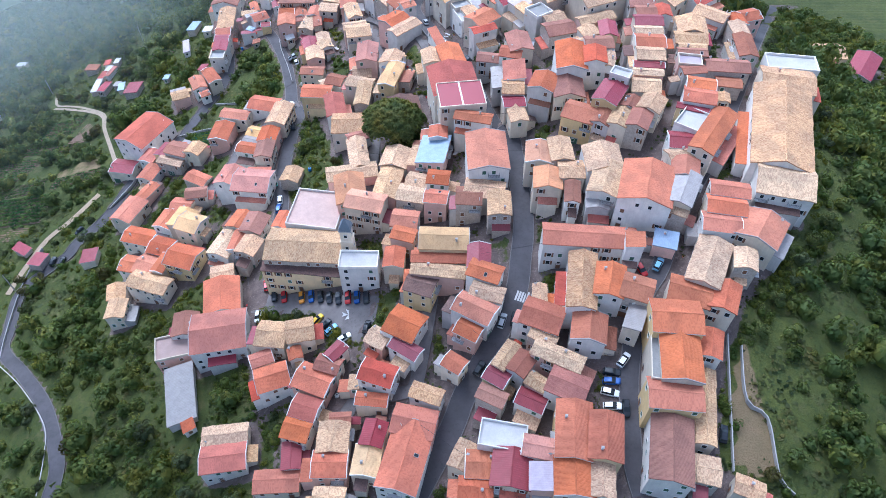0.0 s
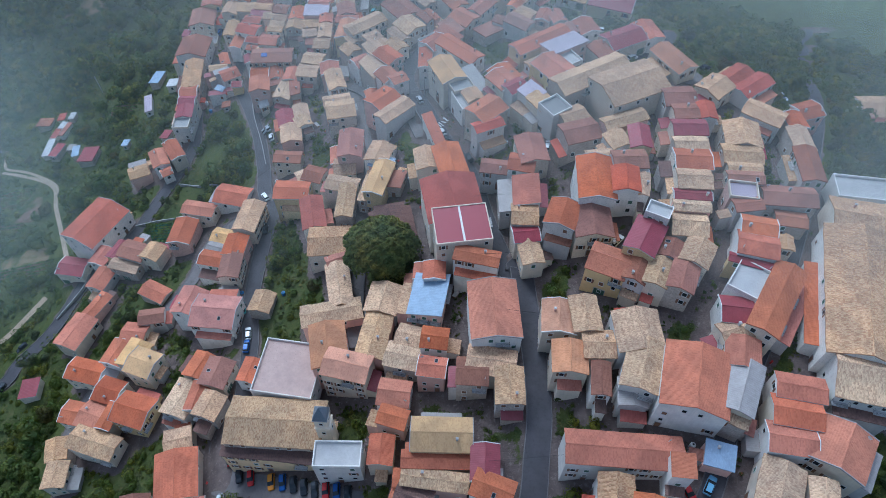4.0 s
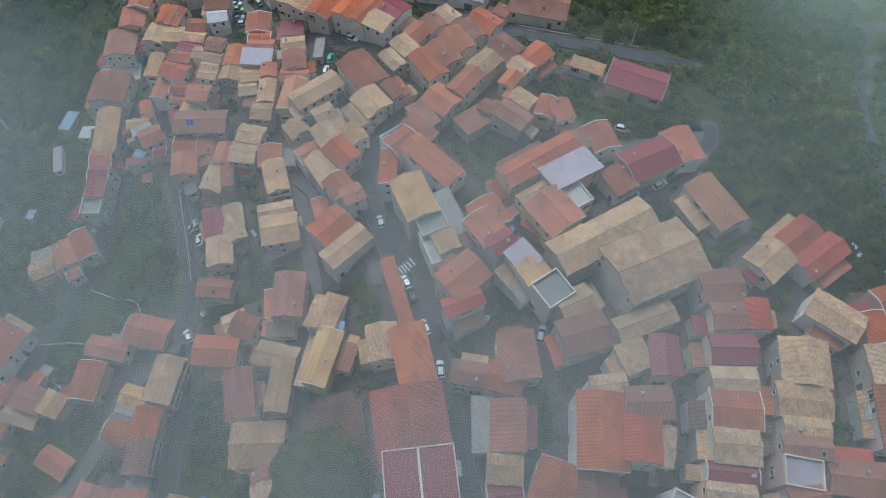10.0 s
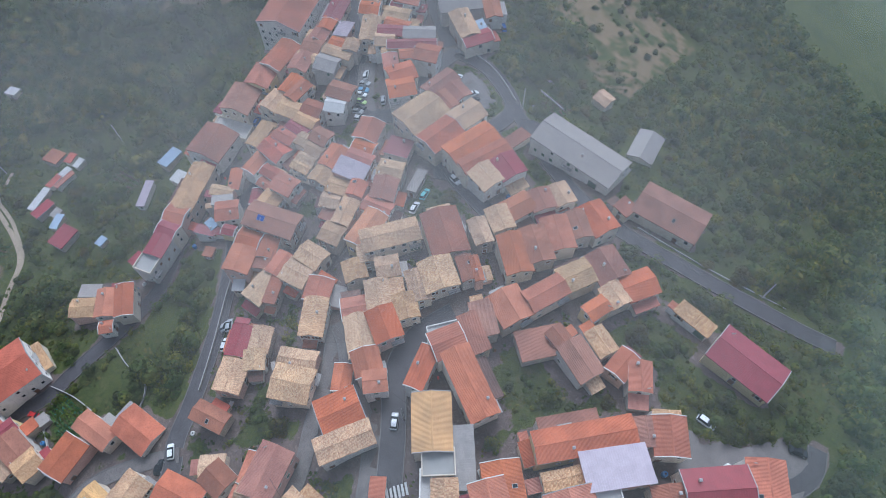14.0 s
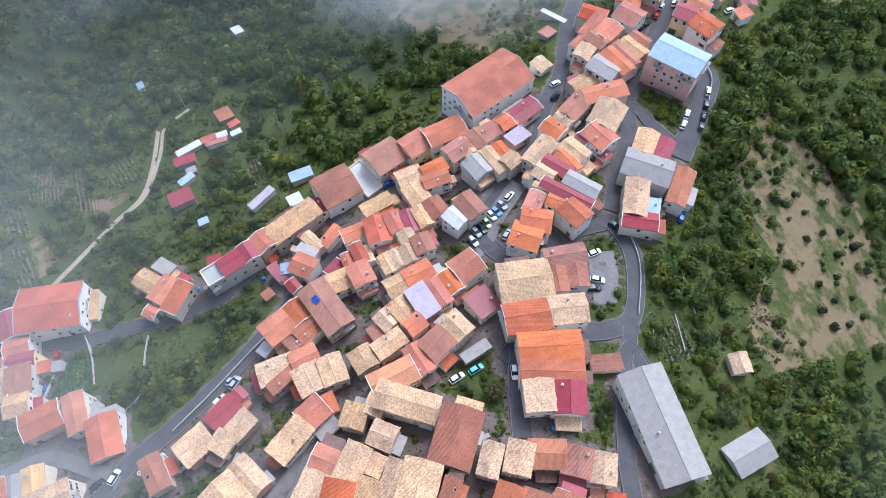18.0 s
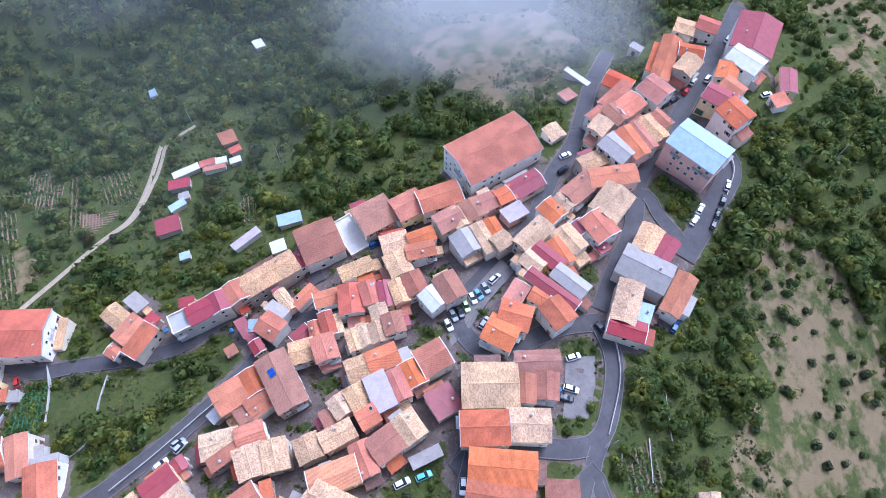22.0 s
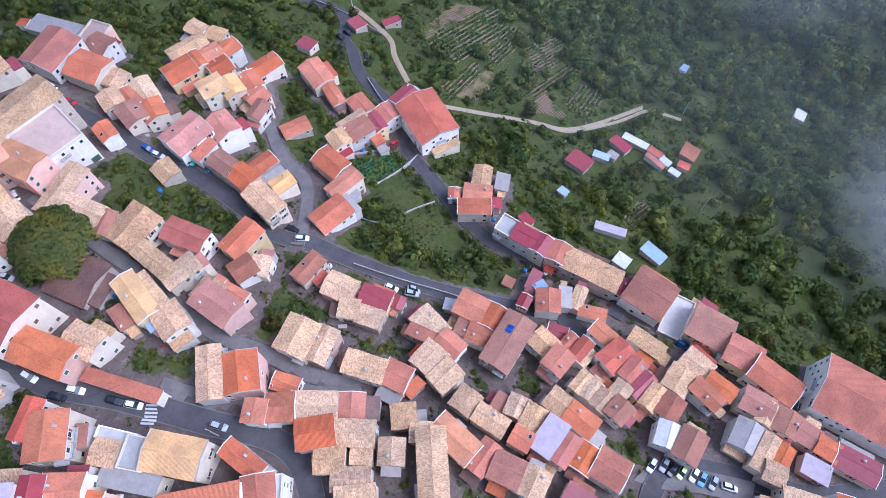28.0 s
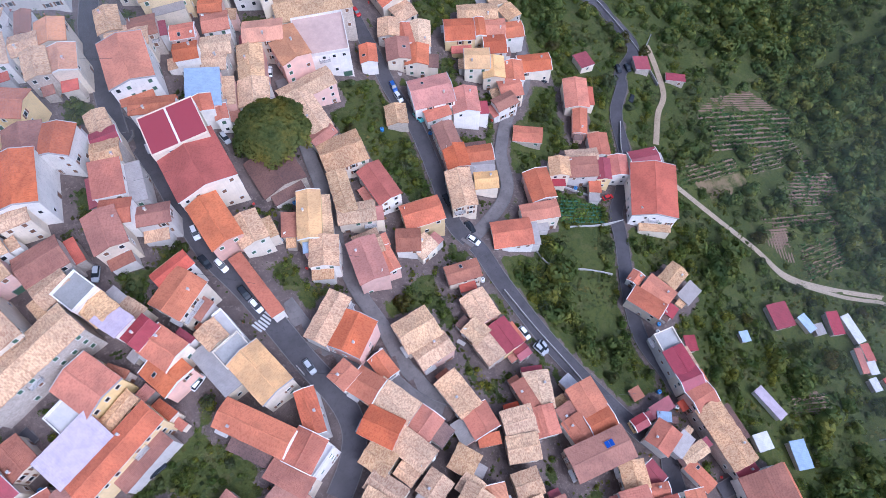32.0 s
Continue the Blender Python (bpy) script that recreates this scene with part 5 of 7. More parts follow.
# ---- the ground sheet ----
def ground_sheet():
    fx = np.arange(-250, 175, 2.2)
    fy = np.arange(-20, 470, 2.2)
    far = np.array([12, 30, 60, 110, 200, 400, 900, 2500.0])
    xs = np.r_[fx[0] - far[::-1], fx, fx[-1] + far]
    ys = np.r_[fy[0] - far[::-1], fy, fy[-1] + far]
    gx, gy = np.meshgrid(xs, ys)
    x, y = gx.ravel(), gy.ravel()
    z = hills(x, y)
    rd, rz = road_distance(x, y)
    k = np.clip((rd - 1.2) / 4.0, 0, 1)
    z = np.where(rd < 6, (rz - 0.12) * (1 - k) + z * k, z)
    hd = house_distance(x, y)
    rng = np.random.default_rng(3)
    z = z + np.where((rd > 6) & (hd > 5), rng.uniform(-0.35, 0.35, len(z)), 0)
    crowd = np.zeros(len(x))
    homes = HA[HA[:, 5] > 3.6]
    for hx, hy in homes[:, :2]:
        crowd += np.exp(-((x - hx) ** 2 + (y - hy) ** 2) / 220.0)
    reach = np.clip(0.5 + 1.1 * (crowd - 0.9), 0.7, 4.6)
    paved = np.clip(1.12 - house_distance(x, y, homes) / reach, 0, 1)
    only, _ = road_distance(x, y, PAVED_TO[-1])
    paved = np.maximum(paved, np.clip(1.0 - only / (0.9 + 0.5 * reach), 0, 1) * 0.9)
    for poly in PLAZAS:
        paved = np.where(inside(poly, x, y), 1.0, paved)
    dry = np.zeros_like(x)
    for kind, poly in FIELDS:
        m = inside(poly, x, y)
        if kind in ("grass", "garden", "net", "vines", "rows", "soil", "dry", "bare", "meadow"):
            paved = np.where(m & (hd > 1.0), 0.0, paved)
        if kind in ("dry", "bare"):
            dry = np.where(m, 0.56 if kind == "dry" else 1.0, dry)
    nx, ny = len(xs), len(ys)
    i = np.arange(nx * ny).reshape(ny, nx)
    f = np.stack([i[:-1, :-1], i[:-1, 1:], i[1:, 1:], i[1:, :-1]], -1).reshape(-1, 4)
    me = mesh_of("ground", np.stack([x, y, z], 1).tolist(), f.tolist(), [ground_material()])
    for name, values in (("paved", paved), ("dry", dry)):
        me.attributes.new(name, "FLOAT", "POINT").data.foreach_set("value", values.astype("f"))
    me.polygons.foreach_set("use_smooth", [True] * len(me.polygons))
    tagged(new("ground", me), "steep green hillside with worn paving round the houses", "ground", kind="structure")


ground_sheet()

# ---- paved squares ----
for poly in PLAZAS:
    cx, cy = poly.mean(0)
    n = 14
    v, f = [], []
    for ring in range(n + 1):
        for px_, py_ in poly:
            q = (cx + (px_ - cx) * ring / n, cy + (py_ - cy) * ring / n)
            v.append((*q, gz(*q) + 0.16))
    m = len(poly)
    for ring in range(n):
        for j in range(m):
            a, b = ring * m + j, ring * m + (j + 1) % m
            f.append((a, b, b + m, a + m) if ring else (a, b + m, a + m))
    tagged(new("pavement", mesh_of("pavement", v, f, [PAVED])), "worn grey paved yard for parking", "pavement", kind="structure")


# ---- houses ----
def window_mesh(name, shutters, pane, wd=0.95, ht=1.3):
    """A window in one piece: surround, reveal, pane and sill; shutters folded back or closed."""
    a, b, e = wd / 2, ht / 2, 0.1
    def ring(x, z0, z1, y):
        return [(-x, y, z0), (x, y, z0), (x, y, z1), (-x, y, z1)]
    v = ring(a + e, -b - e, b + e, -0.02) + ring(a + e, -b - e, b + e, 0.09) + ring(a, -b, b, 0.09) + ring(a, -b, b, 0.02)
    f, k = [], []
    for o, m in ((0, 0), (4, 0), (8, 0)):
        for i in range(4):
            j = (i + 1) % 4
            f.append((o + i, o + j, o + 4 + j, o + 4 + i))
            k.append(m)
    f.append((12, 13, 14, 15))
    k.append(1)
    if shutters:
        w2 = 0.5
        v += [(-a - e - w2, 0.07, -b - e), (-a - e - w2, 0.07, b + e), (a + e + w2, 0.07, -b - e), (a + e + w2, 0.07, b + e)]
        f += [(16, 4, 7, 17), (5, 18, 19, 6)]
        k += [2, 2]
    f = [q[::-1] for q in f]
    return mesh_of(name, v, f, [FRAME_W, pane, FRAME_B], k)


WINDOWS = [
    window_mesh("window", False, GLASS),
    window_mesh("window", True, GLASS),
    window_mesh("window", False, FRAME_G),
    window_mesh("window", False, FRAME_B),
    window_mesh("window", False, GLASS, 0.8, 1.1),
]


def door_mesh(a, h, leaf):
    """A door in one piece: jambs, lintel, recessed leaf."""
    e = 0.15
    v = [(-a - e, 0.09, 0), (-a, 0.09, 0), (-a, 0.09, h), (a, 0.09, h), (a, 0.09, 0), (a + e, 0.09, 0), (a + e, 0.09, h + e), (-a - e, 0.09, h + e)]
    v += [(-a, 0.03, 0), (-a, 0.03, h), (a, 0.03, h), (a, 0.03, 0), (-a - e, -0.02, 0), (a + e, -0.02, 0), (a + e, -0.02, h + e), (-a - e, -0.02, h + e)]
    f = [(0, 1, 2, 7), (7, 2, 3, 6), (3, 4, 5, 6), (1, 8, 9, 2), (2, 9, 10, 3), (3, 10, 11, 4), (8, 11, 10, 9), (12, 0, 7, 15), (15, 7, 6, 14), (14, 6, 5, 13)]
    return mesh_of("door", v, [q[::-1] for q in f], [CONCRETE, leaf], [0] * 6 + [1] + [0] * 3)


DOORS = [door_mesh(0.55, 2.1, FRAME_B), door_mesh(1.2, 2.3, FRAME_G), door_mesh(1.1, 2.3, FRAME_B)]
SLAB = boxes_mesh("slab", [(-1.5, 0, -0.14, 1.5, 1.0, 0.0, 0)], [CONCRETE])


def railing_mesh():
    """Bars welded under a handrail that runs round three sides."""
    path = [(-1.5, 0.05)] + [(-1.5, 0.05 + 0.3 * i) for i in range(1, 4)] + [(-1.5 + 0.2 * i, 0.97) for i in range(16)] + [(1.5, 0.95 - 0.3 * i) for i in range(1, 4)]
    v, f = [], []
    for i, (x, y) in enumerate(path):
        v += [(x - 0.02, y, 0.92), (x + 0.02, y, 0.92), (x - 0.02, y, 0.99), (x + 0.02, y, 0.99), (x - 0.02, y, 0.0), (x + 0.02, y, 0.0)]
        o = i * 6
        f += [(o, o + 1, o + 5, o + 4), (o, o + 2, o + 3, o + 1)]
        if i:
            f += [(o - 5, o, o + 2, o - 3), (o - 3, o + 2, o, o - 5)]
    return mesh_of("railing", v, f, [IRON])


RAIL = railing_mesh()


def chimney_mesh(m):
    """A stack with a spreading cap."""
    v, f = [], []
    for x, z in ((0.22, -0.9), (0.22, 0.7), (0.3, 0.74), (0.3, 0.82), (0.08, 0.95)):
        v += [(-x, -x, z), (x, -x, z), (x, x, z), (-x, x, z)]
    for r in range(4):
        for i in range(4):
            j = (i + 1) % 4
            f.append((r * 4 + i, r * 4 + j, r * 4 + 4 + j, r * 4 + 4 + i))
    f.append((16, 17, 18, 19))
    return mesh_of("chimney", v, f, [m, CONCRETE], [0] * 8 + [1] * 9)


CHIMNEYS = [chimney_mesh(m) for m in (WALL["cream"], WALL["grey"], WALL["pink"])]
SKYLIGHT = boxes_mesh("skylight", [(-0.4, -0.55, 0, 0.4, 0.55, 0.1, 0), (-0.32, -0.47, 0.1, 0.32, 0.47, 0.12, 1)], [CONCRETE, GLASS])
ROOF_WORDS = {"o": "orange clay tile", "t": "mottled straw-coloured old tile", "r": "red tile", "b": "brown tile", "p": "pale peach tile", "y": "yellow ochre tile", "d": "dark weathered tile", "k": "dusty pink tile", "m": "maroon sheet metal", "l": "pale lilac sheet metal", "g": "grey sheet", "w": "white", "u": "pale blue sheet metal"}
WALL_WORDS = {"white": "white plastered", "cream": "cream plastered", "yellow": "yellow plastered", "pink": "pink plastered", "stone": "rubble stone", "grey": "grey rendered"}
WALL_ODDS = {"t": ["stone", "stone", "cream", "pink", "cream", "white"], "o": ["white", "cream", "white", "pink", "white", "cream", "yellow"], "u": ["pink"], "w": ["white"], "l": ["white", "pink"], "y": ["yellow", "cream"], "p": ["cream", "yellow", "pink"], "k": ["white", "pink", "white"], "m": ["white", "cream", "yellow"], "d": ["stone", "yellow"], "r": ["white", "white", "cream"], "b": ["stone", "cream", "grey", "white"]}


def roof_mesh(length, width, kind, pitch, old, mat, trim, rng):
    """A tiled slab: two slopes or one, with thickness, slight unevenness and a ridge cap."""
    nx = max(2, int(length / 1.1))
    cuts = [-1, -0.66, -0.33, 0, 0.33, 0.66, 1]
    rise = math.tan(radians(pitch)) * width / 2
    v, uv2 = [], []
    jag = 0.09 if old else 0.03
    for i in range(nx + 1):
        x = -length / 2 + length * i / nx
        sag = -0.12 * math.sin(math.pi * i / nx) if old else 0.0
        for c in cuts:
            z = rise * (1 - abs(c)) if kind == "g" else rise * (1 - c)
            e = rng.uniform(-jag, jag)
            v.append((x + (rng.uniform(-jag, jag) if i in (0, nx) else 0), c * width / 2 + (rng.uniform(-jag, jag) if abs(c) == 1 else 0), z + e + sag * (1 - abs(c))))
            uv2.append((x, c * width / 2 if kind == "s" else abs(c) * width / 2 + (50 if c < 0 else 0)))
    k = len(cuts)
    f, uvs = [], []
    for i in range(nx):
        for j in range(k - 1):
            q = (i * k + j, (i + 1) * k + j, (i + 1) * k + j + 1, i * k + j + 1)
            f.append(q)
            off = 50 if kind == "g" and j < 3 else 0
            uvs += [(uv2[a][0], (abs(uv2[a][1] - off) if uv2[a][1] > 40 else uv2[a][1]) + off) for a in q]
    n = len(v)
    v += [(a[0], a[1], a[2] - 0.26) for a in v]
    ring = [j for j in range(k)] + [i * k + k - 1 for i in range(1, nx + 1)] + [nx * k + j for j in range(k - 2, -1, -1)] + [i * k for i in range(nx - 1, 0, -1)]
    for a, b in zip(ring, ring[1:] + ring[:1]):
        q = (a, b, b + n, a + n)
        f.append(q)
        uvs += [(v[c][0] * 0.2, v[c][2]) for c in q]
    if kind == "g":
        for i in range(nx):
            a, b = v[i * k + 3], v[(i + 1) * k + 3]
            o = len(v)
            v += [(a[0], -0.16, a[2] - 0.01), (a[0], 0, a[2] + 0.09), (a[0], 0.16, a[2] - 0.01), (b[0], -0.16, b[2] - 0.01), (b[0], 0, b[2] + 0.09), (b[0], 0.16, b[2] - 0.01)]
            for q in ((o, o + 3, o + 4, o + 1), (o + 1, o + 4, o + 5, o + 2)):
                f.append(q)
                uvs += [(v[c][1], v[c][0]) for c in q]
    edge = FRAME_W if trim else mat
    k0 = nx * (k - 1)
    return mesh_of("roof", v, f, [mat, edge], [0] * k0 + [1] * len(ring) + [0] * (len(f) - k0 - len(ring)), uvs)


def verge_mesh(width, rise):
    """A pale mortar band along one gable end of a roof."""
    v, f = [], []
    for y, z in ((-width / 2, 0.0), (0, rise), (width / 2, 0.0)):
        v += [(-0.12, y, z - 0.05), (-0.12, y, z + 0.1), (0.04, y, z + 0.1), (0.04, y, z - 0.3)]
    for r in (0, 4):
        for i in range(3):
            f.append((r + i, r + i + 1, r + 5 + i, r + 4 + i))
    f += [(0, 1, 2, 3), (11, 10, 9, 8)]
    return mesh_of("verge", v, f, [CONCRETE if rise > 1.2 else FRAME_W])


def annex_mesh(wide, deep, low, top, mat):
    """Walls of a low lean-to against a house, with a door-sized recess in the front."""
    x, y0, y1 = wide / 2, -0.3, deep
    s = top - 0.13 * deep
    v = [(-x, y0, low), (x, y0, low), (x, y1, low), (-x, y1, low), (-x, y0, top), (x, y0, top), (x, y1, s), (-x, y1, s)]
    f = [(1, 2, 6, 5), (3, 0, 4, 7), (2, 3, 7, 6), (4, 5, 6, 7)]
    return mesh_of("annex_wall", v, f, [mat])


def annex_roof_mesh(wide, deep, top, mat, rng):
    """A thin sloping roof slab with an uneven eave."""
    n = max(2, int(wide / 1.0))
    v, f, uvs = [], [], []
    for i in range(n + 1):
        x = -wide / 2 - 0.15 + (wide + 0.3) * i / n
        for y in (0.02, deep * 0.5, deep + 0.25):
            v.append((x, y + (rng.uniform(-0.05, 0.05) if y > deep else 0), top - 0.13 * y + 0.1 + rng.uniform(-0.03, 0.03)))
    k = len(v)
    v += [(a, b, c - 0.16) for a, b, c in v]
    for i in range(n):
        for j in (0, 1):
            q = (i * 3 + j, (i + 1) * 3 + j, (i + 1) * 3 + j + 1, i * 3 + j + 1)
            f.append(q)
            uvs += [(v[a][0], v[a][1]) for a in q]
    ring = [0, 1, 2] + [i * 3 + 2 for i in range(1, n + 1)] + [n * 3 + 1, n * 3] + [i * 3 for i in range(n - 1, 0, -1)]
    for a, b in zip(ring, ring[1:] + ring[:1]):
        f.append((b, a, a + k, b + k))
        uvs += [(v[c][0] * 0.2, v[c][2]) for c in f[-1]]
    return mesh_of("annex_roof", v, f, [mat], None, uvs)


def dish_mesh():
    """A shallow dish on a bent arm."""
    v = [(0, 0.08, 0.55)] + [(math.cos(i / 10 * 6.2832) * 0.45, -0.04, 0.55 + math.sin(i / 10 * 6.2832) * 0.45) for i in range(10)]
    f = [(0, 1 + (i + 1) % 10, 1 + i) for i in range(10)]
    o = len(v)
    v += [(-0.03, 0.05, -0.3), (0.03, 0.05, -0.3), (0.03, 0.1, -0.3), (-0.03, 0.1, -0.3), (-0.03, 0.05, 0.55), (0.03, 0.05, 0.55), (0.03, 0.1, 0.55), (-0.03, 0.1, 0.55)]
    f += [(o, o + 1, o + 5, o + 4), (o + 1, o + 2, o + 6, o + 5), (o + 2, o + 3, o + 7, o + 6), (o + 3, o, o + 4, o + 7)]
    return mesh_of("satellite_dish", v, f, [FRAME_W])


DISH = dish_mesh()


def free_at(x, y, z, me_index):
    """Whether no other house stands at that place up to that height."""
    dx, dy = x - HA[:, 0], y - HA[:, 1]
    c, s = np.cos(np.radians(HA[:, 4])), np.sin(np.radians(HA[:, 4]))
    hit = (np.abs(dx * c + dy * s) < HA[:, 2] / 2) & (np.abs(dy * c - dx * s) < HA[:, 3] / 2) & (HZ + HA[:, 5] > z - 0.6)
    hit[me_index] = False
    return not hit.any()


def build_house(n):
    x, y, length, width, turn, height, colour, kind = HOUSES[n]
    rng = random.Random(n * 7 + 1)
    base = HZ[n]
    wall = rng.choice(WALL_ODDS.get(colour, ["white", "cream", "grey"]))
    small = height < 4.0
    if small and colour != "t":
        wall = rng.choice(["grey", "white", "cream", "stone"])
    c, s = math.cos(radians(turn)), math.sin(radians(turn))
    corners = [(x + a * c - b * s, y + a * s + b * c) for a in (-length / 2, length / 2) for b in (-width / 2, width / 2)]
    low = min(gz(*q) for q in corners) - base - 1.2
    low = min(low, -0.6)
    noun = "shed" if small else "cottage" if height < 6.6 and kind != "f" and wall != "stone" else "stone_house" if wall == "stone" else "terraced_house" if kind == "f" else "house"
    thing = new(noun)
    thing.matrix_basis = pose(x, y, base, 0, 0, turn)
    what = "low outbuilding" if small else "village house"
    shape = {"g": "gabled", "s": "lean-to", "f": "flat terrace"}[kind]
    tagged(thing, f"{WALL_WORDS[wall]} {what} with {ROOF_WORDS[colour]} {shape} roof", noun.replace("_", " "), "outbuildings of the village" if small else "houses of the village")
    inset = 0.0 if kind == "f" else 0.28
    a, b = length / 2 - inset, width / 2 - inset
    pitch = rng.uniform(15, 20) if kind == "g" else 9
    rise = math.tan(radians(pitch)) * width / 2
    h = height
    if kind == "g":
        t = rise * (b / (width / 2))
        g0 = h + rise - t - 0.36
        v = [(-a, -b, low), (a, -b, low), (a, b, low), (-a, b, low), (-a, -b, g0), (a, -b, g0), (a, b, g0), (-a, b, g0), (-a, 0, h + rise - 0.38), (a, 0, h + rise - 0.38)]
        f = [(0, 1, 5, 4), (2, 3, 7, 6), (1, 2, 6, 9, 5), (3, 0, 4, 8, 7), (4, 5, 9, 8), (6, 7, 8, 9)]
    elif kind == "s":
        hi = h + 2 * rise
        v = [(-a, -b, low), (a, -b, low), (a, b, low), (-a, b, low), (-a, -b, hi - 0.45), (a, -b, hi - 0.45), (a, b, h - 0.25), (-a, b, h - 0.25)]
        f = [(0, 1, 5, 4), (2, 3, 7, 6), (1, 2, 6, 5), (3, 0, 4, 7), (4, 5, 6, 7)]
    else:
        v = [(-a, -b, low), (a, -b, low), (a, b, low), (-a, b, low), (-a, -b, h), (a, -b, h), (a, b, h), (-a, b, h)]
        f = [(0, 1, 5, 4), (2, 3, 7, 6), (1, 2, 6, 5), (3, 0, 4, 7), (4, 5, 6, 7)]
    part("wall", mesh_of("wall", v, f, [WALL[wall]]), thing)
    if kind == "f":
        part("terrace", boxes_mesh("terrace", [(-a + 0.2, -b + 0.2, h - 0.1, a - 0.2, b - 0.2, h + 0.05, 0)], [TERRACE.get(colour, TERRACE["g"])]), thing)
        tk, ph = 0.22, 0.3 if colour == "m" else 0.75
        if colour == "m":
            part("gutter_strip", boxes_mesh("gutter_strip", [(-0.25, -b + tk, h + 0.05, 0.25, b - tk, h + 0.2, 0)], [WALL["white"]]), thing, None, "white raised gutter strip")
        part("parapet", boxes_mesh("parapet", [(-a - 0.02, -b - 0.02, h - 0.2, a + 0.02, -b + tk, h + ph, 0), (-a - 0.02, b - tk, h - 0.2, a + 0.02, b + 0.02, h + ph, 0), (-a - 0.02, -b + tk, h - 0.2, -a + tk, b - tk, h + ph, 0), (a - tk, -b + tk, h - 0.2, a + 0.02, b - tk, h + ph, 0)], [WALL["white"] if wall == "white" else WALL["cream"]]), thing)
    else:
        me = roof_mesh(length, width, kind, pitch, colour in "td", ROOF[colour], colour in "orkmp" and rng.random() < 0.5, rng)
        part("roof", me, thing, pose(0, 0, h), ROOF_WORDS[colour] + " roof")
        if kind == "g" and colour in "orkmpy" and rng.random() < 0.4:
            band = verge_mesh(width, rise)
            for end in (0, 180):
                part("verge", band, thing, pose(0, 0, h, 0, 0, end) @ pose(length / 2, 0, 0), "pale mortar verge")
        if not small and rng.random() < 0.13:
            dy = rng.choice((-1, 1)) * 0.3 * width
            part("satellite_dish", DISH, thing, pose(rng.choice((-1, 1)) * 0.38 * length, dy, h + (rise * (1 - abs(dy) / width * 2) if kind == "g" else rise * (1 - 2 * dy / width)) + 0.15, 0, 0, rng.uniform(0, 360) - turn))
        if not small and rng.random() < 0.3:
            cx, cy = rng.uniform(-0.35, 0.35) * length, rng.choice((-1, 1)) * rng.uniform(0.1, 0.3) * width
            part("chimney", rng.choice(CHIMNEYS), thing, pose(cx, cy, h + rise * (1 - abs(cy) / width * 2) + 0.1))
        if not small and kind == "g" and colour in "orbk" and rng.random() < 0.08:
            cy = rng.choice((-1, 1)) * 0.25 * width
            part("skylight", SKYLIGHT, thing, pose(rng.uniform(-0.3, 0.3) * length, cy, h + rise * 0.5 + 0.02, math.copysign(pitch, -cy)))
    if not small and kind != "f" and rng.random() < 0.8:
        sides = [(0, b, a), (180, b, a), (90, a, b), (270, a, b)]
        rng.shuffle(sides)
        for turn_w, half, along in sides:
            r = radians(turn_w)
            out, tang = Vector((-math.sin(r), math.cos(r))), Vector((math.cos(r), math.sin(r)))
            wide, deep, slide = along * rng.uniform(0.9, 1.8), rng.uniform(1.6, 3.0), rng.uniform(-0.2, 0.2) * along
            spots = []
            for du in (-0.5, 0, 0.5):
                for dv in (0.4, 1.0):
                    p = out * (half + deep * dv) + tang * (slide + wide * du)
                    spots.append((x + p.x * c - p.y * s, y + p.x * s + p.y * c))
            if road_distance(*np.array(spots).T)[0].min() < 0.4 or not all(free_at(*q, -1e3, n) for q in spots):
                continue
            if any(inside(poly, np.array([q[0] for q in spots]), np.array([q[1] for q in spots])).any() for poly in PLAZAS):
                continue
            ground = [gz(*q) - base for q in spots]
            top = min(h - 0.6, max(max(ground) + 2.4, h * rng.uniform(0.4, 0.7)))
            if top < max(ground) + 1.8:
                continue
            m = pose(*(out * half + tang * slide), 0, 0, 0, turn_w)
            annex = part("annex_wall", annex_mesh(wide, deep, min(ground) - 1.0, top, WALL[rng.choice([wall, wall, "cream", "grey"])]), thing, m)
            tone = rng.choice(["t", "o", "b", "m", "r", "g", "d", "k", "t"])
            part("annex_roof", annex_roof_mesh(wide, deep, top, ROOF[tone], rng), annex, None, ROOF_WORDS[tone] + " lean-to roof")
            break
    # openings on the four sides
    style = rng.choice(range(5))
    doors = 0
    for turn_w, half, along in ((0, b, a), (180, b, a), (90, a, b), (270, a, b)):
        r = radians(turn_w)
        ox, oy = math.sin(-r + math.pi) * half, -math.cos(r + math.pi) * half
        out = Vector((-math.sin(r), math.cos(r)))
        tang = Vector((math.cos(r), math.sin(r)))
        count = max(1, int(along * 2 / 2.6))
        for i in range(count):
            u = (i + 0.5) / count * 2 - 1
            p = out * half + tang * (u * along * 0.96)
            q = (x + (p.x + out.x) * c - (p.y + out.y) * s, y + (p.x + out.x) * s + (p.y + out.y) * c)
            floor = gz(*q) - base
            z = h - (1.35 if not small else 1.2)
            top = True
            while z - 1.1 > floor and z > floor + 1.2:
                west = out.x * c - out.y * s < -0.6
                if rng.random() < (0.2 if west else 0.58 if not small else 0.3) and free_at(q[0], q[1], base + z, n):
                    m = pose(p.x, p.y, z, 0, 0, turn_w)
                    part("window", WINDOWS[style if rng.random() < 0.8 else rng.choice(range(5))], thing, m)
                    if height > 6.0 and top and rng.random() < (0.7 if colour == "u" else 0.13) and count > 1:
                        mb = pose(p.x, p.y, z - 1.0, 0, 0, turn_w)
                        bal = part("balcony", SLAB, thing, mb)
                        part("railing", RAIL, bal)
                top = False
                z -= 2.95
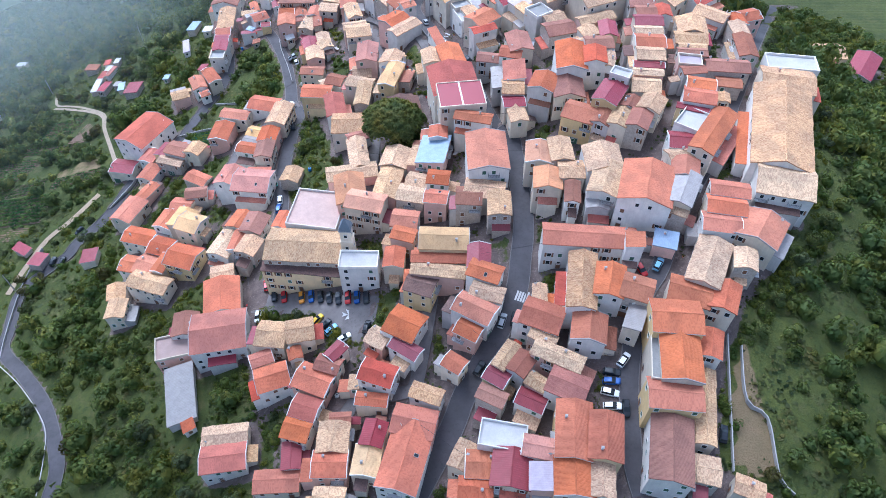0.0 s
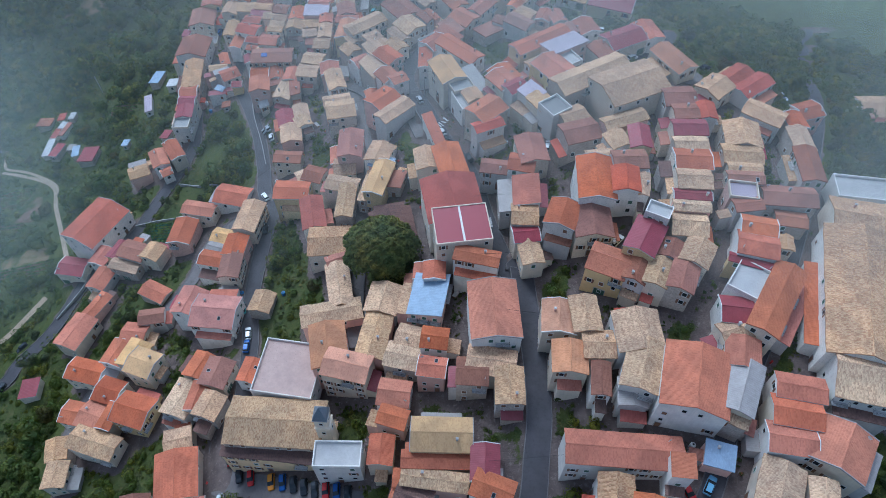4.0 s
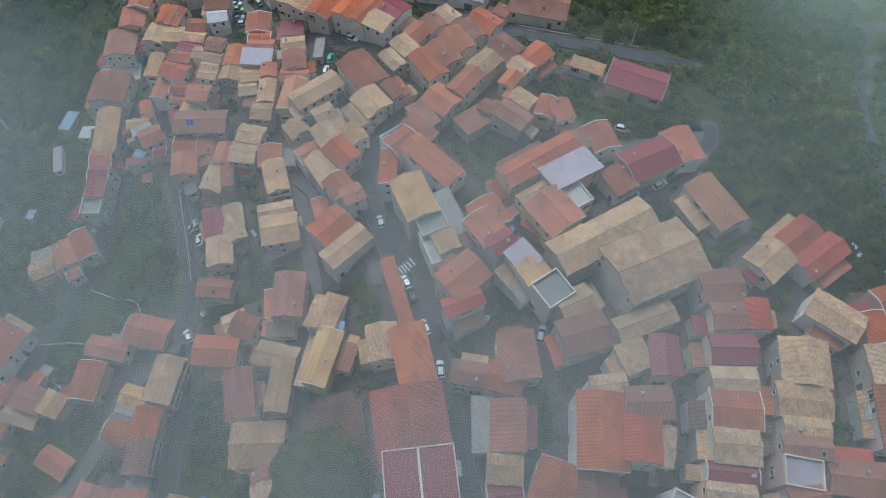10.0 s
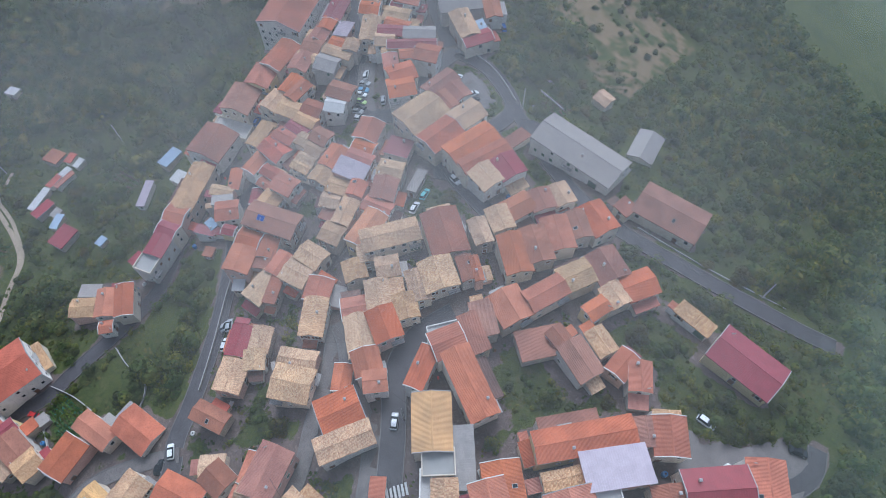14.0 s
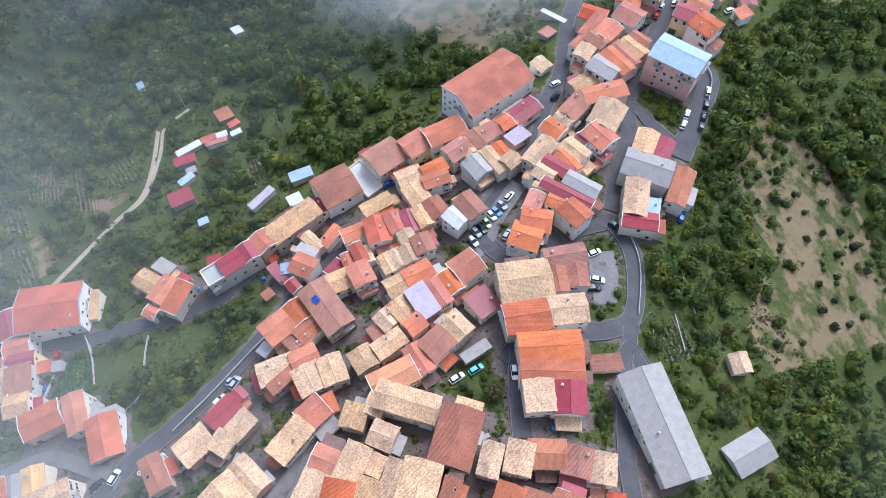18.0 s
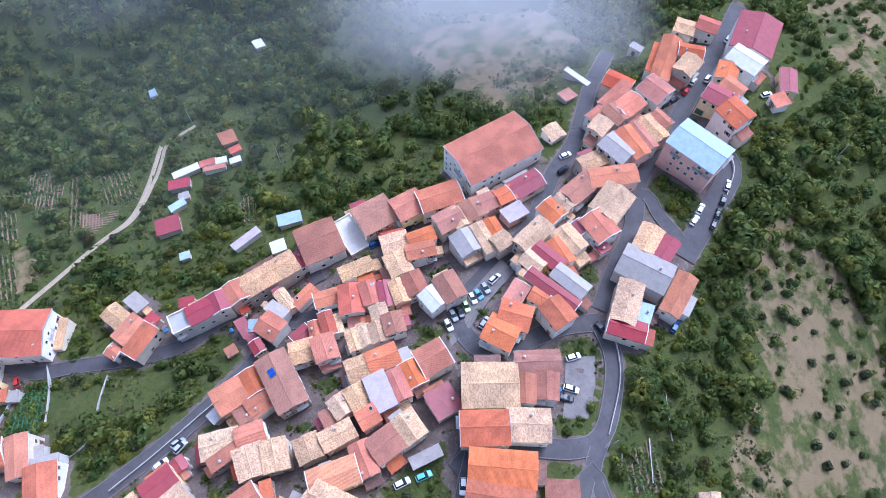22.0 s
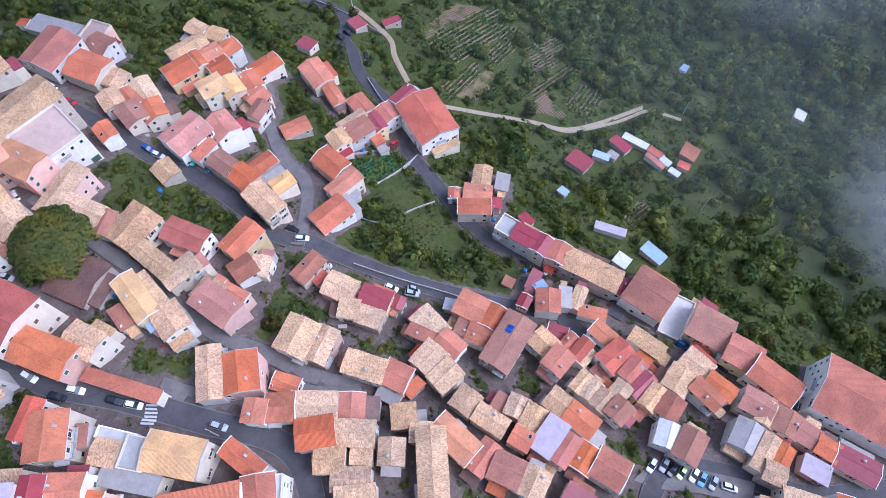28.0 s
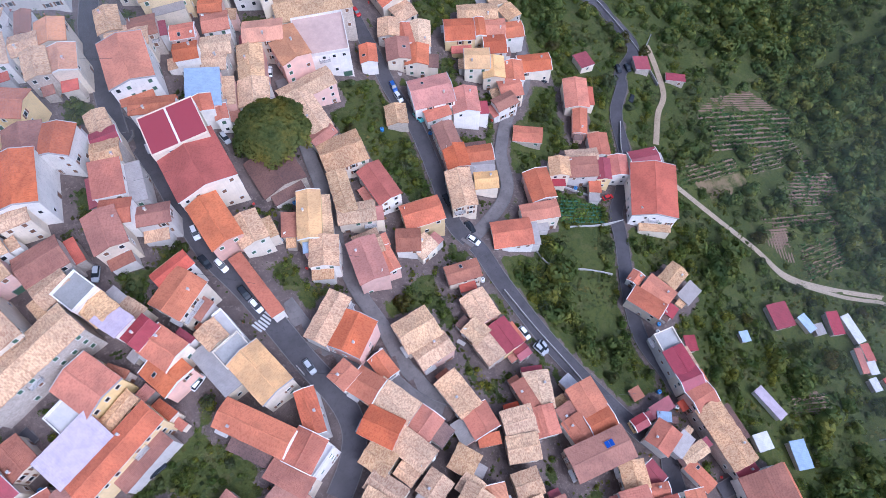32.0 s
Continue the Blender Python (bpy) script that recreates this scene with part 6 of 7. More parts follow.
            if doors < 1 and rng.random() < 0.4 and free_at(q[0], q[1], base + floor + 1.0, n) and h - floor > 2.6:
                part("door", DOORS[rng.choice((1, 2)) if rng.random() < 0.3 and along > 2.2 else 0], thing, pose(p.x, p.y, floor + 0.05, 0, 0, turn_w))
                doors += 1


for n in range(len(HOUSES)):
    build_house(n)


# ---- trees ----
def crown_points(rng, radius, height, lobes, per, size):
    """Leaf clumps as small bent quads round several lobes; an uneven crown with gaps."""
    v = []
    for k in range(lobes):
        a, e = rng.uniform(0, 2 * math.pi), rng.uniform(-0.35, 1.0)
        rr = radius * rng.uniform(0.25, 0.72)
        c = np.array([math.cos(a) * rr, math.sin(a) * rr, height * 0.5 * (0.2 + 0.75 * e)])
        lr = radius * rng.uniform(0.32, 0.5)
        d = rng.normal(size=(per, 3))
        d /= np.linalg.norm(d, axis=1)[:, None]
        d[:, 2] = np.abs(d[:, 2]) * 0.9 - 0.2
        pos = c + d * lr * rng.uniform(0.7, 1.1, (per, 1)) * np.array([1, 1, height / (2 * radius)])
        t1 = np.cross(d, rng.normal(size=(per, 3)))
        t1 /= np.linalg.norm(t1, axis=1)[:, None] + 1e-9
        t2 = np.cross(d, t1)
        sc = size * rng.uniform(0.6, 1.3, (per, 1))
        lift = d * sc * 0.35
        quad = np.stack([pos - t1 * sc, pos - t2 * sc * 0.7 + lift, pos + t1 * sc, pos + t2 * sc * 0.7 + lift], 1)
        v.append(quad)
    return np.concatenate(v).reshape(-1, 3)


def crown_core(rng, radius, height):
    """A lumpy inner dome that closes the gaps between the leaf clumps."""
    rings, m = [], 9
    lump = rng.uniform(0.8, 1.1, (4, m))
    for i, e in enumerate((-0.25, 0.25, 0.75, 1.3)):
        rings.append([(math.cos(k / m * 6.2832) * math.cos(e) * radius * 0.56 * lump[i, k], math.sin(k / m * 6.2832) * math.cos(e) * radius * 0.56 * lump[i, k], height * 0.5 * (0.05 + 0.6 * math.sin(e)) * lump[i, k]) for k in range(m)])
    return np.array([[rings[i][k], rings[i][(k + 1) % m], rings[i + 1][(k + 1) % m], rings[i + 1][k]] for i in range(3) for k in range(m)]).reshape(-1, 3)


def quads_mesh(name, v, mat, normals=None):
    n = len(v) // 4
    if normals is not None:
        quad, nq = v.reshape(-1, 4, 3).copy(), normals.reshape(-1, 4, 3).copy()
        away = (np.cross(quad[:, 2] - quad[:, 0], quad[:, 3] - quad[:, 1]) * nq.mean(1)).sum(1) < 0
        quad[away], nq[away] = quad[away][:, ::-1], nq[away][:, ::-1]
        v, normals = quad.reshape(-1, 3), nq.reshape(-1, 3)
    me = bpy.data.meshes.new(name)
    me.vertices.add(len(v))
    me.vertices.foreach_set("co", v.astype("f").ravel())
    me.loops.add(4 * n)
    me.loops.foreach_set("vertex_index", np.arange(4 * n))
    me.polygons.add(n)
    me.polygons.foreach_set("loop_start", np.arange(0, 4 * n, 4))
    me.materials.append(mat)
    me.update(calc_edges=True)
    if normals is not None:
        me.polygons.foreach_set("use_smooth", [True] * n)
        me.normals_split_custom_set_from_vertices(normals)
    return me


def round_normals(v, up):
    """Normals that follow the crown as a whole, so that it shades as one soft mass."""
    c = v.mean(0) - np.array([0, 0, up])
    q = v - c
    q = q / (np.linalg.norm(q, axis=1)[:, None] + 1e-9)
    quad = v.reshape(-1, 4, 3)
    face = np.cross(quad[:, 2] - quad[:, 0], quad[:, 3] - quad[:, 1])
    face = face / (np.linalg.norm(face, axis=1)[:, None] + 1e-9)
    mid = q.reshape(-1, 4, 3).mean(1)
    face = face * np.where((face * mid).sum(1) < 0, -1.0, 1.0)[:, None]
    leaf = np.repeat(mid * 0.5 + face * 0.55, 4, 0) + q * 0.2
    return leaf / (np.linalg.norm(leaf, axis=1)[:, None] + 1e-9)


def trunk_mesh(rng, height, r):
    bm = bmesh.new()
    for k in range(5):
        a = rng.uniform(0, 6.28)
        lean = Vector((math.cos(a), math.sin(a), 0)) * (0 if k == 0 else height * 0.35)
        start = Vector((0, 0, 0 if k == 0 else height * rng.uniform(0.35, 0.6)))
        end = Vector((0, 0, height)) * (1 if k == 0 else 0.95) + lean
        d = end - start
        m = Matrix.Translation((start + end) / 2) @ d.to_track_quat("Z", "Y").to_matrix().to_4x4()
        bmesh.ops.create_cone(bm, segments=6, radius1=r * (1 if k == 0 else 0.5), radius2=r * 0.25, depth=d.length, matrix=m)
    me = bpy.data.meshes.new("trunk")
    bm.to_mesh(me)
    bm.free()
    me.materials.append(BARK)
    return me


NPR = np.random.default_rng(11)
KINDS = []
for k, (rad, ht, leaf, label) in enumerate([(2.6, 4.2, LEAF_A, "leafy green broadleaf tree on the slope"), (3.3, 5.0, LEAF_A, "spreading dark green broadleaf tree"), (2.1, 3.2, LEAF_B, "grey-green olive tree in a garden"), (2.4, 4.6, LEAF_C, "yellow-green tree turning in autumn"), (1.7, 2.4, LEAF_A, "round garden bush of dense leaves"), (2.9, 5.4, LEAF_B, "tall grey-green tree with loose crown")]):
    pts = crown_points(NPR, rad, ht, 11, 70, 0.30) + np.array([0, 0, ht * 0.28])
    crown = quads_mesh("crown", pts, leaf, round_normals(pts, ht * 0.15))
    KINDS.append((crown, trunk_mesh(NPR, ht * 0.75, 0.16), label))


def tree(x, y, kind, scale):
    crown, trunk, label = KINDS[kind]
    ob = new("bush" if kind == 4 else "tree")
    ob.matrix_basis = pose(x, y, gz(x, y) - 0.1, 0, 0, random.uniform(0, 360)) @ Matrix.Diagonal((scale, scale, scale * random.uniform(0.85, 1.15), 1))
    tagged(ob, label, "bush" if kind == 4 else "tree", "trees of the hillside")
    part("trunk", trunk, ob)
    part("crown", crown, ob)


def pine(x, y):
    """The big umbrella pine beside the ruined shed."""
    rng = np.random.default_rng(5)
    z = gz(x, y)
    ob = new("umbrella_pine")
    ob.matrix_basis = pose(x, y, z) @ Matrix.Diagonal((1.1, 1.1, 1.04, 1))
    tagged(ob, "large dark green umbrella pine with a dense flat dome", "tree")
    part("trunk", trunk_mesh(rng, 9.5, 0.45), ob)
    n = 7800
    a, r = rng.uniform(0, 2 * math.pi, n), np.sqrt(rng.uniform(0, 1, n)) * 8.9
    r *= 1 + 0.07 * np.sin(a * 5 + 1) + 0.05 * np.sin(a * 11)
    dome = 7.0 + 4.6 * np.sqrt(np.clip(1 - (r / 9.6) ** 2, 0, 1)) + 0.5 * np.sin(r * np.cos(a) * 1.7) * np.sin(r * np.sin(a) * 1.9)
    zz = dome - rng.uniform(0, 1, n) ** 3 * 2.0
    pos = np.stack([np.cos(a) * r, np.sin(a) * r, zz], 1)
    d = rng.normal(size=(n, 3)) + np.array([0, 0, 1.3])
    d /= np.linalg.norm(d, axis=1)[:, None]
    t1 = np.cross(d, rng.normal(size=(n, 3)))
    t1 /= np.linalg.norm(t1, axis=1)[:, None]
    t2 = np.cross(d, t1)
    sc = 0.34 * rng.uniform(0.6, 1.3, (n, 1))
    quad = np.stack([pos - t1 * sc, pos - t2 * sc + d * 0.1, pos + t1 * sc, pos + t2 * sc + d * 0.1], 1).reshape(-1, 3)
    rings = []
    for i in range(13):
        q = i / 12 * 8.4
        hz = 6.6 + 4.5 * math.sqrt(max(0.0, 1 - (q / 9.6) ** 2)) - 0.35
        rings.append([(math.cos(k / 36 * 6.2832) * q * (1 + 0.07 * math.sin(k / 36 * 31.4 + 1)), math.sin(k / 36 * 6.2832) * q * (1 + 0.07 * math.sin(k / 36 * 31.4 + 1)), hz) for k in range(36)])
    fill = np.array([[rings[i][k], rings[i][(k + 1) % 36], rings[i + 1][(k + 1) % 36], rings[i + 1][k]] for i in range(12) for k in range(36)]).reshape(-1, 3)
    crown = np.concatenate([fill, quad])
    part("crown", quads_mesh("crown", crown, LEAF_P, round_normals(crown, 5.0)), ob)


# zones where nothing grows tall
def open_ground(x, y):
    m = np.zeros(np.shape(x), bool)
    for kind, poly in FIELDS:
        if kind not in ("dry", "meadow"):
            m |= inside(poly, x, y)
    for poly in PLAZAS:
        m |= inside(poly, x, y)
    return m


WOODS_EDGE = np.array([(-330, 120), (-300, 60), (-90, 30), (100, 30), (200, 130), (215, 330), (150, 440), (0, 520), (-200, 520), (-330, 420)])


def scatter():
    rng = np.random.default_rng(21)
    n = 110000
    x, y = rng.uniform(-330, 220, n), rng.uniform(20, 520, n)
    hd = house_distance(x, y)
    rd, _ = road_distance(x, y)
    free = (hd > 1.6) & (rd > 1.2) & ~open_ground(x, y) & inside(WOODS_EDGE, x, y)
    patch = np.array([noise.fractal(Vector((a * 0.016, b * 0.016, 0.3)), 1.0, 2.0, 4) for a, b in zip(x, y)])
    slope, mead = np.zeros(n, bool), np.zeros(n, bool)
    for kind, poly in FIELDS:
        if kind == "dry":
            slope |= inside(poly, x, y)
        elif kind == "meadow":
            mead |= inside(poly, x, y)
    keep = free & (patch + rng.uniform(-0.5, 0.5, n) > np.where(slope, 0.24, np.where(mead, -0.08, -0.75)))
    x, y, hd, rd, patch, bare = x[keep], y[keep], hd[keep], rd[keep], patch[keep], slope[keep]
    near = (hd < 8) | (rd < 4)
    cell, chosen = set(), []
    for i in range(len(x)):
        g = 2.2 if near[i] else 3.7 if hd[i] < 30 else 4.1 if bare[i] else 5.7
        key = (near[i], int(x[i] / g), int(y[i] / g))
        if key not in cell:
            cell.add(key)
            chosen.append(i)
    inner = [i for i in chosen if near[i]]
    outer = [i for i in chosen if not near[i]]
    random.Random(4).shuffle(inner)
    big = [i for i in inner if hd[i] > 3.0 and rd[i] > 2.0]
    for i in big[:280]:
        k = int(rng.choice([0, 1, 2, 3, 4, 4, 5, 2, 0]))
        lim = min(1.0, 0.3 + hd[i] / 9)
        tree(float(x[i]), float(y[i]), k, float(rng.uniform(0.6, 1.15) * lim))
    used = set(big[:280])
    rest = [i for i in inner if i not in used and hd[i] > 2.2 and rd[i] > 2.0]
    protos = [np.concatenate([crown_points(rng, rad, ht, 8, per, size), crown_core(rng, rad, ht)]) + np.array([0, 0, ht * 0.2]) for rad, ht, per, size in ((2.8, 4.6, 19, 0.46), (3.4, 5.4, 21, 0.5), (2.3, 3.8, 16, 0.42), (3.1, 6.4, 20, 0.46), (1.7, 2.4, 12, 0.36))]
    coarse, fine = protos, [np.concatenate([crown_points(rng, rad, ht, 7, per, 0.33), crown_core(rng, rad, ht)]) + np.array([0, 0, ht * 0.2]) for rad, ht, per in ((2.7, 4.4, 14), (3.3, 5.2, 15), (2.2, 3.6, 13), (3.0, 6.0, 15), (1.6, 2.2, 12))]
    for name, some, lo, hi, mat, label in (("woodland", outer, 0.85, 1.75, LEAF_W, "dense green woods on the valley side"), ("undergrowth", rest, 0.36, 1.1, LEAF_A, "low bushes and brambles between the houses")):
        v, nv = [], []
        shapes = fine if name == "undergrowth" else coarse
        normals = [round_normals(p, 0.8) for p in shapes]
        for i in some:
            pk = int(rng.integers(5)) if rng.random() < 0.8 else 4
            p, pn = shapes[pk], normals[pk]
            room = min(1.0, 0.35 + 0.11 * float(hd[i])) if name == "undergrowth" else 0.6 if bare[i] else 1.0 if hd[i] < 35 else 1.4
            sc, a = room * rng.uniform(lo, hi) * (0.8 + 0.35 * min(1.0, max(-0.5, float(patch[i])))), rng.uniform(0, 6.28)
            c, s = math.cos(a) * sc, math.sin(a) * sc
            q = np.stack([p[:, 0] * c - p[:, 1] * s, p[:, 0] * s + p[:, 1] * c, p[:, 2] * sc], 1)
            v.append(q + np.array([x[i], y[i], float(hills(x[i], y[i])) - 0.3]))
            c, s = math.cos(a), math.sin(a)
            nv.append(np.stack([pn[:, 0] * c - pn[:, 1] * s, pn[:, 0] * s + pn[:, 1] * c, pn[:, 2]], 1))
        if v:
            tagged(new(name, quads_mesh(name, np.concatenate(v), mat, np.concatenate(nv))), label, "vegetation", kind="stuff")


scatter()


def meadow_grass():
    """Tufts of long grass and weeds on the open ground round the village."""
    rng = np.random.default_rng(77)
    n = 190000
    x, y = rng.uniform(-215, 130, n), rng.uniform(40, 430, n)
    clump = np.array([noise.noise(Vector((a * 0.12, b * 0.12, 7.0))) for a, b in zip(x, y)])
    ok = clump + rng.uniform(-0.35, 0.35, n) > 0.05
    x, y = x[ok], y[ok]
    hd = house_distance(x, y)
    ok = (hd > 1.5) & (hd < 75)
    x, y = x[ok], y[ok]
    rd, _ = road_distance(x, y)
    ok = rd > 0.8
    for poly in PLAZAS:
        ok &= ~inside(poly, x, y)
    x, y = x[ok][:75000], y[ok][:75000]
    m = len(x)
    pos = np.stack([x, y, hills(x, y) + 0.15], 1)
    t1 = rng.normal(size=(m, 3)) * np.array([1, 1, 0.25])
    t1 /= np.linalg.norm(t1, axis=1)[:, None]
    t2 = np.cross(t1, np.array([0, 0, 1.0]) + rng.normal(size=(m, 3)) * 0.45)
    sc = rng.uniform(0.22, 0.6, (m, 1))
    up = np.array([0, 0, 1.0]) * sc * rng.uniform(0.1, 0.9, (m, 1))
    quad = np.stack([pos - t1 * sc, pos - t2 * sc * 0.8 + up, pos + t1 * sc, pos + t2 * sc * 0.8 + up * 0.4], 1).reshape(-1, 3)
    lean = np.repeat(rng.normal(size=(m, 3)) * 0.35 + np.array([0, 0, 1.0]), 4, 0)
    tagged(new("long_grass", quads_mesh("long_grass", quad, LEAF_G, lean / np.linalg.norm(lean, axis=1)[:, None])), "tufts of long green and yellowing grass", "vegetation", kind="stuff")


meadow_grass()


def orchard(poly, gap):
    """Olives in loose rows on the dry slope."""
    rng = np.random.default_rng(8)
    for gx in np.arange(poly[:, 0].min(), poly[:, 0].max(), gap):
        for gy in np.arange(poly[:, 1].min(), poly[:, 1].max(), gap):
            q = np.array([gx + gy * 0.25 % gap, gy]) + rng.uniform(-1.1, 1.1, 2)
            if inside(poly, q[:1], q[1:])[0] and rng.random() < 0.62:
                tree(float(q[0]), float(q[1]), 2, float(rng.uniform(0.5, 0.8)))


orchard(np.array([(-40, 396), (-28, 412), (-6, 417), (30, 405), (14, 350), (-2, 360), (-10, 380), (-27, 386)]), 7.0)

# ---- gardens and fields ----
SOIL = plaster("tilled_soil", (0.22, 0.14, 0.09), (0.13, 0.085, 0.055), 0.6)
NET = plain("green_net", (0.035, 0.11, 0.065), 0.7, 0.0, 0.4, 1.5)
LEAF_V = leaves("vine_leaves", (0.05, 0.10, 0.02), (0.15, 0.23, 0.05))


def build_field(kind, poly):
    if kind in ("grass", "dry", "bare", "meadow"):
        return
    lo, hi = poly.min(0), poly.max(0)
    d = np.roll(poly, -1, 0) - poly
    k = np.hypot(*d.T).argmax()
    u = d[k] / np.hypot(*d[k])
    n = np.array([-u[1], u[0]])
    c = poly.mean(0)
    size = float(np.hypot(*(hi - lo))) / 2 + 2
    gap = {"vines": 2.0, "rows": 1.5, "soil": 1.1, "garden": 1.6, "net": 1.2}[kind]
    rng = np.random.default_rng(len(poly) + int(abs(c[0])))
    v, f, quads = [], [], []
    for o in np.arange(-size, size, gap):
        run = np.array([c + n * o + u * s for s in np.arange(-size, size, 0.8)])
        ok = inside(poly, run[:, 0], run[:, 1])
        for i in range(len(run) - 1):
            if ok[i] and ok[i + 1]:
                p, q = run[i], run[i + 1]
                w2 = gap * 0.36
                for a, b in ((p, q),):
                    za, zb = gz(*a), gz(*b)
                    k0 = len(v)
                    hgt = 0.22 if kind == "soil" else 0.3
                    v += [(*(a - n * w2), za), (*a, za + hgt), (*(a + n * w2), za), (*(b - n * w2), zb), (*b, zb + hgt), (*(b + n * w2), zb)]
                    f += [(k0, k0 + 3, k0 + 4, k0 + 1), (k0 + 1, k0 + 4, k0 + 5, k0 + 2)]
                if kind != "soil":
                    m = 10 if kind == "vines" else 4
                    top = 1.3 if kind == "vines" else 0.5
                    for _ in range(m):
                        w0 = p + u * rng.uniform(0, 0.8) + n * rng.uniform(-0.25, 0.25)
                        pos = np.array([*w0, gz(*w0) + rng.uniform(0.3, top)])
                        t1, t2 = rng.normal(size=3) * 0.28, rng.normal(size=3) * 0.28
                        quads.append([pos - t1, pos - t2, pos + t1, pos + t2])
    label = {"vines": "green vineyard in straight rows", "rows": "tilled plot with rows of young crops", "soil": "bare brown ploughed plot", "garden": "kitchen garden with planted rows", "net": "garden bed under dark green netting"}[kind]
    bed = new("field", mesh_of("field", v, f, [NET if kind == "net" else SOIL]))
    tagged(bed, label, "field", kind="stuff")
    if quads:
        plants = part("plants", quads_mesh("plants", np.array(quads).reshape(-1, 3), LEAF_V), bed)
        plants["kind"] = "stuff"


for kind, poly in FIELDS:
    build_field(kind, poly)


# ---- cars ----
PAINT = {}
for name, c in (("white", (0.78, 0.78, 0.78)), ("silver", (0.42, 0.43, 0.45)), ("dark", (0.025, 0.028, 0.035)), ("red", (0.42, 0.03, 0.03)), ("blue", (0.03, 0.09, 0.30)), ("orange", (0.62, 0.26, 0.03)), ("yellow", (0.70, 0.48, 0.03)), ("sky", (0.22, 0.42, 0.60)), ("teal", (0.15, 0.45, 0.45)), ("lime", (0.45, 0.62, 0.22))):
    PAINT[name] = plain(name + "_car_paint", c, 0.25, 0.1, 0.05)
RUBBER = plain("tyre_rubber", (0.02, 0.02, 0.02), 0.8)
HUB = plain("wheel_rim", (0.45, 0.45, 0.46), 0.35, 0.8)
CAR_WORDS = {"white": "white", "silver": "silver grey", "dark": "dark", "red": "red", "blue": "blue", "orange": "orange", "yellow": "yellow", "sky": "pale blue", "teal": "turquoise", "lime": "light green"}


def loft(rings):
    v, f = [], []
    m = len(rings[0])
    for r in rings:
        v += r
    for i in range(len(rings) - 1):
        for j in range(m):
            k = (j + 1) % m
            f.append((i * m + j, i * m + k, (i + 1) * m + k, (i + 1) * m + j))
    f += [tuple(range(m))[::-1], tuple(range((len(rings) - 1) * m, len(rings) * m))]
    return v, f


def section(x, half, top, low=0.3):
    return [(x, -half, low), (x, -half - 0.03, 0.55), (x, -half + 0.05, top - 0.06), (x, -half + 0.16, top), (x, half - 0.16, top), (x, half - 0.05, top - 0.06), (x, half + 0.03, 0.55), (x, half, low)]


BODY = loft([section(x, hw, t) for x, hw, t in ((-1.98, 0.66, 0.72), (-1.85, 0.78, 0.9), (-1.2, 0.82, 0.93), (0.3, 0.83, 0.93), (1.0, 0.82, 0.9), (1.7, 0.77, 0.78), (1.95, 0.62, 0.62))])
CABIN = loft([[(x, -hw, z) for z, hw in ((0.88, 0.76), (tz, th))] + [(x, hw, z) for z, hw in ((tz, th), (0.88, 0.76))] for x, tz, th in ((-1.8, 0.9, 0.7), (-1.45, 1.38, 0.6), (0.15, 1.42, 0.6), (0.95, 0.9, 0.68))])
TOP = loft([[(x, -0.56, z), (x, -0.5, z + 0.07), (x, 0.5, z + 0.07), (x, 0.56, z)] for x, z in ((-1.5, 1.36), (-0.6, 1.42), (0.18, 1.40))])
CAR_BODY = {k: mesh_of("body", *BODY, [m]) for k, m in PAINT.items()}
CAR_TOP = {k: mesh_of("roof_panel", *TOP, [m]) for k, m in PAINT.items()}
CAR_CABIN = mesh_of("cabin_glass", *CABIN, [GLASS])


def wheel_mesh():
    v, f, k = [], [], []
    for y, r in ((-0.1, 0.2), (-0.1, 0.31), (0.1, 0.31), (0.1, 0.2)):
        v += [(math.cos(i / 12 * 6.2832) * r, y, math.sin(i / 12 * 6.2832) * r) for i in range(12)]
    for ring in range(3):
        for i in range(12):
            j = (i + 1) % 12
            f.append((ring * 12 + i, ring * 12 + j, ring * 12 + 12 + j, ring * 12 + 12 + i))
            k.append(0)
    f += [tuple(range(12)), tuple(range(36, 48))[::-1]]
    return mesh_of("wheel", v, f, [RUBBER, HUB], k + [1, 1])


WHEEL = wheel_mesh()


def stand(x, y):
    """Height of the road or ground at a place."""
    d, z = road_distance(np.array([x]), np.array([y]))
    return float(z[0]) + 0.22 if d[0] < 0.5 else gz(x, y) + 0.18


def car(x, y, turn, paint):
    c, s = math.cos(radians(turn)), math.sin(radians(turn))
    front, back = stand(x + c * 1.3, y + s * 1.3), stand(x - c * 1.3, y - s * 1.3)
    left, right = stand(x - s * 0.7, y + c * 0.7), stand(x + s * 0.7, y - c * 0.7)
    ob = new("car")
    ob.matrix_basis = pose(x, y, max((front + back) / 2, (left + right) / 2), 0, 0, turn) @ pose(0, 0, 0, math.degrees(math.atan2(left - right, 1.4)) * 0.7, -math.degrees(math.atan2(front - back, 2.6)), 0)
    tagged(ob, f"{CAR_WORDS[paint]} small hatchback car parked beside the houses", "car", "parked cars")
    part("body", CAR_BODY[paint], ob)
    part("cabin_glass", CAR_CABIN, ob, None, "dark car windows")
    part("roof_panel", CAR_TOP[paint], ob)
    for wx in (-1.25, 1.25):
        for wy in (-0.74, 0.74):
            part("wheel", WHEEL, ob, pose(wx, wy, 0.31))


# ---- church tower, marks, poles ----
def frustum(levels):
    v, f = [], []
    for x, z in levels:
        v += [(-x, -x, z), (x, -x, z), (x, x, z), (-x, x, z)]
    for r in range(len(levels) - 1):
        for i in range(4):
            j = (i + 1) % 4
            f.append((r * 4 + i, r * 4 + j, r * 4 + 4 + j, r * 4 + 4 + i))
    f.append(tuple(len(v) - 4 + i for i in range(4)))
    return v, f


